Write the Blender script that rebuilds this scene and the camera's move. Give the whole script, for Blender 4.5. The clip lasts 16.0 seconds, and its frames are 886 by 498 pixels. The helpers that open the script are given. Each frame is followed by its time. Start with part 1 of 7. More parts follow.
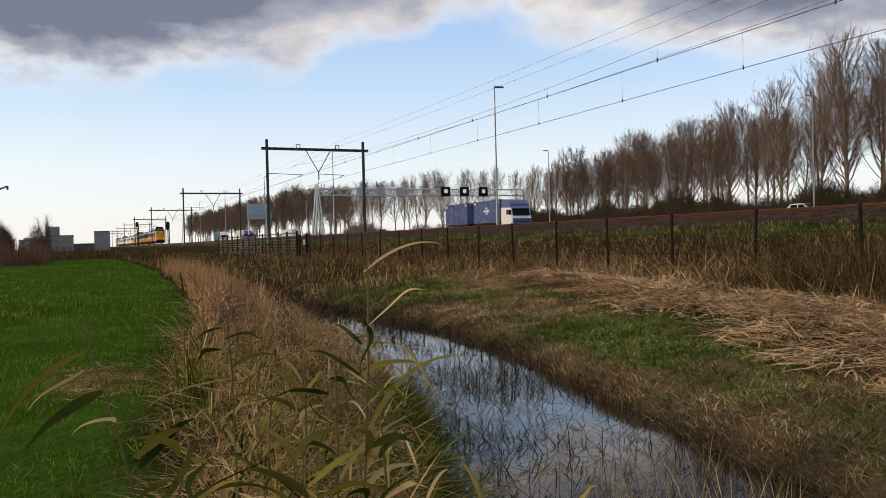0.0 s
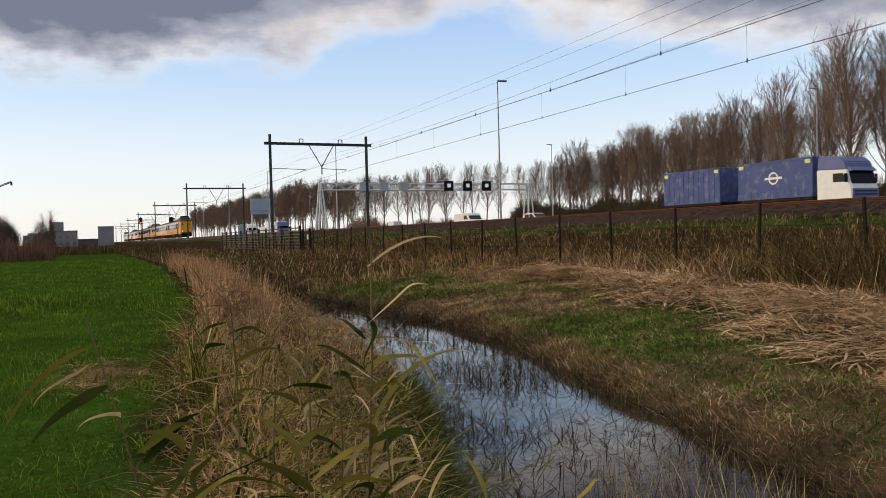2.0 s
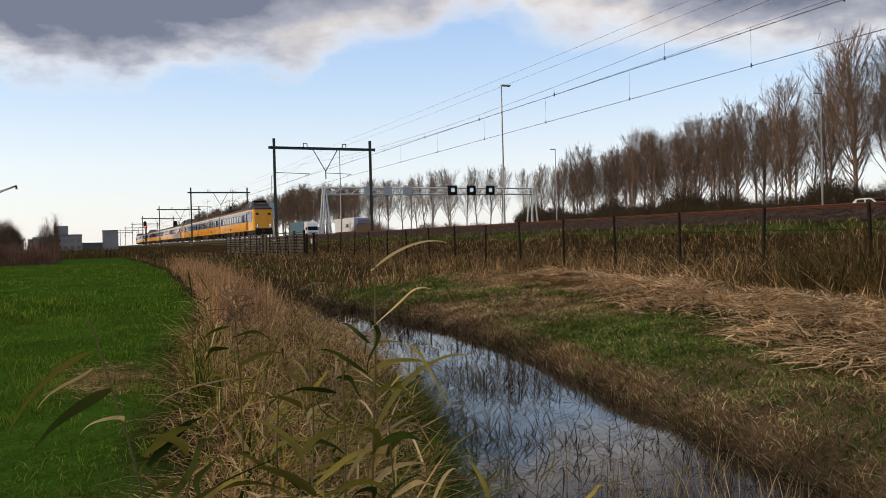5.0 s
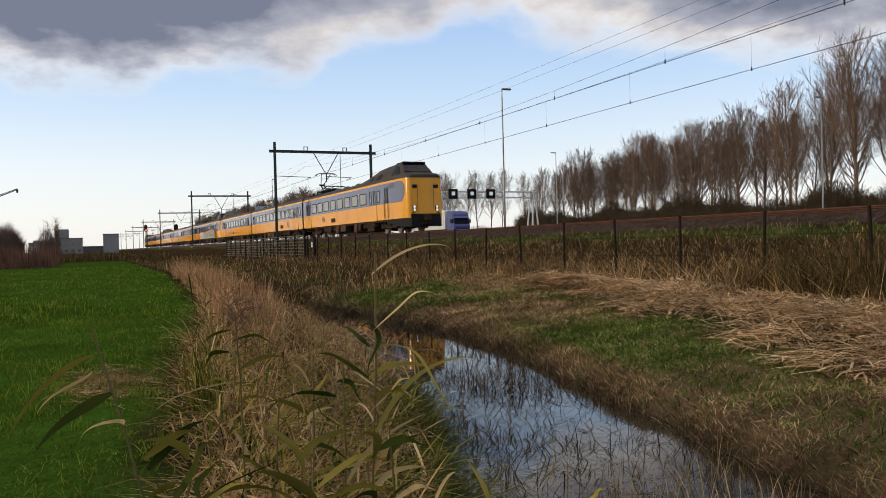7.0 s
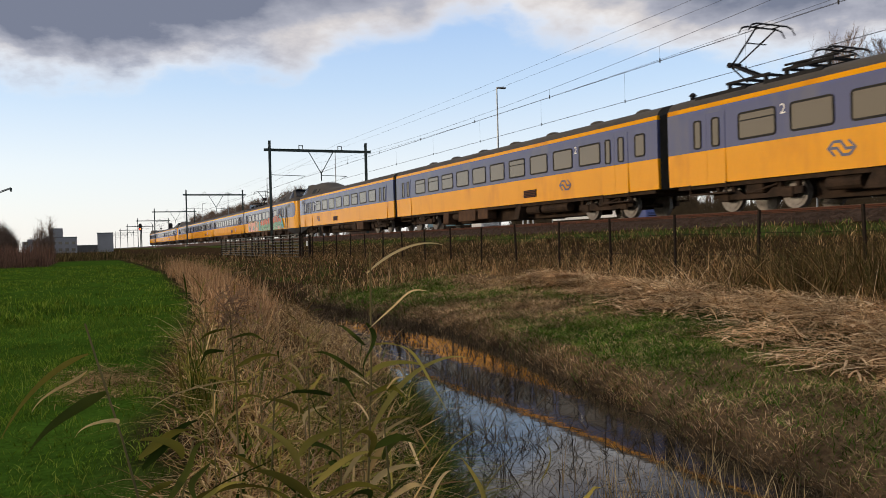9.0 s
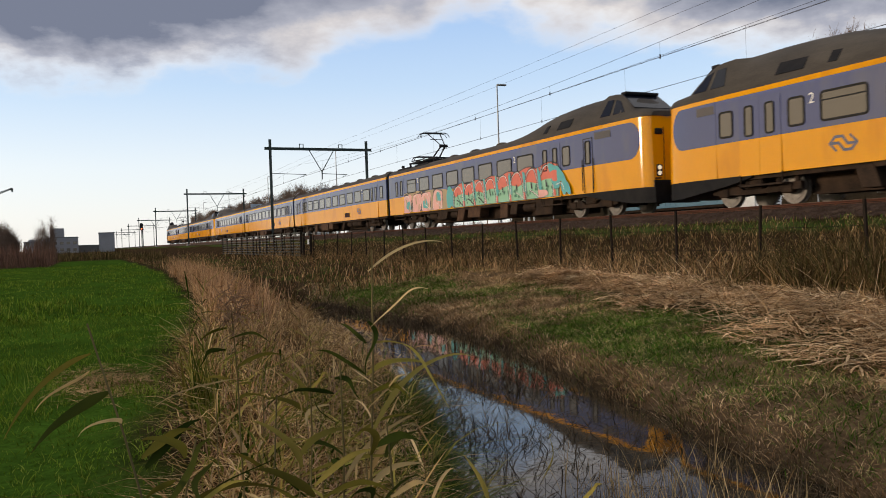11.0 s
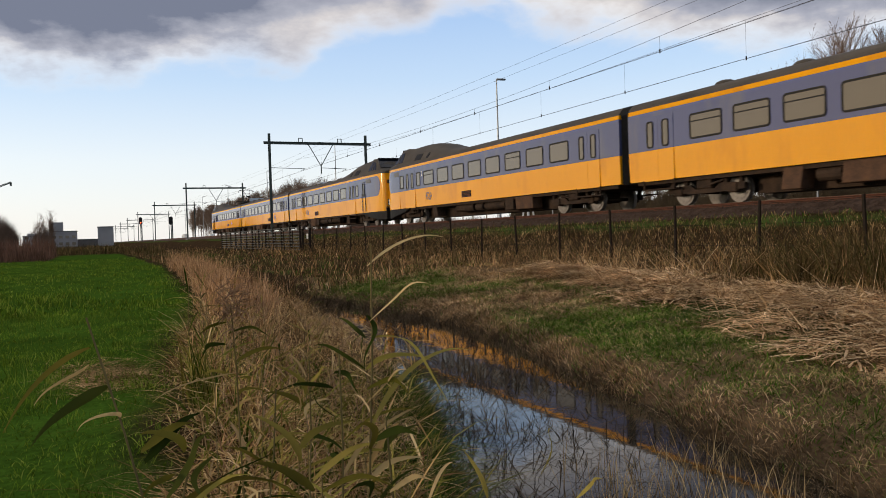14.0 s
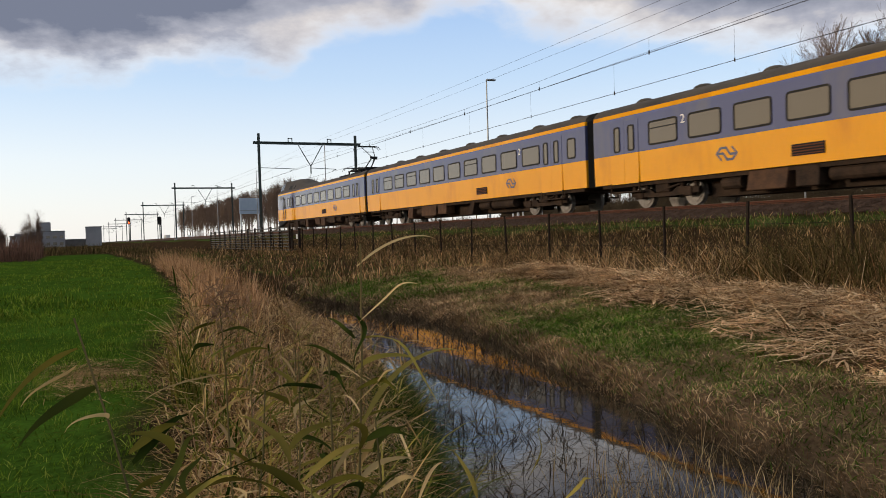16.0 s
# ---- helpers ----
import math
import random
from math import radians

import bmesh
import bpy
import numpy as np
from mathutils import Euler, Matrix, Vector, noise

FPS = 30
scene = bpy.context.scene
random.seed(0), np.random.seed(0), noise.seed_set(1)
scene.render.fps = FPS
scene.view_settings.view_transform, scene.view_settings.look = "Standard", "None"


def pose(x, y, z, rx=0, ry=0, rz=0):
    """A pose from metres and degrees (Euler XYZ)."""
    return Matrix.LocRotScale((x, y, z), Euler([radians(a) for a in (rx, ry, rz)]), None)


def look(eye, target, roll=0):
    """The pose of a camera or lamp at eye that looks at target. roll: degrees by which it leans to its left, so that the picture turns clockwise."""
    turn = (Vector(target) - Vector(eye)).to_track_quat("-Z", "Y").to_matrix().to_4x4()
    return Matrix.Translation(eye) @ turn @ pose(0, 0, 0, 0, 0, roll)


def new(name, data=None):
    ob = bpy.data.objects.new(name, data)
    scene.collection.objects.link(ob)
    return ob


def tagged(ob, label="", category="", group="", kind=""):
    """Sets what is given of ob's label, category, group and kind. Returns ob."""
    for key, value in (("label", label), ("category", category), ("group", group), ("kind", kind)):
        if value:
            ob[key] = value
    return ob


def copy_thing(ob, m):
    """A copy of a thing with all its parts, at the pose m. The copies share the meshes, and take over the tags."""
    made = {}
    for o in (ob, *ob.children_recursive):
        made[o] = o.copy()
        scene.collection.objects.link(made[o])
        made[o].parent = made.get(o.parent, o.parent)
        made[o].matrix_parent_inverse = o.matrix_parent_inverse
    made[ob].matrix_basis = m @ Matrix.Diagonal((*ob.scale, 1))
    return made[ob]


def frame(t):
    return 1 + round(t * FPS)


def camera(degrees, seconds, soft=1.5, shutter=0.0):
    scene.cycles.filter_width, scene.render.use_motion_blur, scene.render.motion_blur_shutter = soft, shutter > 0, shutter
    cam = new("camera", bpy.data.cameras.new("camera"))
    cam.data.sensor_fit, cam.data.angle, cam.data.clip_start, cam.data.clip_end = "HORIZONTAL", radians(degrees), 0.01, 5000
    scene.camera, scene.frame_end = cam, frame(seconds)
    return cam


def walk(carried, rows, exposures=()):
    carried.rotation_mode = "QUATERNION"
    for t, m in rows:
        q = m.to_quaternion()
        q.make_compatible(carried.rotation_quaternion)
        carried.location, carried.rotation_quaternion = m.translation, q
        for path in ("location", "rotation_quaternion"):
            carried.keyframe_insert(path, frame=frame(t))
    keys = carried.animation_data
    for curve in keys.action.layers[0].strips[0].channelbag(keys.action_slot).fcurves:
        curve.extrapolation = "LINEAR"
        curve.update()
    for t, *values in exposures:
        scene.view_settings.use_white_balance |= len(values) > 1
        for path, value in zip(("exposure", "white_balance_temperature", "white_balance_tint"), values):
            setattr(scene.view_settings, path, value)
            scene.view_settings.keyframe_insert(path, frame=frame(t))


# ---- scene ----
cam = camera(58.0, 16.0, soft=0.9, shutter=0.1)
EYE = (0.0, 0.0, 1.95)
# seconds, turn to the right of the track's direction, tilt, roll (degrees)
TURNS = (
    (0, 24.399, -0.670, -1.403),
    (0.5, 24.310, -0.789, -1.449),
    (1, 24.256, -0.868, -1.466),
    (1.5, 24.200, -0.961, -1.495),
    (2, 24.149, -1.066, -1.560),
    (2.5, 24.115, -1.076, -1.513),
    (3, 24.065, -1.066, -1.504),
    (3.5, 24.025, -1.003, -1.491),
    (4, 23.972, -0.931, -1.466),
    (6.5, 23.845, -0.510, -1.494),
    (7, 23.862, -0.492, -1.462),
    (7.5, 23.894, -0.521, -1.508),
    (8, 23.954, -0.534, -1.483),
    (8.5, 24.099, -0.566, -1.474),
    (9, 24.205, -0.593, -1.500),
    (11.5, 24.086, -0.822, -1.899),
    (12, 24.072, -0.881, -1.878),
    (12.5, 24.096, -0.944, -1.893),
    (13, 24.080, -1.016, -1.789),
    (13.5, 24.142, -1.094, -1.799),
    (14, 24.162, -1.155, -1.783),
    (14.5, 24.252, -1.169, -1.815),
    (15, 24.397, -1.187, -1.805),
    (15.5, 24.628, -1.194, -1.822),
    (16, 24.892, -1.149, -1.725),
)


def aim(turn, tilt, roll):
    a, b = radians(turn), radians(tilt)
    way = Vector((math.sin(a) * math.cos(b), math.cos(a) * math.cos(b), math.sin(b)))
    return look(EYE, Vector(EYE) + way * 10.0, roll)


walk(cam, [(t, aim(a, b, c)) for t, a, b, c in TURNS])

# ---- world and sun ----
SUN_TURN, SUN_RISE = -70.0, 9.0     # degrees: right of the track's direction, above the horizon


def make_world():
    w = bpy.data.worlds.new("evening_sky")
    w.use_nodes = True
    scene.world = w
    nt = w.node_tree
    n, ln = nt.nodes, nt.links
    n.clear()
    out, bg = n.new("ShaderNodeOutputWorld"), n.new("ShaderNodeBackground")
    sky = n.new("ShaderNodeTexSky")
    sky.sky_type, sky.sun_disc = "NISHITA", False
    sky.sun_elevation, sky.sun_rotation = radians(SUN_RISE), radians(SUN_TURN)
    sky.air_density, sky.dust_density, sky.ozone_density = 1.0, 1.0, 1.6
    bg.inputs["Strength"].default_value = 0.15
    tc, sep = n.new("ShaderNodeTexCoord"), n.new("ShaderNodeSeparateXYZ")
    ln.new(tc.outputs["Generated"], sep.inputs[0])

    def calc(op, x, y=None):
        m = n.new("ShaderNodeMath")
        m.operation = op
        for i, v in enumerate((x, y)):
            if v is None:
                continue
            if isinstance(v, (int, float)):
                m.inputs[i].default_value = v
            else:
                ln.new(v, m.inputs[i])
        return m.outputs[0]

    def curve(x, pts):
        c = n.new("ShaderNodeFloatCurve")
        cv = c.mapping.curves[0]
        while len(cv.points) < len(pts):
            cv.points.new(0.5, 0.5)
        for q, (u, v) in zip(cv.points, pts):
            q.location = (u, v)
        c.mapping.update()
        ln.new(x, c.inputs["Value"])
        return c.outputs[0]

    # degrees round the horizon (right of the track's direction) and above it
    turn = calc("MULTIPLY", calc("ARCTAN2", sep.outputs["X"], sep.outputs["Y"]), 57.2958)
    rise = calc("MULTIPLY", calc("ARCSINE", sep.outputs["Z"]), 57.2958)
    # clear evening sky: milky at the horizon, blue above
    ramp = n.new("ShaderNodeValToRGB")
    el = ramp.color_ramp.elements
    for i, (u, c) in enumerate(((0.0, (4.25, 4.2, 4.15)), (0.06, (3.7, 3.95, 4.3)), (0.12, (2.5, 3.2, 4.2)), (0.2, (1.5, 2.35, 3.95)), (0.4, (0.9, 1.6, 3.3)), (1.0, (0.6, 1.1, 2.6)))):
        e = el[i] if i < 2 else el.new(u)
        e.position, e.color = u, (*c, 1)
    ln.new(calc("DIVIDE", rise, 90.0), ramp.inputs[0])
    clear = n.new("ShaderNodeMixRGB")
    clear.inputs["Fac"].default_value = 0.8
    ln.new(sky.outputs[0], clear.inputs["Color1"])
    ln.new(ramp.outputs[0], clear.inputs["Color2"])
    # warm glow low in the sky round the hidden sun
    off = calc("DIVIDE", calc("ABSOLUTE", calc("ADD", turn, -SUN_TURN)), 50.0)
    near_sun = calc("MAXIMUM", calc("SUBTRACT", 1.0, calc("ADD", calc("MULTIPLY", off, off), calc("POWER", calc("DIVIDE", calc("ABSOLUTE", calc("SUBTRACT", rise, 6.0)), 16.0), 2.0))), 0.0)
    glow = n.new("ShaderNodeMixRGB")
    glow.inputs["Color2"].default_value = (7.2, 5.9, 4.3, 1)
    ln.new(near_sun, glow.inputs["Fac"])
    ln.new(clear.outputs[0], glow.inputs["Color1"])
    # the cloud bank: its ragged underside, its thickness
    mp = n.new("ShaderNodeMapping")
    mp.inputs["Scale"].default_value = (7.0, 7.0, 15.0)
    ln.new(tc.outputs["Generated"], mp.inputs[0])
    fluff = n.new("ShaderNodeTexNoise")
    fluff.inputs["Scale"].default_value, fluff.inputs["Detail"].default_value, fluff.inputs["Roughness"].default_value = 1.0, 9.0, 0.55
    ln.new(mp.outputs[0], fluff.inputs["Vector"])
    across = calc("DIVIDE", calc("ADD", turn, 20.0), 90.0)
    under = calc("MULTIPLY", curve(across, ((0.0, 0.56), (0.244, 0.55), (0.30, 0.575), (0.345, 0.63), (0.38, 0.615), (0.42, 0.68), (0.47, 0.725), (0.525, 0.775), (0.56, 0.71), (0.61, 0.65), (0.68, 0.59), (0.75, 0.56), (1.0, 0.57))), 20.0)
    deep = calc("ADD", calc("SUBTRACT", rise, under), calc("MULTIPLY", calc("SUBTRACT", fluff.outputs["Fac"], 0.5), 7.5))
    cover = n.new("ShaderNodeMapRange")
    cover.interpolation_type = "SMOOTHSTEP"
    cover.inputs["From Min"].default_value, cover.inputs["From Max"].default_value = -0.9, 2.0
    ln.new(deep, cover.inputs["Value"])
    high = n.new("ShaderNodeMapRange")
    high.inputs["From Min"].default_value, high.inputs["From Max"].default_value = 24.0, 45.0
    high.inputs["To Min"].default_value, high.inputs["To Max"].default_value = 1.0, 0.84
    ln.new(rise, high.inputs["Value"])
    dark = curve(across, ((0.0, 1.0), (0.27, 1.0), (0.345, 0.85), (0.38, 0.55), (0.5, 0.5), (0.56, 0.5), (0.65, 0.62), (0.8, 0.8), (1.0, 0.9)))
    thick = calc("MULTIPLY", calc("ADD", calc("DIVIDE", deep, 4.0), calc("MULTIPLY", calc("SUBTRACT", fluff.outputs["Fac"], 0.5), 1.3)), dark)
    body = n.new("ShaderNodeValToRGB")
    el = body.color_ramp.elements
    for i, (u, c) in enumerate(((0.03, (3.9, 3.7, 3.5)), (0.2, (2.9, 2.75, 2.75)), (0.42, (1.8, 1.85, 2.15)), (0.85, (0.80, 0.90, 1.22)))):
        e = el[i] if i < 2 else el.new(u)
        e.position, e.color = u, (*c, 1)
    # overhead the bank breaks up into thin bright cloud
    thin = n.new("ShaderNodeMapRange")
    thin.inputs["From Min"].default_value, thin.inputs["From Max"].default_value = 22.0, 38.0
    thin.inputs["To Min"].default_value, thin.inputs["To Max"].default_value = 1.0, 0.0
    ln.new(rise, thin.inputs["Value"])
    ln.new(calc("MULTIPLY", thick, thin.outputs[0]), body.inputs[0])
    mix = n.new("ShaderNodeMixRGB")
    ln.new(calc("MULTIPLY", cover.outputs[0], high.outputs[0]), mix.inputs["Fac"])
    ln.new(glow.outputs[0], mix.inputs["Color1"])
    ln.new(body.outputs[0], mix.inputs["Color2"])
    ln.new(mix.outputs[0], bg.inputs["Color"])
    ln.new(bg.outputs[0], out.inputs[0])


make_world()
sun = new("sun", bpy.data.lights.new("sun", "SUN"))
sun.data.energy, sun.data.angle, sun.data.color = 1.15, radians(6.0), (1.0, 0.80, 0.58)
a, b = radians(SUN_TURN), radians(SUN_RISE)
sun.matrix_basis = look((0, 0, 60), Vector((0, 0, 60)) - Vector((math.sin(a) * math.cos(b), math.cos(a) * math.cos(b), math.sin(b))))
scene.view_settings.exposure = 0.70


# ---- materials ----
def shader(name, rough=0.8, metal=0.0, color=(0.5, 0.5, 0.5)):
    m = bpy.data.materials.new(name)
    m.use_nodes = True
    b = m.node_tree.nodes["Principled BSDF"]
    b.inputs["Roughness"].default_value, b.inputs["Metallic"].default_value = rough, metal
    b.inputs["Base Color"].default_value = (*color, 1)
    return m, m.node_tree.nodes, m.node_tree.links, b


def mottled(name, c1, c2, scale=4.0, rough=0.8, metal=0.0, bump=0.0, fine=60.0, streak=(1, 1, 1), wear=None, amount=0.5):
    """Two colours mixed by noise at two scales, in object space, with a fine relief."""
    m, n, ln, b = shader(name, rough, metal)
    b.inputs["Specular IOR Level"].default_value = 0.5 if rough < 0.58 else 0.08
    tc, mp = n.new("ShaderNodeTexCoord"), n.new("ShaderNodeMapping")
    mp.inputs["Scale"].default_value = streak
    ln.new(tc.outputs["Object"], mp.inputs[0])
    t1, t2 = n.new("ShaderNodeTexNoise"), n.new("ShaderNodeTexNoise")
    for t, s, d in ((t1, scale, 6), (t2, fine, 3)):
        t.inputs["Scale"].default_value, t.inputs["Detail"].default_value = s, d
        ln.new(mp.outputs[0], t.inputs["Vector"])
    add = n.new("ShaderNodeMath")
    add.operation = "MULTIPLY_ADD"
    add.inputs[1].default_value = 0.4
    ln.new(t2.outputs["Fac"], add.inputs[0])
    ln.new(t1.outputs["Fac"], add.inputs[2])
    r = n.new("ShaderNodeMapRange")
    r.inputs["From Min"].default_value, r.inputs["From Max"].default_value = 0.7 - amount * 0.5, 0.7 + amount * 0.5
    ln.new(add.outputs[0], r.inputs["Value"])
    mix = n.new("ShaderNodeMixRGB")
    mix.inputs[1].default_value, mix.inputs[2].default_value = (*c1, 1), (*c2, 1)
    ln.new(r.outputs[0], mix.inputs[0])
    last = mix
    if wear:
        t3 = n.new("ShaderNodeTexNoise")
        t3.inputs["Scale"].default_value, t3.inputs["Detail"].default_value = 1.7, 8
        ln.new(mp.outputs[0], t3.inputs["Vector"])
        r3 = n.new("ShaderNodeMapRange")
        r3.inputs["From Min"].default_value, r3.inputs["From Max"].default_value = 0.52, 0.72
        ln.new(t3.outputs["Fac"], r3.inputs["Value"])
        mix3 = n.new("ShaderNodeMixRGB")
        mix3.inputs[2].default_value = (*wear, 1)
        ln.new(r3.outputs[0], mix3.inputs[0])
        ln.new(mix.outputs[0], mix3.inputs[1])
        last = mix3
    ln.new(last.outputs[0], b.inputs["Base Color"])
    if bump:
        bp = n.new("ShaderNodeBump")
        bp.inputs["Strength"].default_value, bp.inputs["Distance"].default_value = bump, 0.02
        ln.new(add.outputs[0], bp.inputs["Height"])
        ln.new(bp.outputs[0], b.inputs["Normal"])
    return m


def blade_material(name, colours, rough=0.6, glow=0.25):
    """Leaves and stems: each island takes a colour of its own between those given; light passes through a little."""
    m, n, ln, b = shader(name, rough)
    b.inputs["Specular IOR Level"].default_value = 0.0
    g, ramp = n.new("ShaderNodeNewGeometry"), n.new("ShaderNodeValToRGB")
    el = ramp.color_ramp.elements
    while len(el) < len(colours):
        el.new(0.5)
    for i, c in enumerate(colours):
        el[i].position, el[i].color = i / (len(colours) - 1), (*c, 1)
    info, add, fr = n.new("ShaderNodeObjectInfo"), n.new("ShaderNodeMath"), n.new("ShaderNodeMath")
    fr.operation = "FRACT"
    ln.new(g.outputs["Random Per Island"], add.inputs[0])
    ln.new(info.outputs["Random"], add.inputs[1])
    ln.new(add.outputs[0], fr.inputs[0])
    ln.new(fr.outputs[0], ramp.inputs[0])
    tc, t = n.new("ShaderNodeTexCoord"), n.new("ShaderNodeTexNoise")
    t.inputs["Scale"].default_value, t.inputs["Detail"].default_value = 1.3, 4
    ln.new(tc.outputs["Object"], t.inputs["Vector"])
    hsv = n.new("ShaderNodeHueSaturation")
    r = n.new("ShaderNodeMapRange")
    r.inputs["From Min"].default_value, r.inputs["From Max"].default_value = 0.3, 0.7
    r.inputs["To Min"].default_value, r.inputs["To Max"].default_value = 0.5, 1.35
    ln.new(t.outputs["Fac"], r.inputs["Value"])
    ln.new(r.outputs[0], hsv.inputs["Value"])
    ln.new(ramp.outputs[0], hsv.inputs["Color"])
    ln.new(hsv.outputs[0], b.inputs["Base Color"])
    if glow:
        tr, mx = n.new("ShaderNodeBsdfTranslucent"), n.new("ShaderNodeMixShader")
        ln.new(hsv.outputs[0], tr.inputs["Color"])
        mx.inputs[0].default_value = glow
        ln.new(b.outputs[0], mx.inputs[1])
        ln.new(tr.outputs[0], mx.inputs[2])
        ln.new(mx.outputs[0], n["Material Output"].inputs["Surface"])
    return m


def glass_dark(name, color=(0.03, 0.03, 0.028), rough=0.06):
    m, n, ln, b = shader(name, rough, 0.0, color)
    b.inputs["Coat Weight"].default_value = 0.0 if name == "windscreen" else 0.6
    b.inputs["Specular IOR Level"].default_value = 0.2 if name == "windscreen" else 0.5
    b.inputs["Coat Roughness"].default_value = 0.03
    return m


def lit(name, color, strength):
    m, n, ln, b = shader(name, 0.5, 0, color)
    b.inputs["Emission Color"].default_value, b.inputs["Emission Strength"].default_value = (*color, 1), strength
    return m


def paint(name, c, dirt, coat, rough=0.42, streak=(0.6, 0.6, 0.25)):
    m = mottled(name, c, tuple(v * 0.86 for v in c), 1.2, rough, 0.0, 0.02, 25.0, streak, dirt, 0.9)
    b = m.node_tree.nodes["Principled BSDF"]
    b.inputs["Coat Weight"].default_value, b.inputs["Coat Roughness"].default_value = coat, 0.1
    b.inputs["Specular IOR Level"].default_value = 0.0
    return m


M = dict(
    yellow=paint("yellow_paint", (0.80, 0.345, 0.002), (0.62, 0.25, 0.006), 0.65),
    blue=paint("grey_blue_paint", (0.062, 0.076, 0.185), (0.085, 0.092, 0.155), 1.0),
    roof=mottled("roof_grey", (0.048, 0.042, 0.036), (0.088, 0.076, 0.062), 2.0, 0.6, 0, 0.05, 30, (1, 0.3, 1)),
    black=mottled("black_paint", (0.010, 0.010, 0.012), (0.02, 0.019, 0.019), 3, 0.6),
    rubber=mottled("rubber", (0.02, 0.02, 0.02), (0.035, 0.033, 0.03), 6, 0.7),
    under=mottled("underframe_grime", (0.018, 0.014, 0.012), (0.06, 0.038, 0.025), 2.5, 0.8, 0, 0.1, 20),
    box=mottled("brown_grimed_steel", (0.11, 0.06, 0.035), (0.05, 0.032, 0.024), 2.5, 0.75, 0, 0.1, 20),
    steel=mottled("worn_steel", (0.12, 0.105, 0.095), (0.22, 0.2, 0.18), 8, 0.5, 0.4),
    pane=glass_dark("window_pane", (0.075, 0.058, 0.035), 0.07),
    windscreen=glass_dark("windscreen", (0.008, 0.009, 0.014), 0.12),
    white=mottled("white_paint", (0.75, 0.75, 0.73), (0.65, 0.65, 0.63), 4, 0.5),
    rail=mottled("rusty_rail", (0.11, 0.045, 0.027), (0.07, 0.032, 0.022), 6, 0.7, 0.2, 0.1),
    railtop=mottled("polished_rail", (0.2, 0.15, 0.12), (0.14, 0.1, 0.08), 8, 0.5, 0.4),
    ballast=mottled("ballast", (0.028, 0.018, 0.013), (0.078, 0.053, 0.040), 3.0, 0.95, 0, 0.9, 16),
    sleeper=mottled("concrete_sleeper", (0.26, 0.24, 0.22), (0.36, 0.33, 0.3), 5, 0.9, 0, 0.3),
    mast=mottled("dark_green_grey_mast", (0.045, 0.06, 0.058), (0.07, 0.085, 0.08), 4, 0.6, 0.3),
    wire=mottled("copper_wire", (0.03, 0.028, 0.027), (0.05, 0.045, 0.04), 6, 0.6, 0.3),
    galv=mottled("galvanised_steel", (0.30, 0.31, 0.32), (0.22, 0.23, 0.24), 3, 0.5, 0.5),
    asphalt=mottled("asphalt", (0.045, 0.045, 0.047), (0.07, 0.07, 0.07), 0.6, 0.85, 0, 0.2, 40),
    fence=mottled("dark_green_fence_paint", (0.010, 0.011, 0.009), (0.03, 0.018, 0.012), 5, 0.8),
    bark=mottled("poplar_bark", (0.13, 0.10, 0.075), (0.24, 0.19, 0.145), 1.2, 0.95, 0, 0.4, 12, (3, 3, 0.5)),
    twig=mottled("bare_twigs", (0.13, 0.09, 0.066), (0.22, 0.155, 0.115), 0.6, 0.95),
    brick=mottled("grey_building", (0.22, 0.22, 0.23), (0.30, 0.30, 0.31), 0.2, 0.8),
)


# ---- mesh helpers ----
def mesh_ob(name, verts, faces, material, smooth=False):
    me = bpy.data.meshes.new(name)
    me.from_pydata([tuple(v) for v in verts], [], [tuple(q) for q in faces])
    if material:
        me.materials.append(material)
    if smooth:
        me.polygons.foreach_set("use_smooth", [True] * len(me.polygons))
    me.update()
    return new(name, me)


def part(name, bm, material, parent=None, label="", smooth=False):
    """Links a bmesh as one mesh object under a thing or a part."""
    me = bpy.data.meshes.new(name)
    bm.normal_update()
    bm.to_mesh(me)
    bm.free()
    me.materials.append(material)
    if smooth:
        me.polygons.foreach_set("use_smooth", [True] * len(me.polygons))
    ob = new(name, me)
    ob.parent = parent
    if label:
        ob["label"] = label
    return ob


def child(name, me, parent, m):
    ob = new(name, me)
    ob.parent, ob.matrix_basis = parent, m
    return ob


def empty(name, m=None):
    ob = new(name)
    ob.empty_display_size = 0.3
    if m is not None:
        ob.matrix_basis = m
    return ob


def box(bm, lo, hi, bevel=0.0):
    lo, hi = Vector(lo), Vector(hi)
    r = bmesh.ops.create_cube(bm, size=1.0, matrix=Matrix.Translation((lo + hi) / 2) @ Matrix.Diagonal((*(hi - lo), 1)))
    if bevel:
        es = list({e for v in r["verts"] for e in v.link_edges})
        bmesh.ops.bevel(bm, geom=es, offset=bevel, segments=1, affect="EDGES")
    return bm


def rod(bm, a, b, r1, r2=None, sides=6):
    a, b = Vector(a), Vector(b)
    d = b - a
    m = Matrix.Translation((a + b) / 2) @ d.to_track_quat("Z", "Y").to_matrix().to_4x4()
    bmesh.ops.create_cone(bm, cap_ends=True, segments=sides, radius1=r1, radius2=r1 if r2 is None else r2, depth=d.length, matrix=m)
    return bm


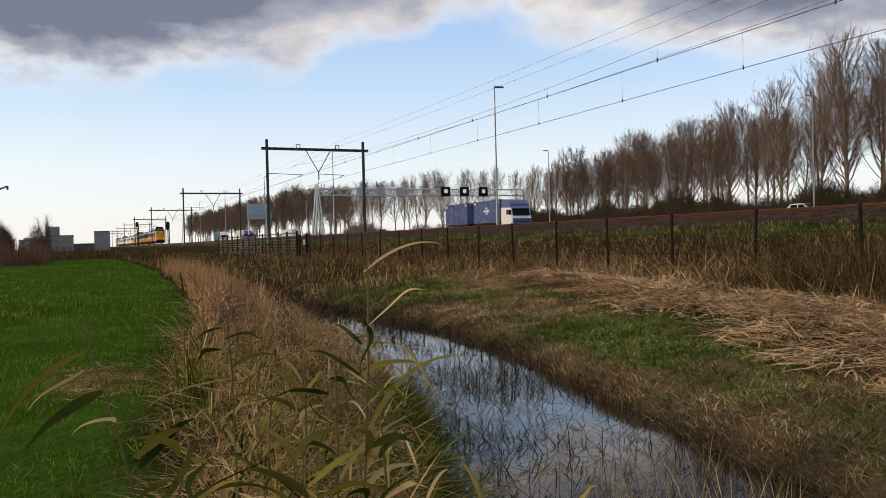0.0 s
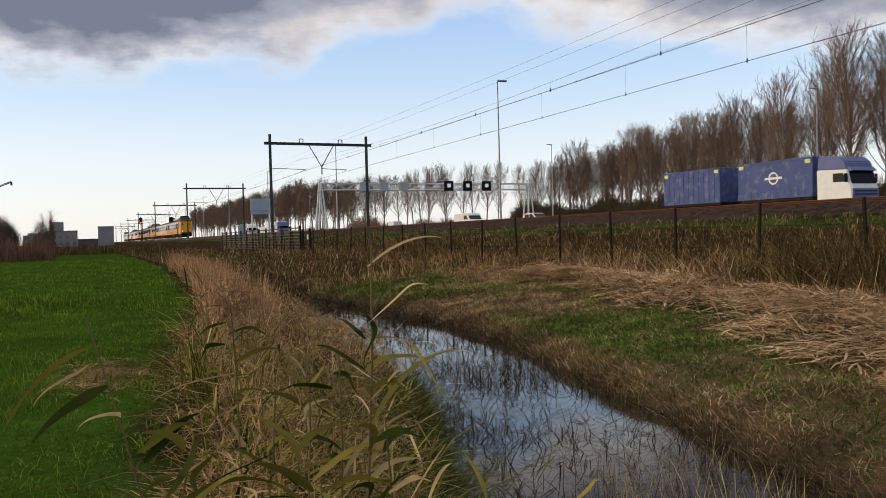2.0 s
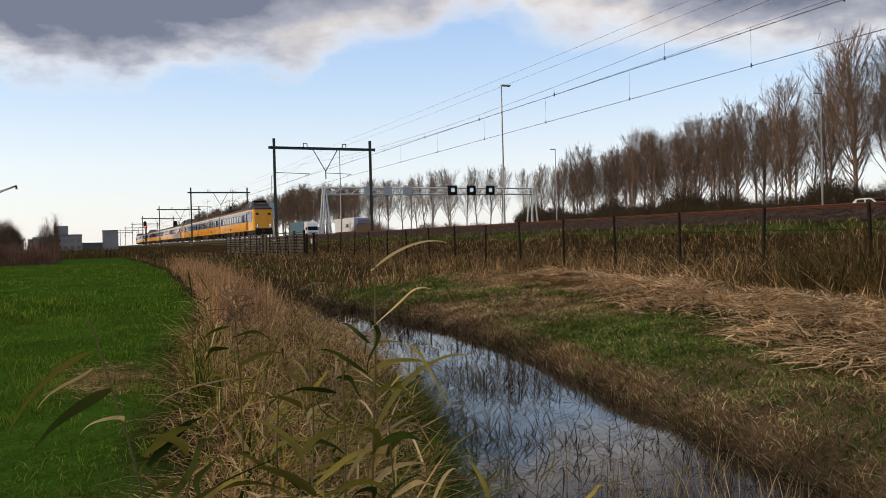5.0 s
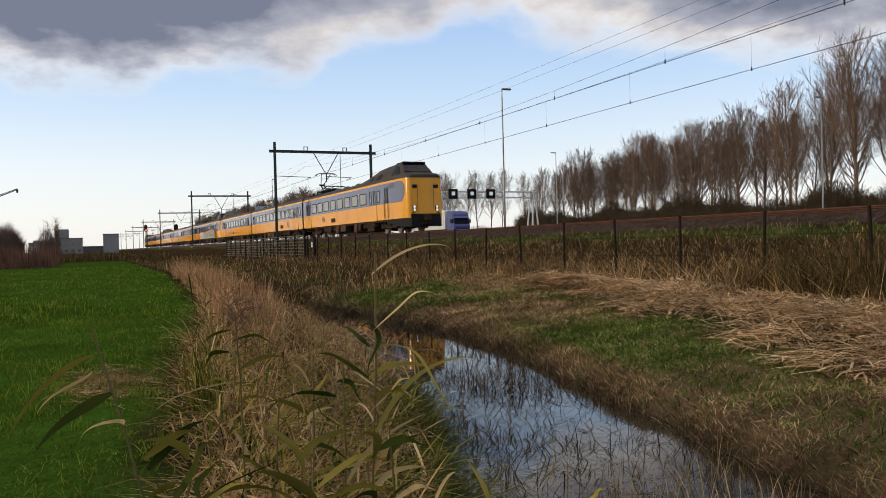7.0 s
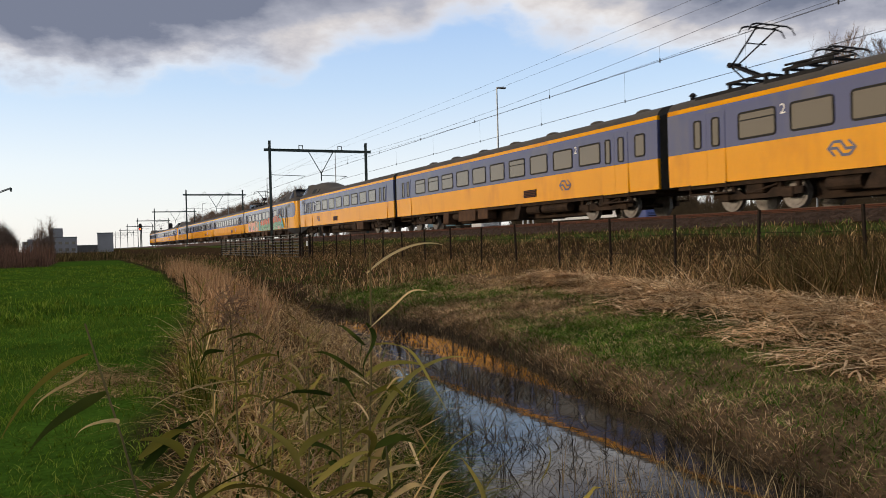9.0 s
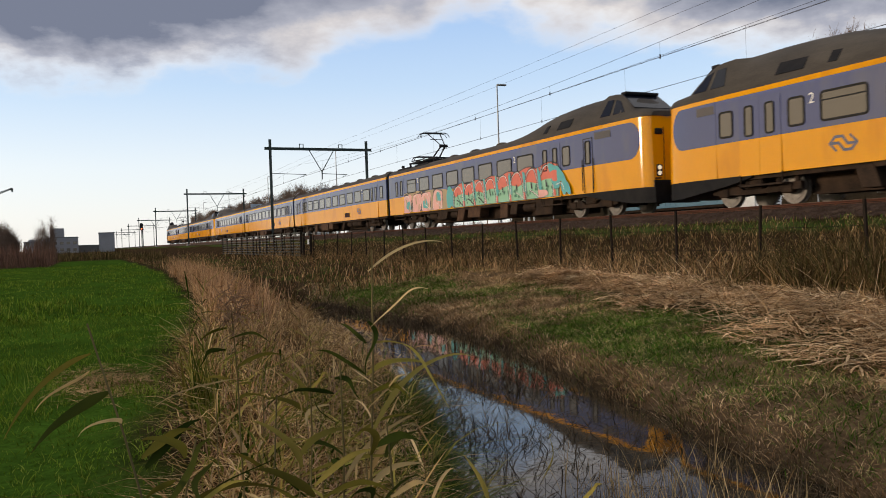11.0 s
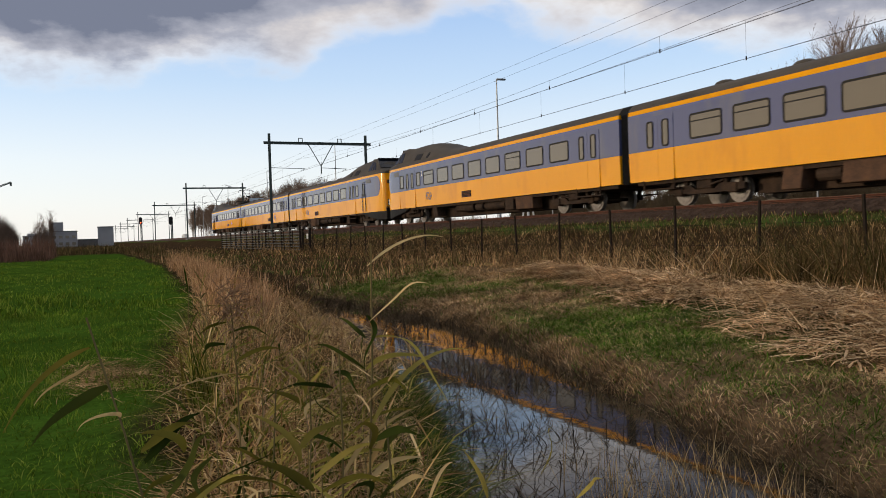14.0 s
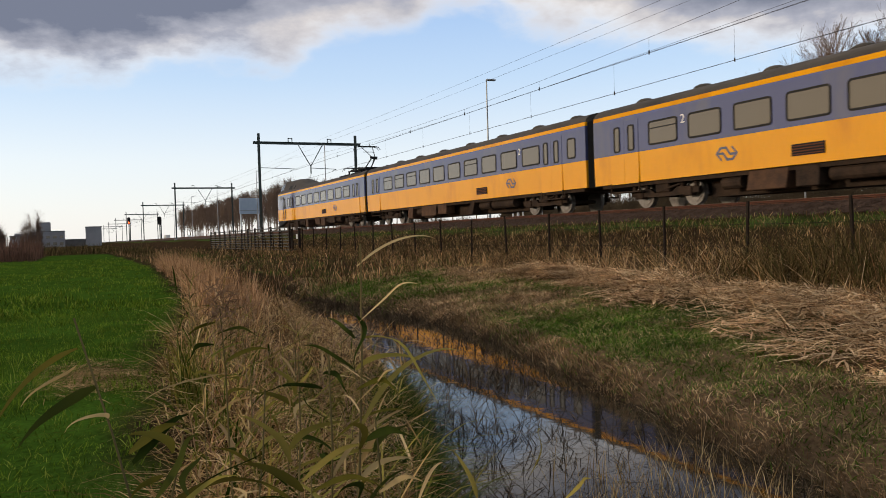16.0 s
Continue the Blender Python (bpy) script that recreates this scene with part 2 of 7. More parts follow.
def prism(bm, outline, axis, lo, hi):
    """An outline in the two other axes, extruded along axis from lo to hi."""
    def place(p, s):
        q = list(p)
        q.insert(axis, s)
        return q
    v1 = [bm.verts.new(place(p, lo)) for p in outline]
    v2 = [bm.verts.new(place(p, hi)) for p in outline]
    k = len(outline)
    for i in range(k):
        bm.faces.new((v1[i], v1[(i + 1) % k], v2[(i + 1) % k], v2[i]))
    bm.faces.new(v1[::-1])
    bm.faces.new(v2)
    bmesh.ops.recalc_face_normals(bm, faces=bm.faces[:])
    return bm


def bm_new():
    return bmesh.new()


def tube_arrays(path, radii, sides=4):
    """Verts and faces of a bent tube, for joined meshes."""
    vs, fs = [], []
    k = len(path)
    for i, (p, r) in enumerate(zip(path, radii)):
        d = (path[min(i + 1, k - 1)] - path[max(i - 1, 0)]).normalized()
        u = d.orthogonal().normalized()
        w = d.cross(u)
        for j in range(sides):
            a = 2 * math.pi * j / sides
            vs.append(p + (u * math.cos(a) + w * math.sin(a)) * r)
    for i in range(k - 1):
        for j in range(sides):
            fs.append((i * sides + j, i * sides + (j + 1) % sides, (i + 1) * sides + (j + 1) % sides, (i + 1) * sides + j))
    return vs, fs


class Pile:
    """Collects verts and faces of many small pieces into one mesh."""
    def __init__(self):
        self.v, self.f = [], []

    def add(self, vs, fs):
        o = len(self.v)
        self.v.extend(vs)
        self.f.extend([tuple(i + o for i in q) for q in fs])


# ---- the lie of the land: x across the railway, y along it, z over the ditch's water ----
RAIL_Z = 2.63
NEAR, FAR_TRACK = 19.8, 24.05
WATER_L = ((-10, -6, 0, 3.5, 6, 8.7, 11.5, 15.6, 20, 25, 400), (-3.5, -2.6, 0.3, 1.75, 2.6, 3.5, 4.3, 4.9, 5.3, 6.1, 6.1))
WATER_R = ((-10, -6, 0, 4.7, 7.8, 10.4, 13.4, 18, 22, 25, 400), (2.4, 3.0, 3.9, 4.9, 5.6, 6.25, 6.95, 7.2, 6.9, 6.5, 6.5))
FIELD = ((-10, 1.5, 3.0, 4.4, 6.5, 8.6, 16.8, 41, 65, 400), (-0.6, 0.05, 0.18, 0.3, 0.5, 0.68, 2.1, 3.4, 3.6, 3.6))


def smooth(a, b, x):
    t = np.clip((x - a) / (b - a), 0, 1)
    return t * t * (3 - 2 * t)


def wave(x, y):
    return (np.sin(x * 1.7 + 0.6 * np.sin(y * 1.1)) * np.sin(y * 1.3 + 0.8 * np.sin(x * 0.9))
            + 0.5 * np.sin(x * 4.1 + y * 2.3) * np.sin(y * 3.7 - x * 1.9))


def ground_z(x, y):
    x, y = np.asarray(x, float), np.asarray(y, float)
    wl, wr = np.interp(y, *WATER_L), np.interp(y, *WATER_R)
    wl, wr = wl + 0.10 * wave(x * 0, y * 2.1), wr + 0.14 * wave(x * 0 + 2.0, y * 1.9)
    fe = np.interp(y, *FIELD)
    # the left bank falls from the field to the ditch
    left = 0.75 * (1 - smooth(0, 1, (x - fe) / np.maximum(wl + 0.1 - fe, 0.5)))
    right = 0.24 * smooth(wr - 0.1, wr + 0.45, x) + 0.76 * np.clip((x - wr) / np.maximum(12.6 - wr, 1), 0, 1)
    z = np.where(x < (wl + wr) / 2, left, right)
    closed = smooth(24, 27, y)
    bed = -0.35 * smooth(wl - 0.15, wl + 0.5, x) * (1 - smooth(wr - 0.5, wr + 0.15, x)) * (1 - closed)
    z = z + bed + closed * 0.25 * smooth(fe, wl, x) * (1 - smooth(wr, wr + 2, x))
    z = z + 1.16 * smooth(12.9, 17.0, x)
    z = z - 0.25 * smooth(28, 32, x) + 0.9 * smooth(66, 67, x)
    z = z + 0.03 * wave(x, y) * (1 - smooth(16, 18, x)) * np.where(x < fe - 0.5, 0.5, 1.0)
    return z


def lines(*pieces):
    out = []
    for lo, hi, step in pieces:
        out.extend(np.arange(lo, hi, step))
    return np.array(out)


def make_ground():
    xs = lines((-2600, -400, 400), (-400, -60, 40), (-60, -12, 3), (-12, 18, 0.22), (18, 36, 1.0), (36, 120, 6), (120, 400, 40), (400, 2601, 400))
    ys = lines((-600, -60, 90), (-60, -4, 4), (-4, 34, 0.22), (34, 80, 1.0), (80, 200, 6), (200, 500, 30), (500, 4001, 350))
    gx, gy = np.meshgrid(xs, ys)
    gz = ground_z(gx, gy)
    nx, ny = len(xs), len(ys)
    i = (np.arange(ny - 1)[:, None] * nx + np.arange(nx - 1)[None, :]).ravel()
    faces = np.stack([i, i + 1, i + 1 + nx, i + nx], -1)
    m, n, ln, b = shader("ground", 0.95)
    b.inputs["Specular IOR Level"].default_value = 0.0
    at = n.new("ShaderNodeAttribute")
    at.attribute_name = "cover"
    t1, t2 = n.new("ShaderNodeTexNoise"), n.new("ShaderNodeTexNoise")
    tc = n.new("ShaderNodeTexCoord")
    for t, s, d in ((t1, 0.8, 8), (t2, 22.0, 6)):
        t.inputs["Scale"].default_value, t.inputs["Detail"].default_value = s, d
        ln.new(tc.outputs["Object"], t.inputs["Vector"])
    add = n.new("ShaderNodeMath")
    ln.new(t1.outputs["Fac"], add.inputs[0])
    ln.new(t2.outputs["Fac"], add.inputs[1])
    r = n.new("ShaderNodeMapRange")
    r.inputs["From Min"].default_value, r.inputs["From Max"].default_value = 0.7, 1.3
    r.inputs["To Min"].default_value, r.inputs["To Max"].default_value = 0.55, 1.4
    ln.new(add.outputs[0], r.inputs["Value"])
    hsv = n.new("ShaderNodeHueSaturation")
    ln.new(r.outputs[0], hsv.inputs["Value"])
    ln.new(at.outputs["Color"], hsv.inputs["Color"])
    ln.new(hsv.outputs[0], b.inputs["Base Color"])
    bp = n.new("ShaderNodeBump")
    bp.inputs["Strength"].default_value, bp.inputs["Distance"].default_value = 0.8, 0.05
    ln.new(add.outputs[0], bp.inputs["Height"])
    ln.new(bp.outputs[0], b.inputs["Normal"])
    ob = mesh_ob("ground", np.stack([gx, gy, gz], -1).reshape(-1, 3).tolist(), faces.tolist(), m, True)
    tagged(ob, "flat meadow, ditch banks and grassy railway embankment", "ground", kind="structure")
    # what covers the soil: mown meadow, brown litter on the banks, grass on the embankment
    x, y = gx.ravel(), gy.ravel()
    fe, wr = np.interp(y, *FIELD), np.interp(y, *WATER_R)
    c = np.empty((len(x), 4))
    c[:] = (0.038, 0.025, 0.014, 1)
    patch = smooth(-0.2, 0.6, wave(x * 0.45 + 3.0, y * 0.4) + 0.4 * wave(x * 1.3, y * 1.2)) * (x > wr + 0.5) * (x < 10.5)
    c[:, :3] += patch[:, None] * (np.array((0.040, 0.060, 0.015)) - c[:, :3])
    emb = smooth(15.5, 15.9, x + 0.3 * wave(x, y * 0.7)) * (1 - smooth(15.9, 16.6, x))
    c[:, :3] += emb[:, None] * (np.array((0.045, 0.07, 0.018)) - c[:, :3])
    bank = smooth(-0.1, 0.3, x - wr) * (1 - smooth(11.5, 13, x)) * (1 - smooth(24, 30, y))
    c[:, :3] += bank[:, None] * 0.8 * (np.array((0.15, 0.10, 0.056)) - c[:, :3]) * (1 - patch[:, None])
    meadow = (1 - smooth(fe - 0.35, fe + 0.15, x + 0.15 * wave(x * 2, y * 2))) * (1 - smooth(66, 70, y) * (1 - smooth(-2.8, -2.0, x))) * (1 - smooth(88, 104, y))
    c[:, :3] += meadow[:, None] * (np.array((0.040, 0.085, 0.010)) - c[:, :3])
    far = smooth(28, 31, x)
    c[:, :3] += far[:, None] * (np.array((0.055, 0.075, 0.03)) - c[:, :3])
    a = ob.data.color_attributes.new("cover", "FLOAT_COLOR", "POINT")
    a.data.foreach_set("color", c.ravel())
    return ob


def make_water():
    m, n, ln, b = shader("ditch_water", 0.03, 0.0, (0.035, 0.028, 0.018))
    b.inputs["IOR"].default_value = 1.33
    b.inputs["Specular IOR Level"].default_value = 0.9
    tc, t = n.new("ShaderNodeTexCoord"), n.new("ShaderNodeTexNoise")
    t.inputs["Scale"].default_value, t.inputs["Detail"].default_value = 2.2, 3
    ln.new(tc.outputs["Object"], t.inputs["Vector"])
    bp = n.new("ShaderNodeBump")
    bp.inputs["Strength"].default_value, bp.inputs["Distance"].default_value = 0.05, 0.02
    ln.new(t.outputs["Fac"], bp.inputs["Height"])
    ln.new(bp.outputs[0], b.inputs["Normal"])
    xs, ys = np.linspace(-6, 9.5, 12), np.linspace(-10, 28, 30)
    v = [(x, y, 0.0) for y in ys for x in xs]
    q = [(j * 12 + i, j * 12 + i + 1, j * 12 + i + 13, j * 12 + i + 12) for j in range(29) for i in range(11)]
    tagged(mesh_ob("water", v, q, m), "still dark ditch water reflecting the sky", "water", kind="structure")


make_ground()
make_water()


# ---- railway ----
def make_railway():
    y0, y1 = -160.0, 900.0
    bm = prism(bm_new(), ((16.6, 2.15), (17.4, 2.44), (26.4, 2.44), (27.3, 2.10), (27.3, 1.6), (16.6, 1.6)), 1, y0, y1)
    bmesh.ops.subdivide_edges(bm, edges=[e for e in bm.edges if abs(e.verts[0].co.y - e.verts[1].co.y) > 10], cuts=60)
    tagged(part("ballast_bed", bm, M["ballast"]), "brown-grey crushed stone ballast under two tracks", "ballast", kind="structure")
    stones = Pile()
    rng = random.Random(3)
    for _ in range(16000):
        x, y = rng.uniform(16.5, 18.9), 3 + 70 * rng.random() ** 1.6
        z = float(np.interp(x, (16.6, 17.4, 30), (2.15, 2.44, 2.44)))
        s = rng.uniform(0.025, 0.055)
        p = Vector((x, y, z + s * 0.3))
        vs = [p + Vector((rng.uniform(0.6, 1.3) * dx * s, rng.uniform(0.6, 1.3) * dy * s, rng.uniform(0.5, 1.0) * dz * s))
              for dx, dy, dz in ((1, 0, 0), (-1, 0, 0), (0, 1, 0), (0, -1, 0), (0.2, 0.1, 1))]
        stones.add(vs, [(0, 2, 4), (2, 1, 4), (1, 3, 4), (3, 0, 4)])
    tagged(mesh_ob("ballast_stones", stones.v, stones.f, M["ballast"]), "loose crushed stones on the ballast shoulder", "stones", kind="stuff")
    for c, what in ((NEAR, "near"), (FAR_TRACK, "far")):
        track = tagged(empty("track", Matrix.Translation((c, 0, 0))), "rusty steel rails on concrete sleepers in ballast", "railway track", "tracks", "structure")
        for s in (-0.7535, 0.7535):
            out = ((s - 0.07, 2.46), (s - 0.07, 2.48), (s - 0.012, 2.50), (s - 0.012, 2.585), (s - 0.036, 2.60), (s - 0.036, 2.628),
                   (s + 0.036, 2.628), (s + 0.036, 2.60), (s + 0.012, 2.585), (s + 0.012, 2.50), (s + 0.07, 2.48), (s + 0.07, 2.46))
            r = part("rail", prism(bm_new(), out, 1, y0, y1), M["rail"], track)
            part("railhead", box(bm_new(), (s - 0.034, y0, 2.626), (s + 0.034, y1, 2.632)), M["railtop"], r, "polished running surface")
        me = bpy.data.meshes.new("sleeper")
        bm = box(bm_new(), (-1.3, -0.14, 2.36), (1.3, 0.14, 2.47), 0.02)
        bm.to_mesh(me)
        bm.free()
        me.materials.append(M["sleeper"])
        for k in range(120):
            child("sleeper", me, track, Matrix.Translation((0, 2 + k * 0.6, 0)))


make_railway()


# ---- overhead line ----
MAST_L, MAST_R, BEAM_Z = 16.8, 26.65, 11.25
PORTALS = [8.4 + 69.6 * k for k in range(-1, 9)]


def make_portal(y):
    p = tagged(empty("overhead_line_portal", Matrix.Translation((0, y, 0))), "dark green-grey steel portal carrying overhead wires across two tracks",
               "railway portal", "overhead line portals")
    for x in (MAST_L, MAST_R):
        bm = bm_new()
        for s in (-0.11, 0.11):
            box(bm, (x - 0.11, s - 0.012, 1.7), (x + 0.11, s + 0.012, 12.15))
        box(bm, (x - 0.012, -0.1, 1.7), (x + 0.012, 0.1, 12.15))
        part("mast", bm, M["mast"], p)
        part("foundation", box(bm_new(), (x - 0.35, -0.35, 1.2), (x + 0.35, 0.35, 2.35), 0.03), M["sleeper"], p, "concrete foot")
    bm = bm_new()
    for z in (-0.11, 0.11):
        box(bm, (MAST_L - 0.55, -0.1, BEAM_Z + z - 0.02), (MAST_R + 0.55, 0.1, BEAM_Z + z + 0.02))
    box(bm, (MAST_L - 0.55, -0.02, BEAM_Z - 0.1), (MAST_R + 0.55, 0.02, BEAM_Z + 0.1))
    part("beam", bm, M["mast"], p)
    for x in (19.9, 23.9):
        bm = bm_new()
        for s in (-0.19, 0.19):
            box(bm, (x + s - 0.03, -0.05, BEAM_Z + 0.1), (x + s + 0.03, 0.05, BEAM_Z + 0.5))
        box(bm, (x - 0.22, -0.05, BEAM_Z + 0.46), (x + 0.22, 0.05, BEAM_Z + 0.52))
        part("feeder_bracket", bm, M["mast"], p)
    xc = (NEAR + FAR_TRACK) / 2
    bm = bm_new()
    rod(bm, (xc - 1.25, 0, BEAM_Z - 0.1), (xc, 0, BEAM_Z - 2.25), 0.045)
    rod(bm, (xc + 1.25, 0, BEAM_Z - 0.1), (xc, 0, BEAM_Z - 2.25), 0.045)
    rod(bm, (xc, 0, BEAM_Z - 2.1), (xc, 0, BEAM_Z - 3.0), 0.06)
    part("drop_bracket", bm, M["mast"], p)
    for x, s in ((NEAR, -1), (FAR_TRACK, 1)):
        x0 = MAST_L if s < 0 else xc
        bm = bm_new()
        rod(bm, (x0, 0, RAIL_Z + 6.2), (x + 0.5, 0, RAIL_Z + 6.1), 0.03)
        rod(bm, (x + 0.5, 0, RAIL_Z + 6.1), (x, 0, RAIL_Z + 5.87), 0.02)
        part("registration_arm", bm, M["mast"], p)
    return p


def wire_path(x, z_at, sag, y0, y1, steps):
    return [Vector((x, y0 + (y1 - y0) * i / steps, z_at - sag * 4 * (i / steps) * (1 - i / steps))) for i in range(steps + 1)]


def tube_ob(name, path, r, sides, parent=None):
    ob = mesh_ob(name, *tube_arrays(path, [r] * len(path), sides), M["wire"])
    ob.parent = parent
    return ob


def make_wires():
    for c, hang, sag in ((NEAR, 7.1, 1.05), (FAR_TRACK, 7.6, 0.4)):
        for a, b in zip(PORTALS, PORTALS[1:]):
            if a > 300:
                continue
            top = wire_path(c, RAIL_Z + hang, sag, a, b, 24)
            w = tagged(tube_ob("messenger_wire", top, 0.0075, 4), "thin dark overhead wire with droppers to the contact wires", "overhead wire", "overhead wires")
            for d in (-0.03, 0.03):
                tube_ob("contact_wire", wire_path(c + d, RAIL_Z + 5.83, 0.03, a, b, 12), 0.007, 4, w)
            for k in range(1, 9):
                q = k / 9
                y, hi, low = a + (b - a) * q, RAIL_Z + hang - 4 * sag * q * (1 - q), RAIL_Z + 5.83 - 0.12 * q * (1 - q)
                dr = tube_ob("dropper", [Vector((c, y, hi)), Vector((c, y, low))], 0.005, 3, w)
                tube_ob("clamp", [Vector((c, y, low - 0.06)), Vector((c, y, low + 0.1))], 0.026, 4, dr)
            tagged(tube_ob("feeder_wire", wire_path(23.55 if c == NEAR else 24.2, RAIL_Z + (9.3 if c == NEAR else 9.05), 0.2, a, b, 24), 0.0065, 4), "thin dark feeder wire high over the track", "overhead wire", "feeder wires")


for y in PORTALS:
    make_portal(y)
make_wires()


# ---- fence along the foot of the embankment ----
def make_fence():
    f = tagged(empty("fence"), "low fence of dark green steel posts and thin wires", "fence")
    x = 12.6
    me = bpy.data.meshes.new("post")
    bm = box(bm_new(), (-0.026, -0.026, -0.3), (0.026, 0.026, 1.42), 0.006)
    bm.to_mesh(me)
    bm.free()
    me.materials.append(M["fence"])
    rng = random.Random(5)
    ys = [2.3 + 2.5 * k for k in range(0, 26)]
    for y in ys:
        child("post", me, f, Matrix.Translation((x, y, float(ground_z(x, y)))) @ pose(0, 0, 0, rng.uniform(-2.2, 2.2), rng.uniform(-2.2, 2.2)))
    for h in (0.12, 0.5, 0.95, 1.36):
        for a, b in zip(ys, ys[1:]):
            za, zb = float(ground_z(x, a)) + h, float(ground_z(x, b)) + h
            w = mesh_ob("wire", *tube_arrays([Vector((x + 0.028, a, za)), Vector((x + 0.028, (a + b) / 2, (za + zb) / 2 - 0.01)), Vector((x + 0.028, b, zb))], [0.006] * 3, 3), M["fence"])
            w.parent = f


make_fence()


# ---- the train: carriages of three coupled units; heights over the rail, length runs back from the leading end ----
HW = 1.39
L_END, L_MID = 26.65, 26.13
Z_LOW, Z_BELT, Z_CANT, Z_STRIPE = 0.93, 2.0, 3.36, 3.51


def loft(name, rings, material, parent, label="", close=False, cap=False, smooth_it=True):
    vs = [p for r in rings for p in r]
    k = len(rings[0])
    fs = []
    for i in range(len(rings) - 1):
        for j in range(k if close else k - 1):
            fs.append((i * k + j, i * k + (j + 1) % k, (i + 1) * k + (j + 1) % k, (i + 1) * k + j))
    if cap:
        fs.append(tuple(range(k))[::-1])
        fs.append(tuple(range((len(rings) - 1) * k, len(rings) * k)))
    me = bpy.data.meshes.new(name)
    me.from_pydata([tuple(v) for v in vs], [], fs)
    me.materials.append(material)
    bm = bmesh.new()
    bm.from_mesh(me)
    bmesh.ops.recalc_face_normals(bm, faces=bm.faces[:])
    bm.to_mesh(me)
    bm.free()
    if smooth_it:
        me.polygons.foreach_set("use_smooth", [True] * len(me.polygons))
        me.set_sharp_from_angle(angle=radians(35))
    ob = new(name, me)
    ob.parent = parent
    if label:
        ob["label"] = label
    return ob


def shared(name, bm, *materials):
    me = bpy.data.meshes.new(name)
    bm.normal_update()
    bm.to_mesh(me)
    bm.free()
    for m in materials:
        me.materials.append(m)
    return me


def rounded(w, h, r, k=3):
    pts = []
    for cx, cy, a0 in ((w / 2 - r, h / 2 - r, 0), (-w / 2 + r, h / 2 - r, 90), (-w / 2 + r, -h / 2 + r, 180), (w / 2 - r, -h / 2 + r, 270)):
        for i in range(k + 1):
            a = radians(a0 + 90 * i / k)
            pts.append((cx + r * math.cos(a), cy + r * math.sin(a)))
    return pts


def frame_mesh(name, w, h, r, band, depth, material, bar=False):
    """A rubber frame lying in the y-z plane, its face towards -x."""
    bm = bmesh.new()
    outer, inner = rounded(w, h, r), rounded(w - 2 * band, h - 2 * band, max(r - band, 0.01))
    o = [bm.verts.new((-depth, p, q)) for p, q in outer]
    i = [bm.verts.new((-depth, p, q)) for p, q in inner]
    ob = [bm.verts.new((0.01, p, q)) for p, q in outer]
    ib = [bm.verts.new((0.0, p, q)) for p, q in inner]
    k = len(o)
    for j in range(k):
        n = (j + 1) % k
        bm.faces.new((o[j], o[n], i[n], i[j]))
        bm.faces.new((ob[j], ob[n], o[n], o[j]))
        bm.faces.new((i[j], i[n], ib[n], ib[j]))
    if bar:
        box(bm, (-depth, -w / 2 + band, h * 0.17), (0, w / 2 - band, h * 0.17 + 0.035))
    bmesh.ops.recalc_face_normals(bm, faces=bm.faces[:])
    return shared(name, bm, material)


def pane_mesh(name, w, h, r, material):
    bm = bmesh.new()
    v = [bm.verts.new((-0.006, p, q)) for p, q in rounded(w, h, r)]
    u = [bm.verts.new((0.004, p, q)) for p, q in rounded(w, h, r)]
    bm.faces.new(v)
    for j in range(len(v)):
        bm.faces.new((v[j], v[(j + 1) % len(v)], u[(j + 1) % len(v)], u[j]))
    bmesh.ops.recalc_face_normals(bm, faces=bm.faces[:])
    return shared(name, bm, material)


PANE_BIG = pane_mesh("pane", 1.38, 0.74, 0.08, M["pane"])
FRAME_BIG = frame_mesh("window", 1.48, 0.84, 0.12, 0.06, 0.018, M["rubber"])
FRAME_BAR = frame_mesh("window", 1.48, 0.84, 0.12, 0.06, 0.018, M["rubber"], True)
PANE_SMALL = pane_mesh("pane", 0.5, 0.74, 0.08, M["pane"])
FRAME_SMALL = frame_mesh("window", 0.6, 0.84, 0.12, 0.06, 0.018, M["rubber"])
PANE_DOOR = pane_mesh("pane", 0.28, 0.86, 0.08, M["pane"])
FRAME_DOOR = frame_mesh("frame", 0.36, 0.94, 0.1, 0.05, 0.03, M["rubber"])


def door_leaf_mesh():
    bm = bmesh.new()
    box(bm, (-0.012, -0.40, Z_LOW - 0.02), (0.03, 0.40, Z_BELT - 0.003))
    k = len(bm.faces)
    box(bm, (-0.012, -0.40, Z_BELT + 0.003), (0.03, 0.40, 3.18))
    bm.faces.ensure_lookup_table()
    for q in bm.faces[k:]:
        q.material_index = 1
    return shared("door", bm, M["yellow"], M["blue"])


DOOR_LEAF = door_leaf_mesh()


def side_pose(side, y, z):
    return Matrix.Translation((-(HW + 0.003) * side, y, z)) @ (Matrix() if side > 0 else pose(0, 0, 0, 0, 0, 180))


def add_window(car, y, big=True, bar=False):
    for side in (1, -1):
        w = child("window", (FRAME_BAR if bar else FRAME_BIG) if big else FRAME_SMALL, car, side_pose(side, y, 2.575))
        child("pane", PANE_BIG if big else PANE_SMALL, w, Matrix())


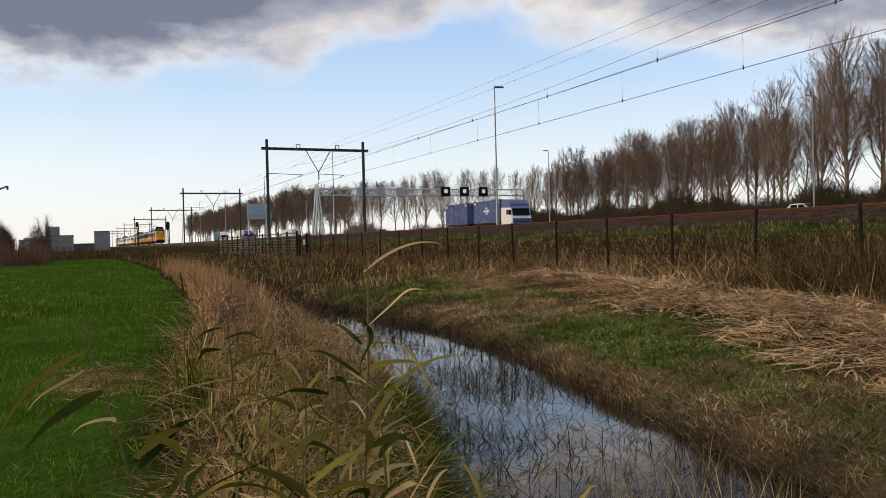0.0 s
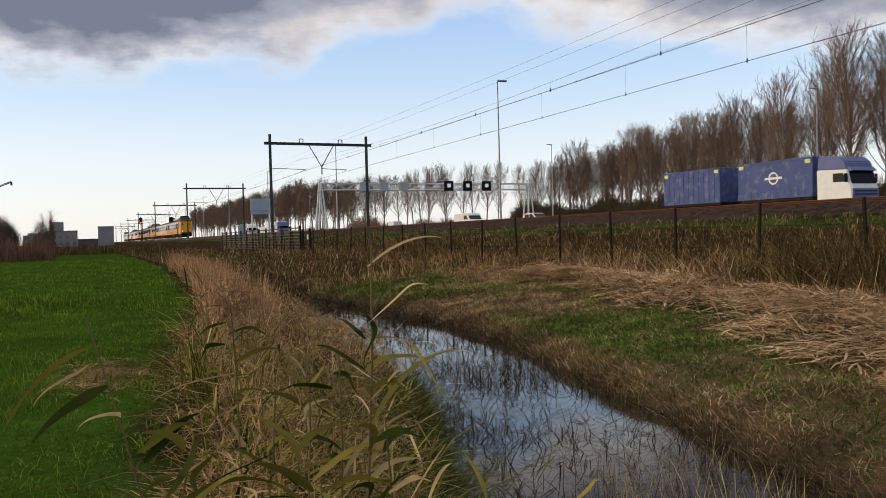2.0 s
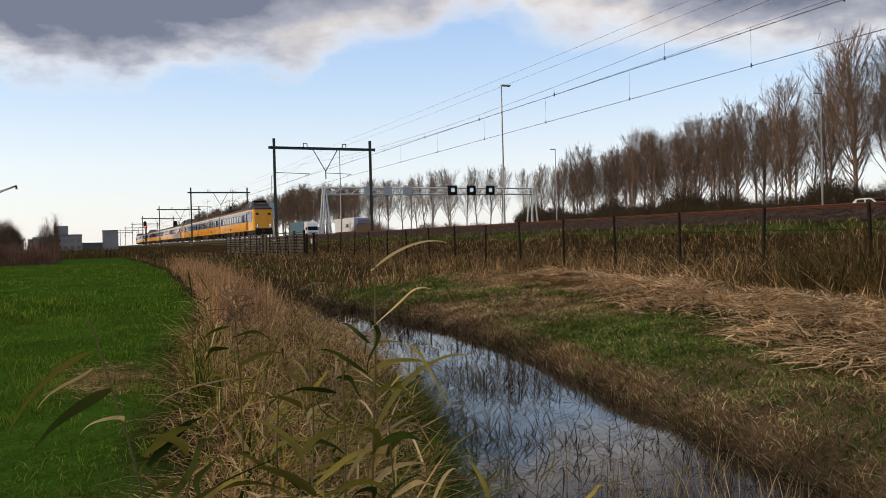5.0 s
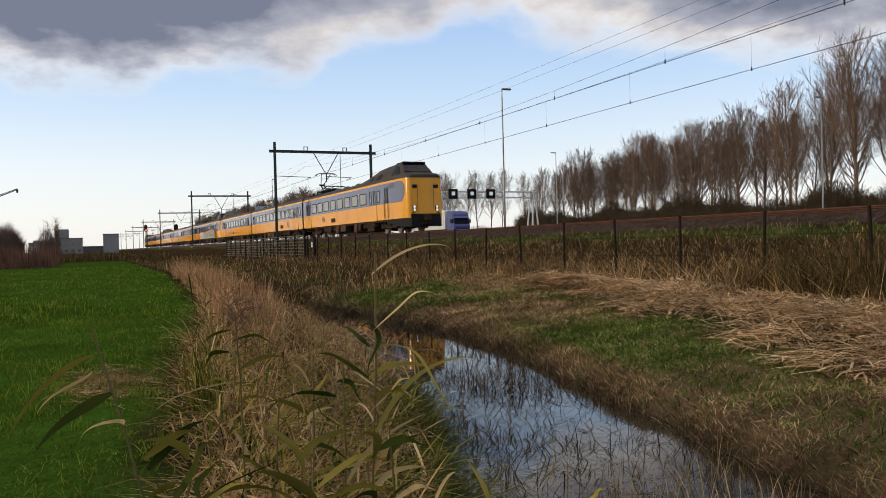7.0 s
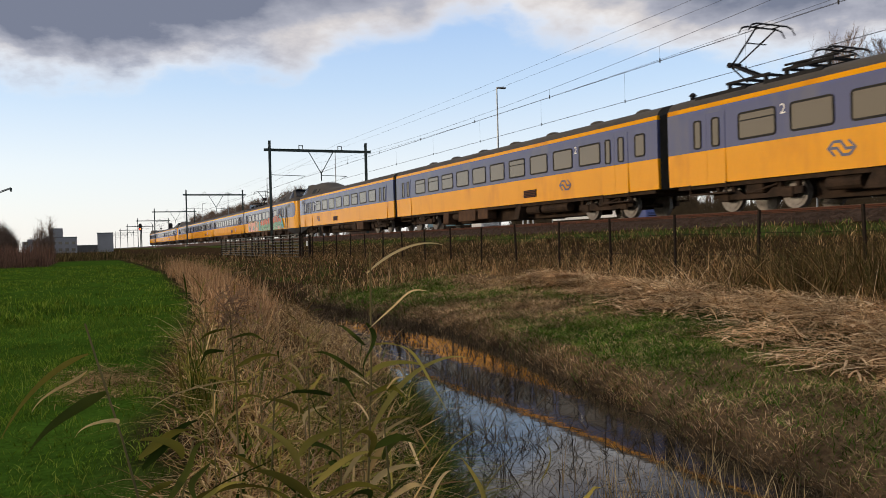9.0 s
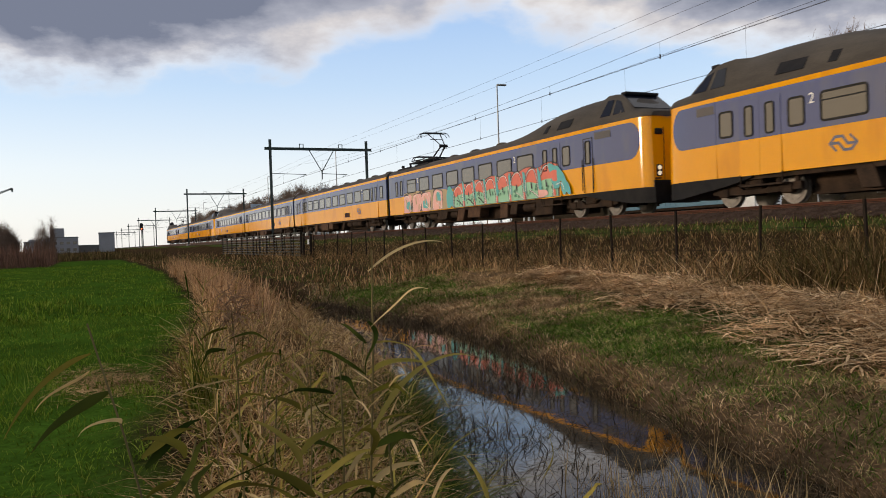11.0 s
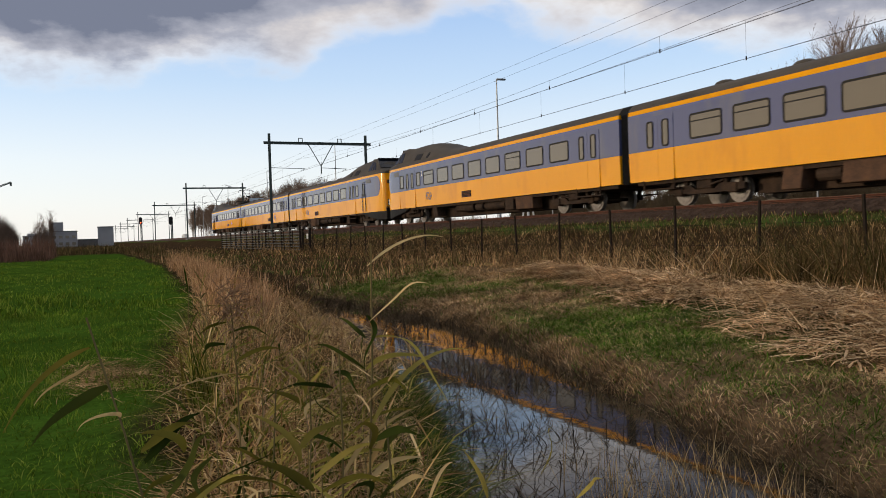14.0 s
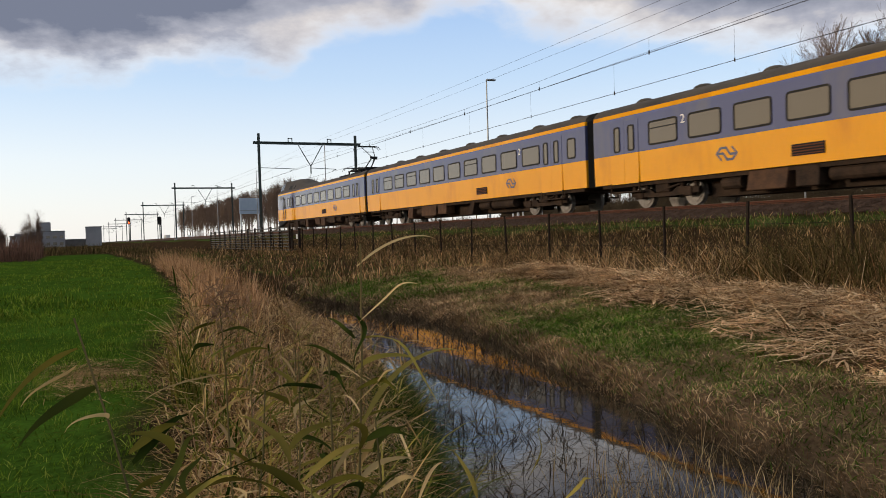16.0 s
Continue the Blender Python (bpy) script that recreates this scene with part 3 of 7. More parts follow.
def add_doors(car, y):
    for side in (1, -1):
        for dy in (-0.405, 0.405):
            d = child("door", DOOR_LEAF, car, side_pose(side, y + dy, 0))
            fr = child("pane", PANE_DOOR, d, Matrix.Translation((-0.012, 0, 2.55)))
            child("window_frame", FRAME_DOOR, d, Matrix.Translation((-0.006, 0, 2.55)))
        bm = bm_new()
        x = -(HW + 0.02) * side
        box(bm, (min(x, x + 0.25 * side), y - 0.85, 0.58), (max(x, x + 0.25 * side), y + 0.85, 0.63))
        for q in (-0.8, 0.8):
            box(bm, (min(x, x + 0.04 * side), y + q - 0.02, 0.58), (max(x, x + 0.04 * side), y + q + 0.02, 0.95))
        part("step", bm, M["under"], car)


def bogie_mesh():
    bm = bmesh.new()
    for s in (-1, 1):
        x = 1.03 * s
        out = ((-1.75, 0.42), (-1.75, 0.62), (-0.7, 0.66), (-0.45, 0.5), (0.45, 0.5), (0.7, 0.66), (1.75, 0.62), (1.75, 0.42), (0.6, 0.36), (-0.6, 0.36))
        prism(bm, out, 0, x - 0.07, x + 0.07)
        for y in (-1.25, 1.25):
            box(bm, (x - 0.13, y - 0.2, 0.32), (x + 0.13, y + 0.2, 0.62), 0.03)
            for q in (-0.33, 0.33):
                rod(bm, (x, y + q, 0.6), (x, y + q, 0.85), 0.09, sides=8)
        rod(bm, (x + 0.1 * s, -0.9, 0.75), (x + 0.1 * s, 0.1, 0.55), 0.04)
        box(bm, (x - 0.12, -0.35, 0.5), (x + 0.12, 0.35, 0.86), 0.04)
    box(bm, (-1.0, -0.3, 0.45), (1.0, 0.3, 0.8), 0.05)
    return shared("bogie", bm, M["under"])


def wheel_mesh():
    bm = bmesh.new()
    for x0, x1, r in ((-0.065, 0.065, 0.46), (0.065, 0.095, 0.49), (-0.085, -0.065, 0.36)):
        bmesh.ops.create_cone(bm, cap_ends=True, segments=28, radius1=r, radius2=r, depth=x1 - x0, matrix=pose((x0 + x1) / 2, 0, 0.46, 0, 90, 0))
    return shared("wheel", bm, M["steel"])


AXLE = shared("axle", rod(bmesh.new(), (-0.7, 0, 0.46), (0.7, 0, 0.46), 0.08, sides=10), M["under"])
BOGIE, WHEELS = bogie_mesh(), wheel_mesh()


def add_running_gear(car, length, seed):
    for y in (3.85, length - 3.85):
        b = child("bogie", BOGIE, car, Matrix.Translation((0, y, 0)))
        for q in (-1.25, 1.25):
            child("axle", AXLE, b, Matrix.Translation((0, q, 0)))
            child("wheel", WHEELS, b, Matrix.Translation((-0.755, q, 0)))
            child("wheel", WHEELS, b, pose(0.755, q, 0, 0, 0, 180))
    bm = bm_new()
    box(bm, (-1.25, 0.6, 0.80), (1.25, length - 0.6, 0.95))
    box(bm, (-0.55, 5.6, 0.24), (0.55, length - 5.6, 0.82))
    part("underframe", bm, M["under"], car)
    rng = random.Random(seed)
    y = 6.4
    while y < length - 7.2:
        w = rng.choice((0.8, 1.1, 1.6, 2.1))
        if rng.random() < 0.9:
            low = rng.uniform(0.2, 0.4)
            kind = rng.random()
            for s in (-1, 1):
                bm = bm_new()
                xo, xi = 1.28 * s, 0.75 * s
                if kind < 0.6:
                    k = rng.uniform(0, 0.35)
                    prism(bm, ((y + k, low), (y + w, low), (y + w - k, 0.9), (y, 0.9)), 0, min(xo, xi), max(xo, xi))
                    bmesh.ops.bevel(bm, geom=bm.edges[:], offset=0.02, segments=1, affect="EDGES")
                    part("equipment_box", bm, M["box"] if kind < 0.4 else M["under"], car)
                else:
                    rod(bm, (1.0 * s, y, 0.62), (1.0 * s, y + w, 0.62), 0.2, sides=12)
                    part("air_tank", bm, M["under"], car)
        y += w + rng.uniform(0.08, 0.35)


def side_band(name, y0, y1, z0, z1, material, car, x=HW, x_top=None, label=""):
    """The two sides of a straight stretch of bodywork, with ends."""
    xt = x if x_top is None else x_top
    ys = [y0] + [y0 + (y1 - y0) * i / 8 for i in range(1, 8)] + [y1]
    rings = [[(-x, y, z0), (-xt, y, z1), (xt, y, z1), (x, y, z0)] for y in ys]
    return loft(name, rings, material, car, label, close=True, cap=True, smooth_it=False)


def roof_ring(y, top=3.95, narrow=0.0):
    h = top - 3.95
    pts = []
    for x, z in ((1.36, 3.512), (1.30, 3.64 + h * 0.12), (1.12 - 0.12 * narrow, 3.79 + h * 0.55), (0.75 - 0.18 * narrow, 3.89 + h * 0.93), (0.3, 3.94 + h), ):
        pts.append((x, z))
    return [(-x, y, z) for x, z in pts] + [(x, y, z) for x, z in reversed(pts)]


def add_roof_vents(car, ys):
    for y in ys:
        bm = bm_new()
        bmesh.ops.create_uvsphere(bm, u_segments=12, v_segments=6, radius=1.0, matrix=Matrix.Translation((-0.35, y, 3.9)) @ Matrix.Diagonal((0.34, 0.42, 0.17, 1)))
        part("roof_vent", bm, M["roof"], car, smooth=True)


def add_body(car, y0, length):
    y1 = length - 0.28
    side_band("lower_body", y0, y1, Z_LOW, Z_BELT, M["yellow"], car, HW - 0.03, HW, "yellow painted lower side")
    side_band("upper_body", y0, y1, Z_BELT + 0.002, Z_CANT, M["blue"], car, label="grey-blue painted window band")
    side_band("stripe", y0, y1, Z_CANT + 0.002, Z_STRIPE, M["yellow"], car, HW - 0.002, HW - 0.02, "narrow yellow stripe under the roof")


def add_digit(car, y):
    for side in (1, -1):
        cu = bpy.data.curves.new("class_number", "FONT")
        cu.body, cu.size, cu.align_x = "2", 0.42, "CENTER"
        cu.extrude = 0.002
        dg = bpy.context.evaluated_depsgraph_get()
        tmp = bpy.data.objects.new("tmp", cu)
        scene.collection.objects.link(tmp)
        bpy.context.view_layer.update()
        me = bpy.data.meshes.new_from_object(tmp.evaluated_get(bpy.context.evaluated_depsgraph_get()))
        bpy.data.objects.remove(tmp)
        me.materials.clear()
        me.materials.append(M["white"])
        m = Matrix.Translation((-(HW + 0.006) * side, y, 2.72)) @ (pose(0, 0, 0, 90, 0, -90) if side > 0 else pose(0, 0, 0, 90, 0, 90))
        child("class_number", me, car, m)


def stroke(bm, pts, w, x):
    """A flat bent band in the y-z plane at x."""
    for (a, b), (c, d) in zip(pts, pts[1:]):
        t = Vector((c - a, d - b)).normalized()
        q = Vector((-t.y, t.x)) * w / 2
        e = t * w * 0.3
        v = [bm.verts.new((x, p[0], p[1])) for p in ((a + q.x - e.x, b + q.y - e.y), (a - q.x - e.x, b - q.y - e.y), (c - q.x + e.x, d - q.y + e.y), (c + q.x + e.x, d + q.y + e.y))]
        bm.faces.new(v)


def add_emblem(car, y):
    """A plain double zigzag in dark blue."""
    for side in (1, -1):
        bm = bm_new()
        x = -(HW + 0.001) * side
        s = side
        stroke(bm, [(y - s * p, 1.52 + q) for p, q in ((-0.42, 0.0), (-0.25, 0.17), (-0.02, 0.17), (0.14, -0.04), (0.36, -0.04))], 0.075, x)
        stroke(bm, [(y - s * p, 1.52 + q) for p, q in ((-0.36, 0.0), (-0.14, 0.0), (0.02, -0.2), (0.25, -0.2), (0.42, -0.02))], 0.075, x)
        stroke(bm, [(y - s * p, 1.52 + q) for p, q in ((-0.42, 0.0), (-0.22, -0.2))], 0.06, x)
        stroke(bm, [(y - s * p, 1.52 + q) for p, q in ((0.42, -0.02), (0.22, 0.18))], 0.06, x)
        bmesh.ops.recalc_face_normals(bm, faces=bm.faces[:])
        part("emblem", bm, M["emblem"], car)


def add_hatch(car, y):
    for side in (1, -1):
        x = -(HW - 0.004) * side
        bm = box(bm_new(), (min(x, x - 0.012 * side), y - 0.55, 1.17), (max(x, x - 0.012 * side), y + 0.55, 1.5))
        h = part("grille", bm, M["black"], car, "black ventilation grille")
        for k in range(4):
            z = 1.2 + k * 0.075
            part("slat", box(bm_new(), (min(x - 0.012 * side, x - 0.022 * side), y - 0.52, z), (max(x - 0.012 * side, x - 0.022 * side), y + 0.52, z + 0.03)), M["rust"], h)


def add_bellows(car, y0, y1):
    rings = []
    k = 9
    for i in range(k):
        w = 1.30 if i % 2 else 1.22
        y = y0 + (y1 - y0) * i / (k - 1)
        rings.append([(-w, y, 0.9), (-w, y, 3.5), (-w * 0.75, y, 3.72), (w * 0.75, y, 3.72), (w, y, 3.5), (w, y, 0.9)])
    loft("gangway_bellows", rings, M["rubber"], car, close=True, cap=True, smooth_it=False)


def pantograph(car, y, up, way=1):
    """up: whether the arm is raised to the wire."""
    base = part("pantograph", bm_pan_base(y), M["black"], car, "black raised pantograph" if up else "black folded pantograph")
    bm = bm_new()
    if up:
        knee, head = (0, y + 1.05 * way, 4.85), (0, y - 0.35 * way, 5.76)
        for s in (-0.35, 0.35):
            rod(bm, (s * 0.6, y - 0.15 * way, 4.25), (s * 0.4, knee[1], knee[2]), 0.045)
            rod(bm, (s * 0.3, knee[1], knee[2]), (s * 1.2, head[1], head[2]), 0.03)
        rod(bm, (0, y + 0.5 * way, 4.2), (0, knee[1] + 0.1 * way, knee[2] - 0.05), 0.03)
        rod(bm, (-0.25, knee[1], knee[2]), (0.25, knee[1], knee[2]), 0.09, sides=8)
        rod(bm, (0.42, y + 0.1 * way, 5.35), (-0.42, y + 0.1 * way, 5.35), 0.02)
        hz, hy = 5.79, y - 0.35 * way
    else:
        rod(bm, (-0.3, y - 0.9, 4.3), (-0.3, y + 1.0, 4.36), 0.035)
        rod(bm, (0.3, y - 0.9, 4.3), (0.3, y + 1.0, 4.36), 0.035)
        rod(bm, (0, y + 1.0, 4.36), (0, y - 0.9, 4.45), 0.03)
        hz, hy = 4.45, y - 0.8
    part("arm", bm, M["black"], base)
    bm = bm_new()
    for d in (-0.2, 0.2):
        pts = [(-0.85, 0.0), (-0.62, 0.06), (0.62, 0.06), (0.85, 0.0)]
        for a, b in zip(pts, pts[1:]):
            rod(bm, (a[0], hy + d, hz + a[1] - 0.06), (b[0], hy + d, hz + b[1] - 0.06), 0.03)
        for s in (-1, 1):
            rod(bm, (0.85 * s, hy + d, hz - 0.06), (0.98 * s, hy + d, hz - 0.25), 0.02)
    for s in (-0.4, 0.4):
        rod(bm, (s, hy - 0.2, hz), (s, hy + 0.2, hz), 0.02)
    part("collector_head", bm, M["black"], base)


def bm_pan_base(y):
    bm = bm_new()
    for s in (-0.5, 0.5):
        box(bm, (s - 0.04, y - 0.9, 4.14), (s + 0.04, y + 0.9, 4.22))
        for q in (-0.75, 0.75):
            rod(bm, (s, y + q, 3.88), (s, y + q, 4.16), 0.07, sides=8)
    for q in (-0.75, 0.1, 0.75):
        box(bm, (-0.5, y + q - 0.04, 4.14), (0.5, y + q + 0.04, 4.22))
    return bm


M["emblem"] = mottled("dark_blue_print", (0.05, 0.055, 0.11), (0.07, 0.075, 0.13), 4, 0.4)
M["rust"] = mottled("rust_brown", (0.14, 0.05, 0.02), (0.09, 0.035, 0.02), 6, 0.7)
M["display"] = mottled("display_glass", (0.05, 0.042, 0.04), (0.07, 0.055, 0.05), 3, 0.35)
M["headlamp"] = lit("headlamp_glow", (1.0, 0.85, 0.6), 0.35)


def middle_car():
    car = empty("train_carriage")
    tagged(car, "yellow and grey-blue intercity carriage with a dark roof, middle car", "train carriage", "train carriages")
    add_body(car, 0.28, L_MID)
    ys = [0.28 + (L_MID - 0.56) * i / 12 for i in range(13)]
    loft("roof", [roof_ring(y) for y in ys], M["roof"], car, "dark grey ribbed roof", close=True, cap=True)
    add_bellows(car, 0.0, 0.28)
    add_window(car, 1.25, big=False)
    add_doors(car, 2.75)
    for k in range(10):
        add_window(car, 4.4 + 1.94 * k, bar=k in (3, 7, 8, 9))
    add_doors(car, 24.2)
    add_hatch(car, 9.1)
    add_emblem(car, 6.2)
    add_digit(car, 5.37)
    add_running_gear(car, L_MID, 11)
    add_roof_vents(car, (2.2, 5.2, 8.6, 12.0, 15.4, 18.8, 22.0))
    return car


def nose_half(y):
    """Half the body's width near the leading end."""
    return float(np.interp(y, (0.0, 0.05, 0.18, 0.45, 0.9, 1.6, 2.6), (0.98, 1.08, 1.18, 1.27, 1.33, 1.37, HW)))


def end_car(with_pantographs, tail=False, way=1):
    """tail: the shorter-nosed end, with its doors close behind the cab."""
    car = empty("train_carriage")
    full = L_END - (0.9 if tail else 0.0)
    tagged(car, "yellow and grey-blue intercity end car with a raised black cab", "train carriage", "train carriages")
    body0 = 2.6
    add_body(car, body0, full)
    # nose: yellow front and its cheeks, black apron under it
    rings = []
    for y in (0.0, 0.05, 0.18, 0.45, 0.9, 1.6, body0):
        h = nose_half(y)
        rake = 0.10 * max(0.0, 1 - y / 0.9)
        rings.append([(-h, y, Z_LOW), (-h, y + rake * 0.2, Z_BELT), (-h + 0.02, y + rake, 3.505), (h - 0.02, y + rake, 3.505), (h, y + rake * 0.2, Z_BELT), (h, y, Z_LOW)])
    loft("nose", rings, M["yellow"], car, "yellow front with rounded corners", close=True, cap=True)
    mid, tall = (Z_BELT + Z_CANT) / 2, (Z_CANT - Z_BELT) / 2
    for side in (-1, 1):
        rings = []
        for y in (0.47, 0.5, 0.56, 0.66, 0.8, 0.95, 1.3, 1.8, 2.2, body0 + 0.01):
            q = tall * math.sqrt(1 - min(1.0, max(0.0, (0.95 - y) / 0.48)) ** 2) + 0.002
            x = side * (nose_half(y) + 0.008)
            rings.append([(x, y, mid - q), (x, y, mid + q), (x - side * 0.03, y, mid + q), (x - side * 0.03, y, mid - q)])
        loft("blue_cheek", rings, M["blue"], car, "grey-blue panel with a rounded front end", close=True, cap=True)
        d0, d1 = (1.75, 2.55) if tail else (2.05, 3.1)
        x = side * (HW - 0.005)
        bm = box(bm_new(), (min(x, x + side * 0.014), d0, 2.99), (max(x, x + side * 0.014), d1, 3.26), 0.003)
        part("destination_display", bm, M["display"], car, "dark blank destination display")
    rings = []
    for y in (0.02, 0.3, 0.9, 1.8, 2.9, 4.0):
        h = max(nose_half(y) - 0.02, 0.95) if y < 2.6 else HW - 0.04
        low = float(np.interp(y, (0, 0.9, 3.0, 4.0), (0.36, 0.38, 0.66, 0.86)))
        out = 0.06 if y < 0.1 else 0
        rings.append([(-h, y - out, low), (-h, y - out * 0.5, 1.18 if y < 1.0 else 0.925), (h, y - out * 0.5, 1.18 if y < 1.0 else 0.925), (h, y - out, low)])
    loft("apron", rings, M["black"], car, "black apron under the front", close=True, cap=True)
    bm = bm_new()
    box(bm, (-0.22, -0.45, 0.72), (0.22, 0.1, 1.1), 0.04)
    rod(bm, (0, -0.55, 0.9), (0, 0.0, 0.9), 0.13, sides=10)
    box(bm, (-0.35, -0.3, 0.5), (0.35, 0.05, 0.62), 0.02)
    part("coupler", bm, M["under"], car)
    # seams of the gangway doors in the front
    for x in (-0.55, 0.55):
        part("seam", box(bm_new(), (x - 0.006, -0.004, 1.2), (x + 0.006, 0.02, 3.1)), M["rubber"], car)
    for s in (-1, 1):
        bm = box(bm_new(), (s * 0.78 - 0.13, -0.012, 1.32), (s * 0.78 + 0.13, 0.03, 1.74), 0.03)
        l = part("headlight", bm, M["black"], car)
        for q in (-0.1, 0.1):
            bm = bm_new()
            bmesh.ops.create_cone(bm, cap_ends=True, segments=14, radius1=0.085, radius2=0.075, depth=0.02, matrix=pose(s * 0.78, -0.02, 1.53 + q, 90, 0, 0))
            part("lamp", bm, M["headlamp"], l, "glowing warm white lamp")
        part("marker_box", box(bm_new(), (s * 0.74 - 0.16, -0.005, 2.83), (s * 0.74 + 0.16, 0.1, 3.05), 0.03), M["black"], car)
        part("buffer_step", box(bm_new(), (s * 0.86 - 0.12, -0.05, 1.22), (s * 0.86 + 0.12, 0.02, 1.26), 0.008), M["black"], car)
        if tail:
            continue
        # cab door, its narrow pane and grab rails
        x = s * (HW + 0.004)
        bm = bm_new()
        for y in (3.2, 3.95):
            rod(bm, (x + s * 0.03, y, 1.05), (x + s * 0.03, y, 2.3), 0.018)
        part("grab_rail", bm, M["black"], car)
        bm = bm_new()
        for y in (3.27, 3.88):
            box(bm, (x - 0.01, y - 0.012, 0.95), (x + 0.01, y + 0.012, 3.1))
        box(bm, (x - 0.01, 3.27, 3.09), (x + 0.01, 3.88, 3.115))
        door = part("cab_door", bm, M["rubber"], car)
        child("pane", PANE_DOOR, door, side_pose(-s, 3.58, 2.55))
        child("window_frame", FRAME_DOOR, door, side_pose(-s, 3.58, 2.55))
    # raised cab, one smooth form with the hump that falls away to the roof
    cabin = ((0.06, 1.05, 0.86, 3.69), (0.2, 1.165, 0.96, 3.77), (0.5, 1.265, 1.02, 3.83), (1.1, 1.32, 1.0, 3.90), (1.5, 1.34, 0.95, 4.27),
             (1.9, 1.35, 0.90, 4.57), (2.1, 1.355, 0.88, 4.66), (2.4, 1.36, 0.87, 4.71), (2.9, 1.36, 0.86, 4.73))

    def cab_ring(y):
        c = [float(np.interp(y, [r[0] for r in cabin], [r[k] for r in cabin])) for k in (1, 2, 3)]
        base, w, h = c[0], c[1], c[2] - 3.512
        return [(base, 3.512), (base - 0.03, 3.512 + min(0.12, 0.3 * h)), (w + 0.06, 3.512 + 0.82 * h), (w - 0.08, 3.512 + 0.97 * h), (0.3, 3.512 + h)]

    rings = []
    for r in cabin:
        pts = cab_ring(r[0])
        rings.append([(-x, r[0], z) for x, z in pts] + [(x, r[0], z) for x, z in reversed(pts)])
    tops = ((3.6, 4.74), (4.5, 4.75), (5.5, 4.73), (6.8, 4.65), (7.9, 4.48), (8.7, 4.30), (9.5, 4.12), (10.4, 4.0), (11.4, 3.95), (15, 3.95), (19, 3.95), (23, 3.95), (full - 0.28, 3.95))
    rings += [roof_ring(y, z, min(1.0, (z - 3.95) / 0.4)) for y, z in tops]
    loft("roof", rings, M["roof"], car, "dark brown-grey roof rising smoothly to the cab", close=True, cap=True)

    def glazing(name, quad, lift, mat, label=""):
        bm = bm_new()
        v = [bm.verts.new(Vector(p) + Vector(lift)) for p in quad]
        w = [bm.verts.new(Vector(p) - Vector(lift)) for p in quad]
        bm.faces.new(v)
        for i in range(4):
            bm.faces.new((v[i], w[i], w[(i + 1) % 4], v[(i + 1) % 4]))
        bmesh.ops.recalc_face_normals(bm, faces=bm.faces[:])
        part(name, bm, mat, car, label)

    lo, hi = cab_ring(1.18), cab_ring(1.96)
    glazing("windscreen", ((-lo[3][0], 1.18, lo[4][1]), (lo[3][0], 1.18, lo[4][1]), (hi[3][0], 1.96, hi[4][1]), (-hi[3][0], 1.96, hi[4][1])), (0, -0.018, 0.016), M["windscreen"], "dark sloping windscreen")
    part("sun_shield", box(bm_new(), (-0.78, 1.82, 4.60), (0.78, 2.15, 4.70), 0.02), M["black"], car)

    def flank(y, q, s):
        """A place on the raised part's side, q of the way up its slope."""
        if y < 2.9:
            a, b = cab_ring(y)[1:3]
        else:
            z = float(np.interp(y, (2.9, *[u for u, _ in tops]), (4.73, *[v for _, v in tops])))
            r = roof_ring(y, z, min(1.0, (z - 3.95) / 0.4))
            a, b = (-r[1][0], r[1][2]), (-r[2][0], r[2][2])
        return (s * (a[0] + (b[0] - a[0]) * q), y, a[1] + (b[1] - a[1]) * q)

    for s in (-1, 1):
        lift = (s * 0.016, 0, 0.008)
        glazing("side_window", (flank(1.4, 0.45, s), flank(2.05, 0.22, s), flank(2.15, 0.95, s), flank(1.85, 0.95, s)), lift, M["windscreen"])
        glazing("side_window", (flank(2.25, 0.22, s), flank(2.88, 0.22, s), flank(2.7, 0.95, s), flank(2.3, 0.95, s)), lift, M["windscreen"])
        for a, b in ((4.95, 5.95), (6.75, 7.05)):
            glazing("roof_intake", (flank(a, 0.02, s), flank(b, 0.02, s), flank(b, 0.78, s), flank(a, 0.78, s)), lift, M["black"], "black air intake in the roof's side")
    add_bellows(car, full - 0.28, full)
    if tail:
        add_window(car, 3.05, big=False)
        add_doors(car, 4.4)
        add_window(car, 5.75, big=False)
        for k in range(8):
            add_window(car, 7.3 + 2.0 * k, bar=k in (0, 5))
        add_doors(car, 23.4)
        add_hatch(car, 12.25)
        add_emblem(car, 7.25)
        add_digit(car, 6.28)
    else:
        add_window(car, 5.15, big=False)
        add_doors(car, 6.4)
        for k in range(8):
            add_window(car, 8.55 + 1.98 * k, bar=k == 7)
        add_doors(car, 24.5)
        add_hatch(car, 16.5)
        add_emblem(car, 19.5)
        add_digit(car, 9.54)
        add_digit(car, 21.42)
    add_running_gear(car, full, 23 if with_pantographs else 37)
    add_roof_vents(car, (9.5, 12.5, 15.5, 18.2) if with_pantographs else (9.5, 12.5, 15.5, 18.5, 21.5, 24.5))
    if with_pantographs:
        pantograph(car, 23.6 if way > 0 else 21.6, True, way)
        pantograph(car, 21.3 if way > 0 else 23.9, False)
        for s in (-1, 1):
            bm = bm_new()
            for y0, y1 in ((20.2, 22.3), (23.0, 25.2)):
                box(bm, (min(s * 0.72, s * 1.19), y0, 3.72), (max(s * 0.72, s * 1.19), y1, 3.84))
            part("roof_recess_plate", bm, M["black"], car)
        bm = bm_new()
        rod(bm, (-0.4, 26.2, 3.9), (-0.4, 26.2, 4.12), 0.09, sides=10)
        rod(bm, (-0.4, 26.2, 4.1), (-0.4, 26.2, 4.2), 0.15, 0.05, sides=10)
        part("roof_insulator", bm, M["black"], car)
    return car


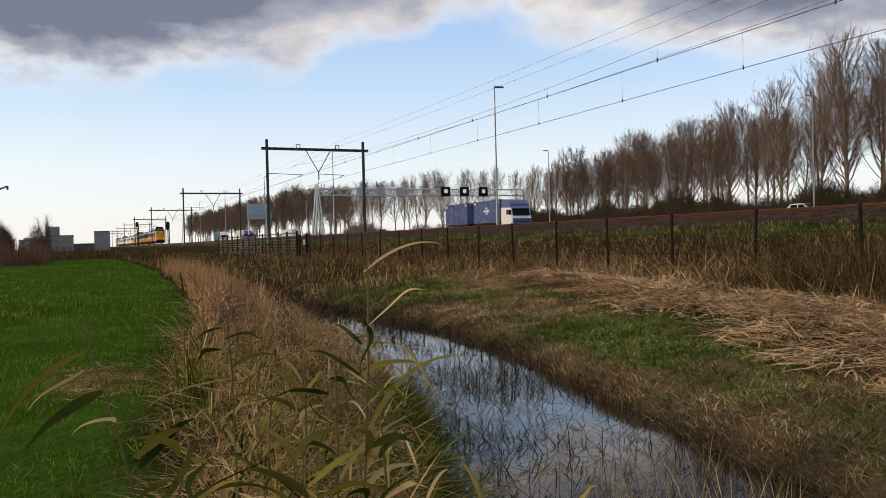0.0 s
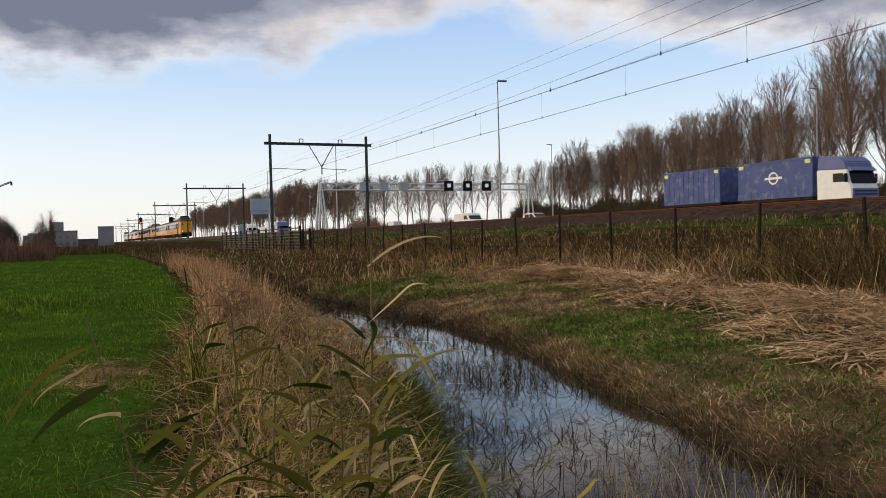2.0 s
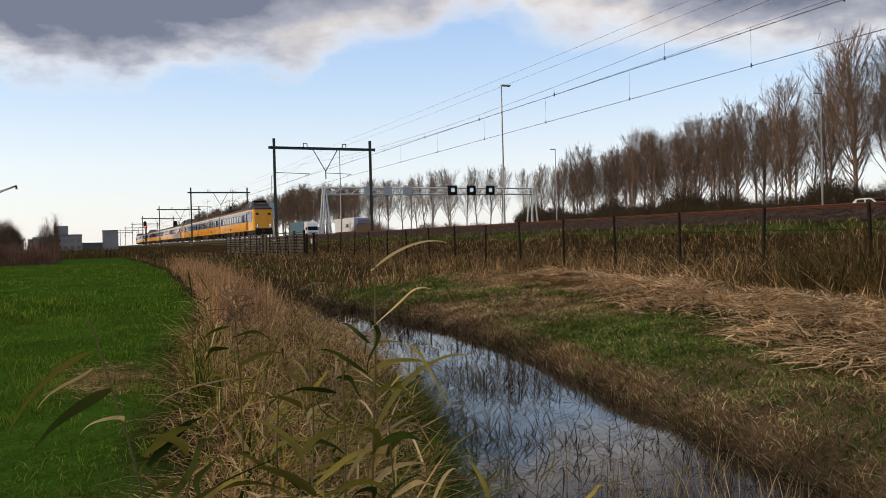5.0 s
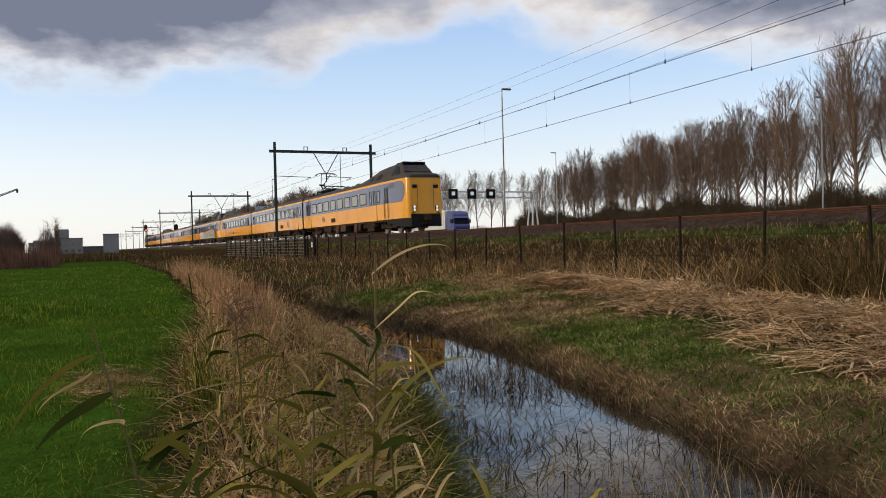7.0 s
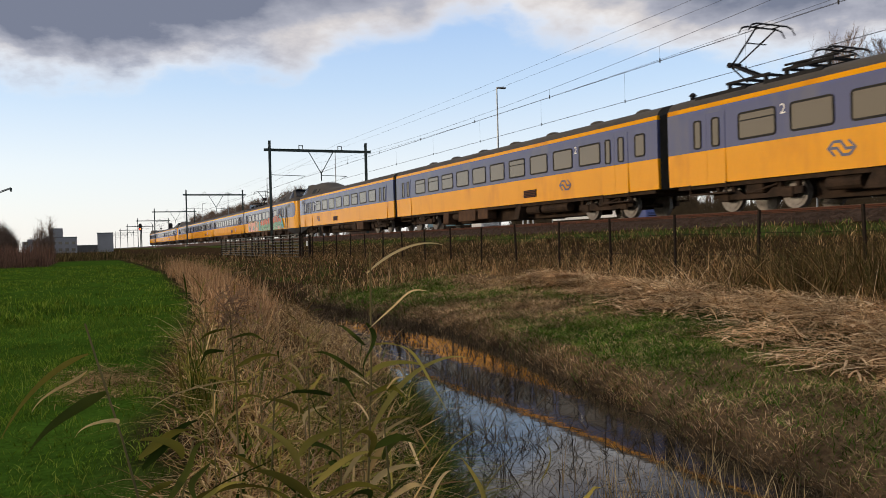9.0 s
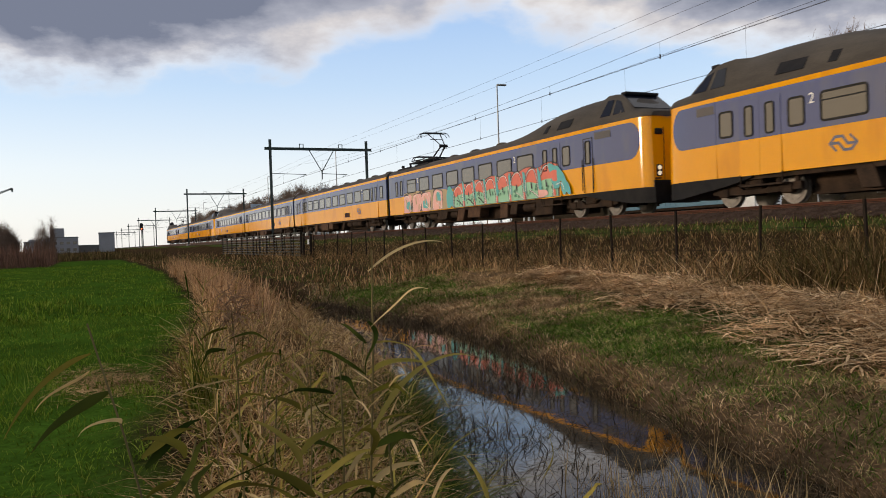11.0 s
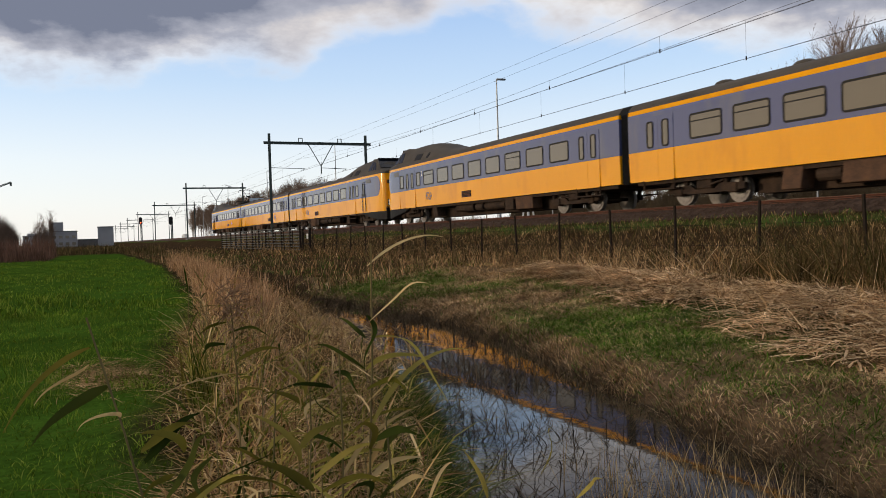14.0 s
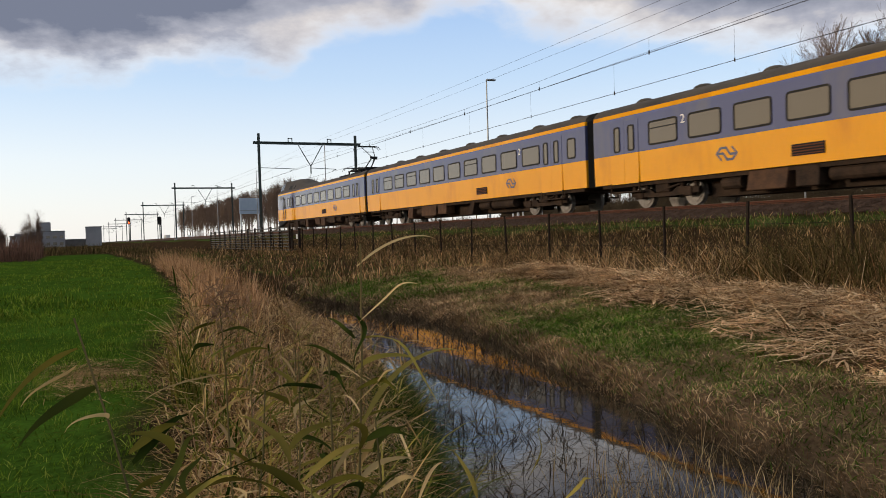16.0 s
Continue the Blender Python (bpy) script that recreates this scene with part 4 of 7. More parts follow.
def at_train(y, turned=False):
    return pose(NEAR, y, RAIL_Z, 0, 0, 180 if turned else 0)


# how far back from the train's nose each car's own origin lies; turned cars run with their cab at the rear
TRAIN = []
gap = 0.0


def add_car(proto, turned, length):
    global gap
    car = copy_thing(proto, at_train(gap, turned))
    reach = 25.75 if proto is trailer else length
    TRAIN.append((car, gap + reach if turned else gap, turned))
    gap += length
    return car


motor, flipped, lead, trailer, middle = end_car(True), end_car(True, False, -1), end_car(False), end_car(False, True), middle_car()
add_car(motor, False, L_END)
add_car(middle, False, L_MID)
add_car(trailer, True, L_END)
painted_car = add_car(flipped, False, L_END)
add_car(middle, False, L_MID)
add_car(middle, False, L_MID)
add_car(trailer, True, L_END)
add_car(lead, False, L_END)
add_car(middle, False, L_MID)
add_car(motor, True, L_END)
for p in (motor, flipped, lead, trailer, middle):
    for o in (*p.children_recursive, p):
        bpy.data.objects.remove(o)


# ---- motorway beyond the railway ----
ROAD_Z = 2.5


def make_motorway():
    for name, x0, x1 in (("carriageway_towards", 36.0, 49.0), ("carriageway_away", 52.5, 65.5)):
        bm = box(bm_new(), (x0, -250, ROAD_Z - 0.6), (x1, 1500, ROAD_Z))
        r = tagged(part("road", bm, M["asphalt"]), "grey asphalt motorway carriageway with white lines", "road", "carriageways", "structure")
        for x in (x0 + 0.9, x1 - 0.9):
            part("edge_line", box(bm_new(), (x - 0.08, -250, ROAD_Z), (x + 0.08, 1500, ROAD_Z + 0.006)), M["white"], r)
    bm = box(bm_new(), (67.0, -250, 2.0), (73.0, 900, 3.4))
    tagged(part("road", bm, M["asphalt"]), "narrow asphalt service road on a low bank by the trees", "road", kind="structure")
    for x in (50.7,):
        rail = tagged(empty("guard_rail"), "galvanised steel motorway guard rail on short posts", "guard rail", "guard rails")
        out = ((x - 0.04, ROAD_Z + 0.45), (x + 0.03, ROAD_Z + 0.52), (x - 0.03, ROAD_Z + 0.6), (x + 0.03, ROAD_Z + 0.68), (x - 0.04, ROAD_Z + 0.75), (x - 0.06, ROAD_Z + 0.6))
        part("beam", prism(bm_new(), out, 1, -100, 600), M["galv"], rail)
        me = shared("post", box(bm_new(), (0.02, -0.05, -0.5), (0.12, 0.05, 0.7)), M["galv"])
        for k in range(60):
            child("post", me, rail, Matrix.Translation((x, 40 + 4 * k, ROAD_Z)))


def make_gantry():
    g = tagged(empty("sign_gantry", Matrix.Translation((0, 119.5, 0))), "galvanised lattice gantry with lane signal boxes over the motorway", "sign gantry")
    x0, x1, z0, z1 = 33.2, 70.0, 9.2, 10.2
    for x, s in ((x0, 1), (x1, -1)):
        for dy in (-0.9, 0.9):
            bm = bm_new()
            rod(bm, (x - 0.7 * s, dy, 1.9), (x, dy * 0.6, z1), 0.16, 0.12, 8)
            rod(bm, (x + 0.9 * s, dy, 1.9), (x + 0.1 * s, dy * 0.6, z1), 0.16, 0.12, 8)
            part("leg", bm, M["galvlight"], g)
    for z in (z0, z1):
        for dy in (-0.5, 0.5):
            part("chord", rod(bm_new(), (x0 - 0.3, dy, z), (x1 + 0.3, dy, z), 0.09, sides=6), M["galvlight"], g)
    k = 26
    for i in range(k):
        xa, xb = x0 + (x1 - x0) * i / k, x0 + (x1 - x0) * (i + 1) / k
        bm = bm_new()
        for dy in (-0.5, 0.5):
            rod(bm, (xa, dy, z0 if i % 2 else z1), (xb, dy, z1 if i % 2 else z0), 0.04, sides=5)
        part("brace", bm, M["galvlight"], g)
    for x in (40.2, 43.4, 46.7):
        b = part("signal_box", box(bm_new(), (x - 0.75, -0.75, 9.0), (x + 0.75, -0.55, 10.45), 0.05), M["signback"], g, "grey back of a lane signal")
    for x in (54.6, 58.0, 61.5):
        b = part("signal_box", box(bm_new(), (x - 0.8, -0.85, 9.0), (x + 0.8, -0.6, 10.6), 0.05), M["black"], g, "black lane signal face")
        part("display", box(bm_new(), (x - 0.3, -0.87, 9.55), (x + 0.3, -0.852, 10.15), 0.0), M["dot"], b, "dim lamp matrix")


M["galvlight"] = mottled("pale_galvanised_steel", (0.62, 0.63, 0.64), (0.52, 0.53, 0.54), 2, 0.55, 0.2)
M["signback"] = mottled("grey_sign_back", (0.36, 0.38, 0.41), (0.42, 0.44, 0.46), 1, 0.5)
M["signblue"] = mottled("pale_blue_sign_back", (0.28, 0.34, 0.42), (0.34, 0.40, 0.47), 1, 0.5)
M["dot"] = lit("signal_dots", (0.5, 0.55, 0.6), 0.35)
M["lampred"] = lit("red_signal", (1.0, 0.08, 0.02), 5.0)


def make_street_lamp(x, y, z):
    l = tagged(empty("street_lamp", Matrix.Translation((x, y, 0))), "tall slim galvanised motorway lamp post with a flat head", "street lamp", "motorway lamps")
    part("pole", rod(bm_new(), (0, 0, 1.8), (0, 0, z), 0.11, 0.055, 8), M["galv"], l)
    s = 1 if x < 50 else -1
    bm = box(bm_new(), (min(0, 0.9 * s), -0.17, z - 0.02), (max(0, 0.9 * s), 0.17, z + 0.12), 0.04)
    part("lamp_head", bm, M["galv"], l)


def make_billboard():
    b = tagged(empty("road_sign", Matrix.Translation((36.3, 180, 0))), "large road sign seen from behind on two posts", "road sign")
    part("panel", box(bm_new(), (-2.3, -0.08, 7.5), (2.3, 0.08, 11.0), 0.03), M["signblue"], b)
    for x in (-2.0, 1.9):
        part("post", rod(bm_new(), (x, 0.2, 1.9), (x, 0.2, 11.0), 0.17, 0.14, 8), M["galvlight"], b)
    part("cross_bar", box(bm_new(), (-2.2, -0.14, 8.2), (2.2, -0.08, 8.35)), M["galv"], b)


make_motorway()
make_gantry()
make_billboard()
for y in (18.0, 63.4, 114.0, 162.0, 210.0, 258.0, 306.0):
    make_street_lamp(34.2, y, 15.5)
for y in (9.0, 60.1, 111.8, 163.0, 214.0, 265.0):
    make_street_lamp(70.0, y, 16.0)


# ---- railway signals, gate, steel fence ----
def make_signal(x, y, z, red):
    s = tagged(empty("railway_signal", Matrix.Translation((x, y, 0))), "black railway signal head on a dark steel mast" + (", showing red" if red else ""), "railway signal", "railway signals")
    part("mast", rod(bm_new(), (0, 0, 1.8), (0, 0, z - 0.6), 0.12, sides=8), M["mast"], s)
    h = part("signal_head", prism(bm_new(), [(p[0], p[1] + z) for p in rounded(1.0, 2.3, 0.45)], 1, -0.12, 0.1), M["black"], s)
    for k, dz in enumerate((0.6, 0.0, -0.6)):
        bm = bm_new()
        bmesh.ops.create_cone(bm, cap_ends=True, segments=14, radius1=0.2, radius2=0.18, depth=0.05, matrix=pose(0, -0.14, z + dz, 90))
        part("lamp", bm, M["lampred"] if red and k == 2 else M["rubber"], h)
    part("ladder", box(bm_new(), (0.2, 0.1, 2.4), (0.5, 0.16, z - 1)), M["mast"], s)


make_signal(16.9, 276, 8.9, True)
make_signal(21.9, 230, 7.6, False)


def make_gate():
    g = tagged(empty("gate", Matrix.Translation((12.6, 47.9, 0))), "dark green steel gate with bars between two thick posts", "gate")
    for y in (0.0, 1.75):
        part("post", box(bm_new(), (-0.07, y - 0.07, 0.5), (0.07, y + 0.07, 2.5), 0.01), M["fence"], g)
    for z in (0.85, 1.2, 1.55, 1.9, 2.3):
        part("bar", box(bm_new(), (-0.02, 0.1, z - 0.025), (0.02, 1.65, z + 0.025)), M["fence"], g)
    for y in (0.12, 1.62):
        part("stile", box(bm_new(), (-0.025, y - 0.03, 0.75), (0.025, y + 0.03, 2.4)), M["fence"], g)
    part("tag", box(bm_new(), (-0.09, 0.25, 1.85), (-0.03, 0.45, 2.15), 0.005), M["white"], g, "small white notice plate")


def make_bar_fence():
    f = tagged(empty("bar_fence", Matrix.Translation((12.9, 51.5, 0))), "dark grey steel fence of close horizontal bars", "fence")
    for k in range(13):
        part("post", box(bm_new(), (-0.06, k * 2.7 - 0.06, 0.8), (0.06, k * 2.7 + 0.06, 2.75)), M["fence"], f)
    for k in range(8):
        z = 1.15 + 0.21 * k
        part("bar", box(bm_new(), (-0.03, 0, z - 0.035), (0.03, 32.4, z + 0.035)), M["fencegrey"], f)


M["fencegrey"] = mottled("weathered_grey_steel", (0.07, 0.075, 0.07), (0.11, 0.11, 0.10), 4, 0.7)
make_gate()
make_bar_fence()


# ---- distant buildings ----
def make_block(x, y, w, d, h, z0, rows, cols, label, material, setback=None):
    b = tagged(empty("building", Matrix.Translation((x, y, z0))), label, "building", "distant buildings")
    part("wall", box(bm_new(), (-w / 2, 0, 0), (w / 2, d, h)), material, b)
    part("roof", box(bm_new(), (-w / 2 - 0.15, -0.15, h), (w / 2 + 0.15, d + 0.15, h + 0.35)), M["roofslab"], b)
    if setback:
        sx, sw, sh = setback
        part("upper_storey", box(bm_new(), (sx - sw / 2, 1.5, h + 0.35), (sx + sw / 2, d - 1, h + 0.35 + sh)), material, b)
    me = shared("window", box(bm_new(), (-0.75, -0.06, -0.6), (0.75, 0.05, 0.6)), M["pane"])
    for r in range(rows):
        for c in range(cols):
            child("window", me, b, Matrix.Translation((-w / 2 + (c + 0.5) * w / cols, -0.02, 1.6 + r * 3.0)))


M["roofslab"] = mottled("bitumen_roof", (0.10, 0.10, 0.105), (0.15, 0.15, 0.15), 0.5, 0.9)
make_block(-9.5, 400, 13.5, 14, 7.0, 0.8, 2, 5, "grey concrete building with a stepped upper storey", M["brick"], (-1.8, 5.5, 4.0))
make_block(-20.0, 400, 9.5, 12, 5.2, 0.8, 2, 3, "low grey building with flat roof beyond the brush", M["brick"], (0, 6, 1.0))
make_block(9.3, 398, 6.6, 10, 8.6, 0.8, 0, 1, "plain dark grey windowless box of a building", M["brick"])
make_block(0.5, 420, 12.0, 10, 3.2, 0.8, 0, 1, "long low grey shed beside the track", M["roofslab"])


def make_crane():
    c = tagged(empty("crane", Matrix.Translation((-38, 400, 0))), "distant slim crane jib rising over the horizon", "crane")
    bm = bm_new()
    for d in (-0.5, 0.5):
        rod(bm, (-25, d, 15), (9.5, d, 30), 0.18, sides=5)
        rod(bm, (-25, d, 16.5), (9.5, d, 30.4), 0.12, sides=5)
    part("jib", bm, M["mast"], c)
    part("tower", rod(bm_new(), (-25, 0, 0.5), (-25, 0, 16.5), 0.8, 0.6, 8), M["mast"], c)
    part("hook_block", box(bm_new(), (9.1, -0.4, 28.6), (9.9, 0.4, 30.2), 0.1), M["mast"], c)


make_crane()


# ---- bare trees ----
def bare_tree(seed, height, spread, bushy=1.0):
    rng = random.Random(seed)
    t = empty("poplar_tree")
    trunk, crown = Pile(), Pile()

    def jitter(k):
        return Vector((rng.uniform(-k, k), rng.uniform(-k, k), rng.uniform(-k, k)))

    def limb(pile, a, way, length, r, bends, sides, rise=0.12, wob=0.12):
        pts, d = [a], way.normalized()
        for _ in range(bends):
            d = (d + jitter(wob) + Vector((0, 0, rise))).normalized()
            pts.append(pts[-1] + d * length / bends)
        pile.add(*tube_arrays(pts, [max(r * (1 - 0.85 * i / bends), 0.006) for i in range(bends + 1)], sides))
        return pts

    spine = limb(trunk, Vector((0, 0, -0.3)), Vector((rng.uniform(-0.05, 0.05), rng.uniform(-0.05, 0.05), 1)), height * 0.93, height * 0.0105, 9, 7, 0.25, 0.05)
    n = int(34 * bushy)
    for i in range(n):
        q = 0.27 + 0.71 * (i / n) ** 0.9
        k = q * 9
        j = min(int(k), 8)
        a = spine[j].lerp(spine[j + 1], k - j)
        turn = i * 2.4 + rng.uniform(-0.7, 0.7)
        # long limbs low in the crown sweep up beside the trunk, so that the crown is fullest over its middle
        ln = spread * float(np.interp(q, (0.2, 0.35, 0.55, 0.8, 1.0), (1.25, 1.3, 1.05, 0.72, 0.4))) * rng.uniform(0.65, 1.3)
        pts = limb(crown, a, Vector((math.cos(turn), math.sin(turn), 0.8 + 0.7 * q)), ln, height * 0.0040 * (1.3 - q), 6, 4, 0.2, 0.16)
        for m in range(13):
            w = rng.uniform(0.25, 1.0) * 6
            s = min(int(w), 5)
            b = pts[s].lerp(pts[s + 1], w - s)
            d = (pts[s + 1] - pts[s]).normalized() + jitter(0.7)
            tw = limb(crown, b, d, ln * rng.uniform(0.2, 0.42), 0.019, 3, 3, 0.22, 0.16)
            for _ in range(6):
                c = tw[rng.randint(1, 3)]
                limb(crown, c, d + jitter(0.8), ln * rng.uniform(0.09, 0.2), 0.0105, 1, 3, 0.2)
    for name, pile, mat in (("trunk", trunk, M["bark"]), ("crown", crown, M["twig"])):
        ob = mesh_ob(name, pile.v, pile.f, mat)
        ob.parent = t
    return t


def plant_trees():
    kinds = [bare_tree(100 + i, 20.0, 4.9 + 0.5 * (i % 3), 1.0 + 0.15 * (i % 2)) for i in range(6)]
    for i, t in enumerate(kinds):
        tagged(t, "tall bare winter poplar with upright branches", "tree", "bare poplars")
    rng = random.Random(9)

    def put(x, y, h):
        s = h / 20.0
        w = s * rng.uniform(0.9, 1.2)
        copy_thing(rng.choice(kinds), Matrix.Translation((x, y, 2.6)) @ pose(0, 0, 0, rng.uniform(-2, 2), rng.uniform(-2, 2), rng.uniform(0, 360)) @ Matrix.Diagonal((w, w, s, 1)))

    tops = ((30, 58, 64, 68, 73, 81, 89, 104, 127, 134, 146, 168, 197, 235, 274, 306, 460, 600), (20.5, 20.0, 19.4, 17.8, 15.8, 14.6, 14.6, 14.0, 12.3, 11.5, 14, 14.5, 15.6, 16.4, 18.3, 21, 21.5, 22))
    y = 34.0
    while y < 128:
        for x in ((75.5, 80.0, 85.5) if y < 74 else (75.0, 78.5, 82.5, 86.5)):
            put(x + rng.uniform(-0.8, 0.8), y + rng.uniform(-1, 1), float(np.interp(y, *tops)) * rng.uniform(0.9, 1.06))
        y += 4.0 if y > 74 else 4.3
    while y < 258:
        put(77 + rng.uniform(-1.5, 1.5), y, float(np.interp(y, *tops)) * rng.uniform(0.92, 1.06))
        y += 5.2 if not 130 < y < 143 else 8.0
    while y < 640:
        for x in (75, 84):
            put(x + rng.uniform(-2, 2), y + rng.uniform(-2, 2), float(np.interp(y, *tops)) * rng.uniform(0.93, 1.05))
        y += 5.0 + (y - 258) * 0.012
    for t in kinds:
        for o in (*t.children_recursive, t):
            bpy.data.objects.remove(o)


plant_trees()


def bush(name, x, y, z, w, d, h, n, seed, label, mat):
    """A dense tangle of thin upright shoots."""
    rng = random.Random(seed)
    pile = Pile()
    for _ in range(n):
        a, r = rng.uniform(0, 6.28), math.sqrt(rng.random())
        px, py = x + math.cos(a) * r * w, y + math.sin(a) * r * d
        top = h * (1 - 0.6 * r * r) * rng.uniform(0.7, 1.1)
        p0 = Vector((px, py, z - 0.1))
        p1 = p0 + Vector((rng.uniform(-0.3, 0.3), rng.uniform(-0.3, 0.3), top * 0.55))
        p2 = p1 + Vector((rng.uniform(-0.5, 0.5), rng.uniform(-0.5, 0.5), top * 0.5))
        pile.add(*tube_arrays([p0, p1, p2], [0.03 * h / 3, 0.02 * h / 3, 0.008], 3))
        for _ in range(5):
            q = p1.lerp(p2, rng.random())
            pile.add(*tube_arrays([q, q + Vector((rng.uniform(-0.5, 0.5), rng.uniform(-0.5, 0.5), rng.uniform(0, 0.6))) * h / 3], [0.014 * h / 3, 0.006], 3))
    tagged(mesh_ob(name, pile.v, pile.f, mat), label, "bush")


M["bramble"] = mottled("dark_bramble", (0.055, 0.042, 0.028), (0.10, 0.075, 0.045), 0.8, 0.95)
bush("bush", -32, 385, 0.8, 6.5, 5, 12.5, 900, 1, "dark bare bush on the horizon beside low buildings", M["twig"])
bush("bush", -17, 385, 0.8, 3, 3, 15, 60, 2, "thin bare distant tree behind the brush", M["twig"])
bush("bush", -13, 385, 0.8, 1.5, 2, 16, 40, 3, "thin bare distant tree behind the brush", M["twig"])
for k, y in enumerate(range(30, 134, 8)):
    bush("bush", 73.8, y, 3.0, 2.2, 5.5, 3.0 + 2.0 * ((k * 7) % 5) / 5, 1000, 20 + k, "low dark bramble bush under the poplars", M["bramble"])
for k, y in enumerate(range(136, 330, 13)):
    bush("bush", 74.0, y, 2.6, 2.0, 7.5, 2.2 + 1.4 * ((k * 5) % 4) / 4, 420, 60 + k, "low dark scrub under the far poplars", M["bramble"])
bush("bush", 31, 92, 2.0, 1.3, 6, 2.6, 500, 8, "dark green-brown scrub behind the railway", M["twig"])


# ---- vehicles on the motorway; each stands with its front towards -y ----
M["lorryblue"] = mottled("lorry_blue", (0.05, 0.075, 0.22), (0.07, 0.095, 0.26), 0.7, 0.45)
M["boxblue"] = mottled("container_blue", (0.065, 0.09, 0.22), (0.09, 0.115, 0.25), 0.7, 0.6, 0, 0.05, 8, (1, 1, 1), (0.17, 0.19, 0.27))
M["boxdark"] = mottled("container_dark_blue", (0.03, 0.04, 0.16), (0.04, 0.05, 0.18), 0.7, 0.5)
M["tyre"] = mottled("tyre", (0.02, 0.02, 0.02), (0.035, 0.033, 0.03), 5, 0.85)
M["tealbox"] = mottled("teal_tarpaulin", (0.10, 0.19, 0.25), (0.14, 0.23, 0.29), 0.6, 0.6)
M["silver"] = mottled("silver_car_paint", (0.50, 0.51, 0.53), (0.44, 0.45, 0.47), 1.0, 0.3, 0.3)
M["carlamp"] = lit("car_headlight", (1.0, 0.95, 0.85), 4.0)


def wheel(parent, x, y, r, w=0.3):
    s = 1 if x > 0 else -1
    bm = bm_new()
    bmesh.ops.create_cone(bm, cap_ends=True, segments=20, radius1=r, radius2=r, depth=w, matrix=pose(x, y, r, 0, 90, 0))
    bmesh.ops.bevel(bm, geom=[e for e in bm.edges if len(e.link_faces) == 2 and e.calc_face_angle(0) > 1.0], offset=0.04, segments=2, affect="EDGES")
    t = part("wheel", bm, M["tyre"], parent)
    bm = bm_new()
    bmesh.ops.create_cone(bm, cap_ends=True, segments=14, radius1=r * 0.58, radius2=r * 0.5, depth=0.03, matrix=pose(x + s * (w / 2), y, r, 0, 90, 0))
    part("rim", bm, M["galv"], t)


def container(parent, y0, y1, z0, z1, mat, rib=True):
    c = part("container", box(bm_new(), (-1.22, y0, z0), (1.22, y1, z1), 0.03), mat, parent, "blue ribbed container")
    n = int((y1 - y0) / 0.55)
    for k in range(n + 1):
        y = y0 + 0.06 + (y1 - y0 - 0.12) * k / n
        for s in (-1, 1):
            x = 1.22 * s
            top = z1 - 0.05 if rib else z0 + 0.5
            part("rib", box(bm_new(), (min(x, x + 0.03 * s), y - 0.05, z0 + 0.03), (max(x, x + 0.03 * s), y + 0.05, top)), mat, c)
    for s in (-1, 1):
        x = 1.22 * s
        for z in (z0 + 0.06, z1 - 0.08):
            part("side_rail", box(bm_new(), (min(x, x + 0.045 * s), y0, z - 0.06), (max(x, x + 0.045 * s), y1, z + 0.06)), mat, c)
        if not rib:
            for k in range(9):
                a, b = k / 9 * 6.283, (k + 1) / 9 * 6.283
                bm = bm_new()
                yc, zc = (y0 + y1) / 2, (z0 + z1) / 2 + 0.1
                q = [bm.verts.new((x + 0.006 * s, yc + r * math.cos(t), zc + r * math.sin(t))) for r, t in ((0.33, a), (0.45, a), (0.45, b), (0.33, b))]
                bm.faces.new(q)
                part("emblem", bm, M["white"], c)
            part("emblem_bar", box(bm_new(), (min(x, x + 0.01 * s), yc - 0.75, zc - 0.08), (max(x, x + 0.01 * s), yc + 0.75, zc + 0.08)), M["white"], c)
        for y in (y0 + 0.35, y1 - 0.35):
            part("label_plate", box(bm_new(), (min(x, x + 0.05 * s), y - 0.2, z1 - 0.4), (max(x, x + 0.05 * s), y + 0.2, z1 - 0.15)), M["platey"], c, "small yellow plate")


M["platey"] = mottled("pale_yellow_plate", (0.7, 0.6, 0.2), (0.6, 0.52, 0.2), 3, 0.5)


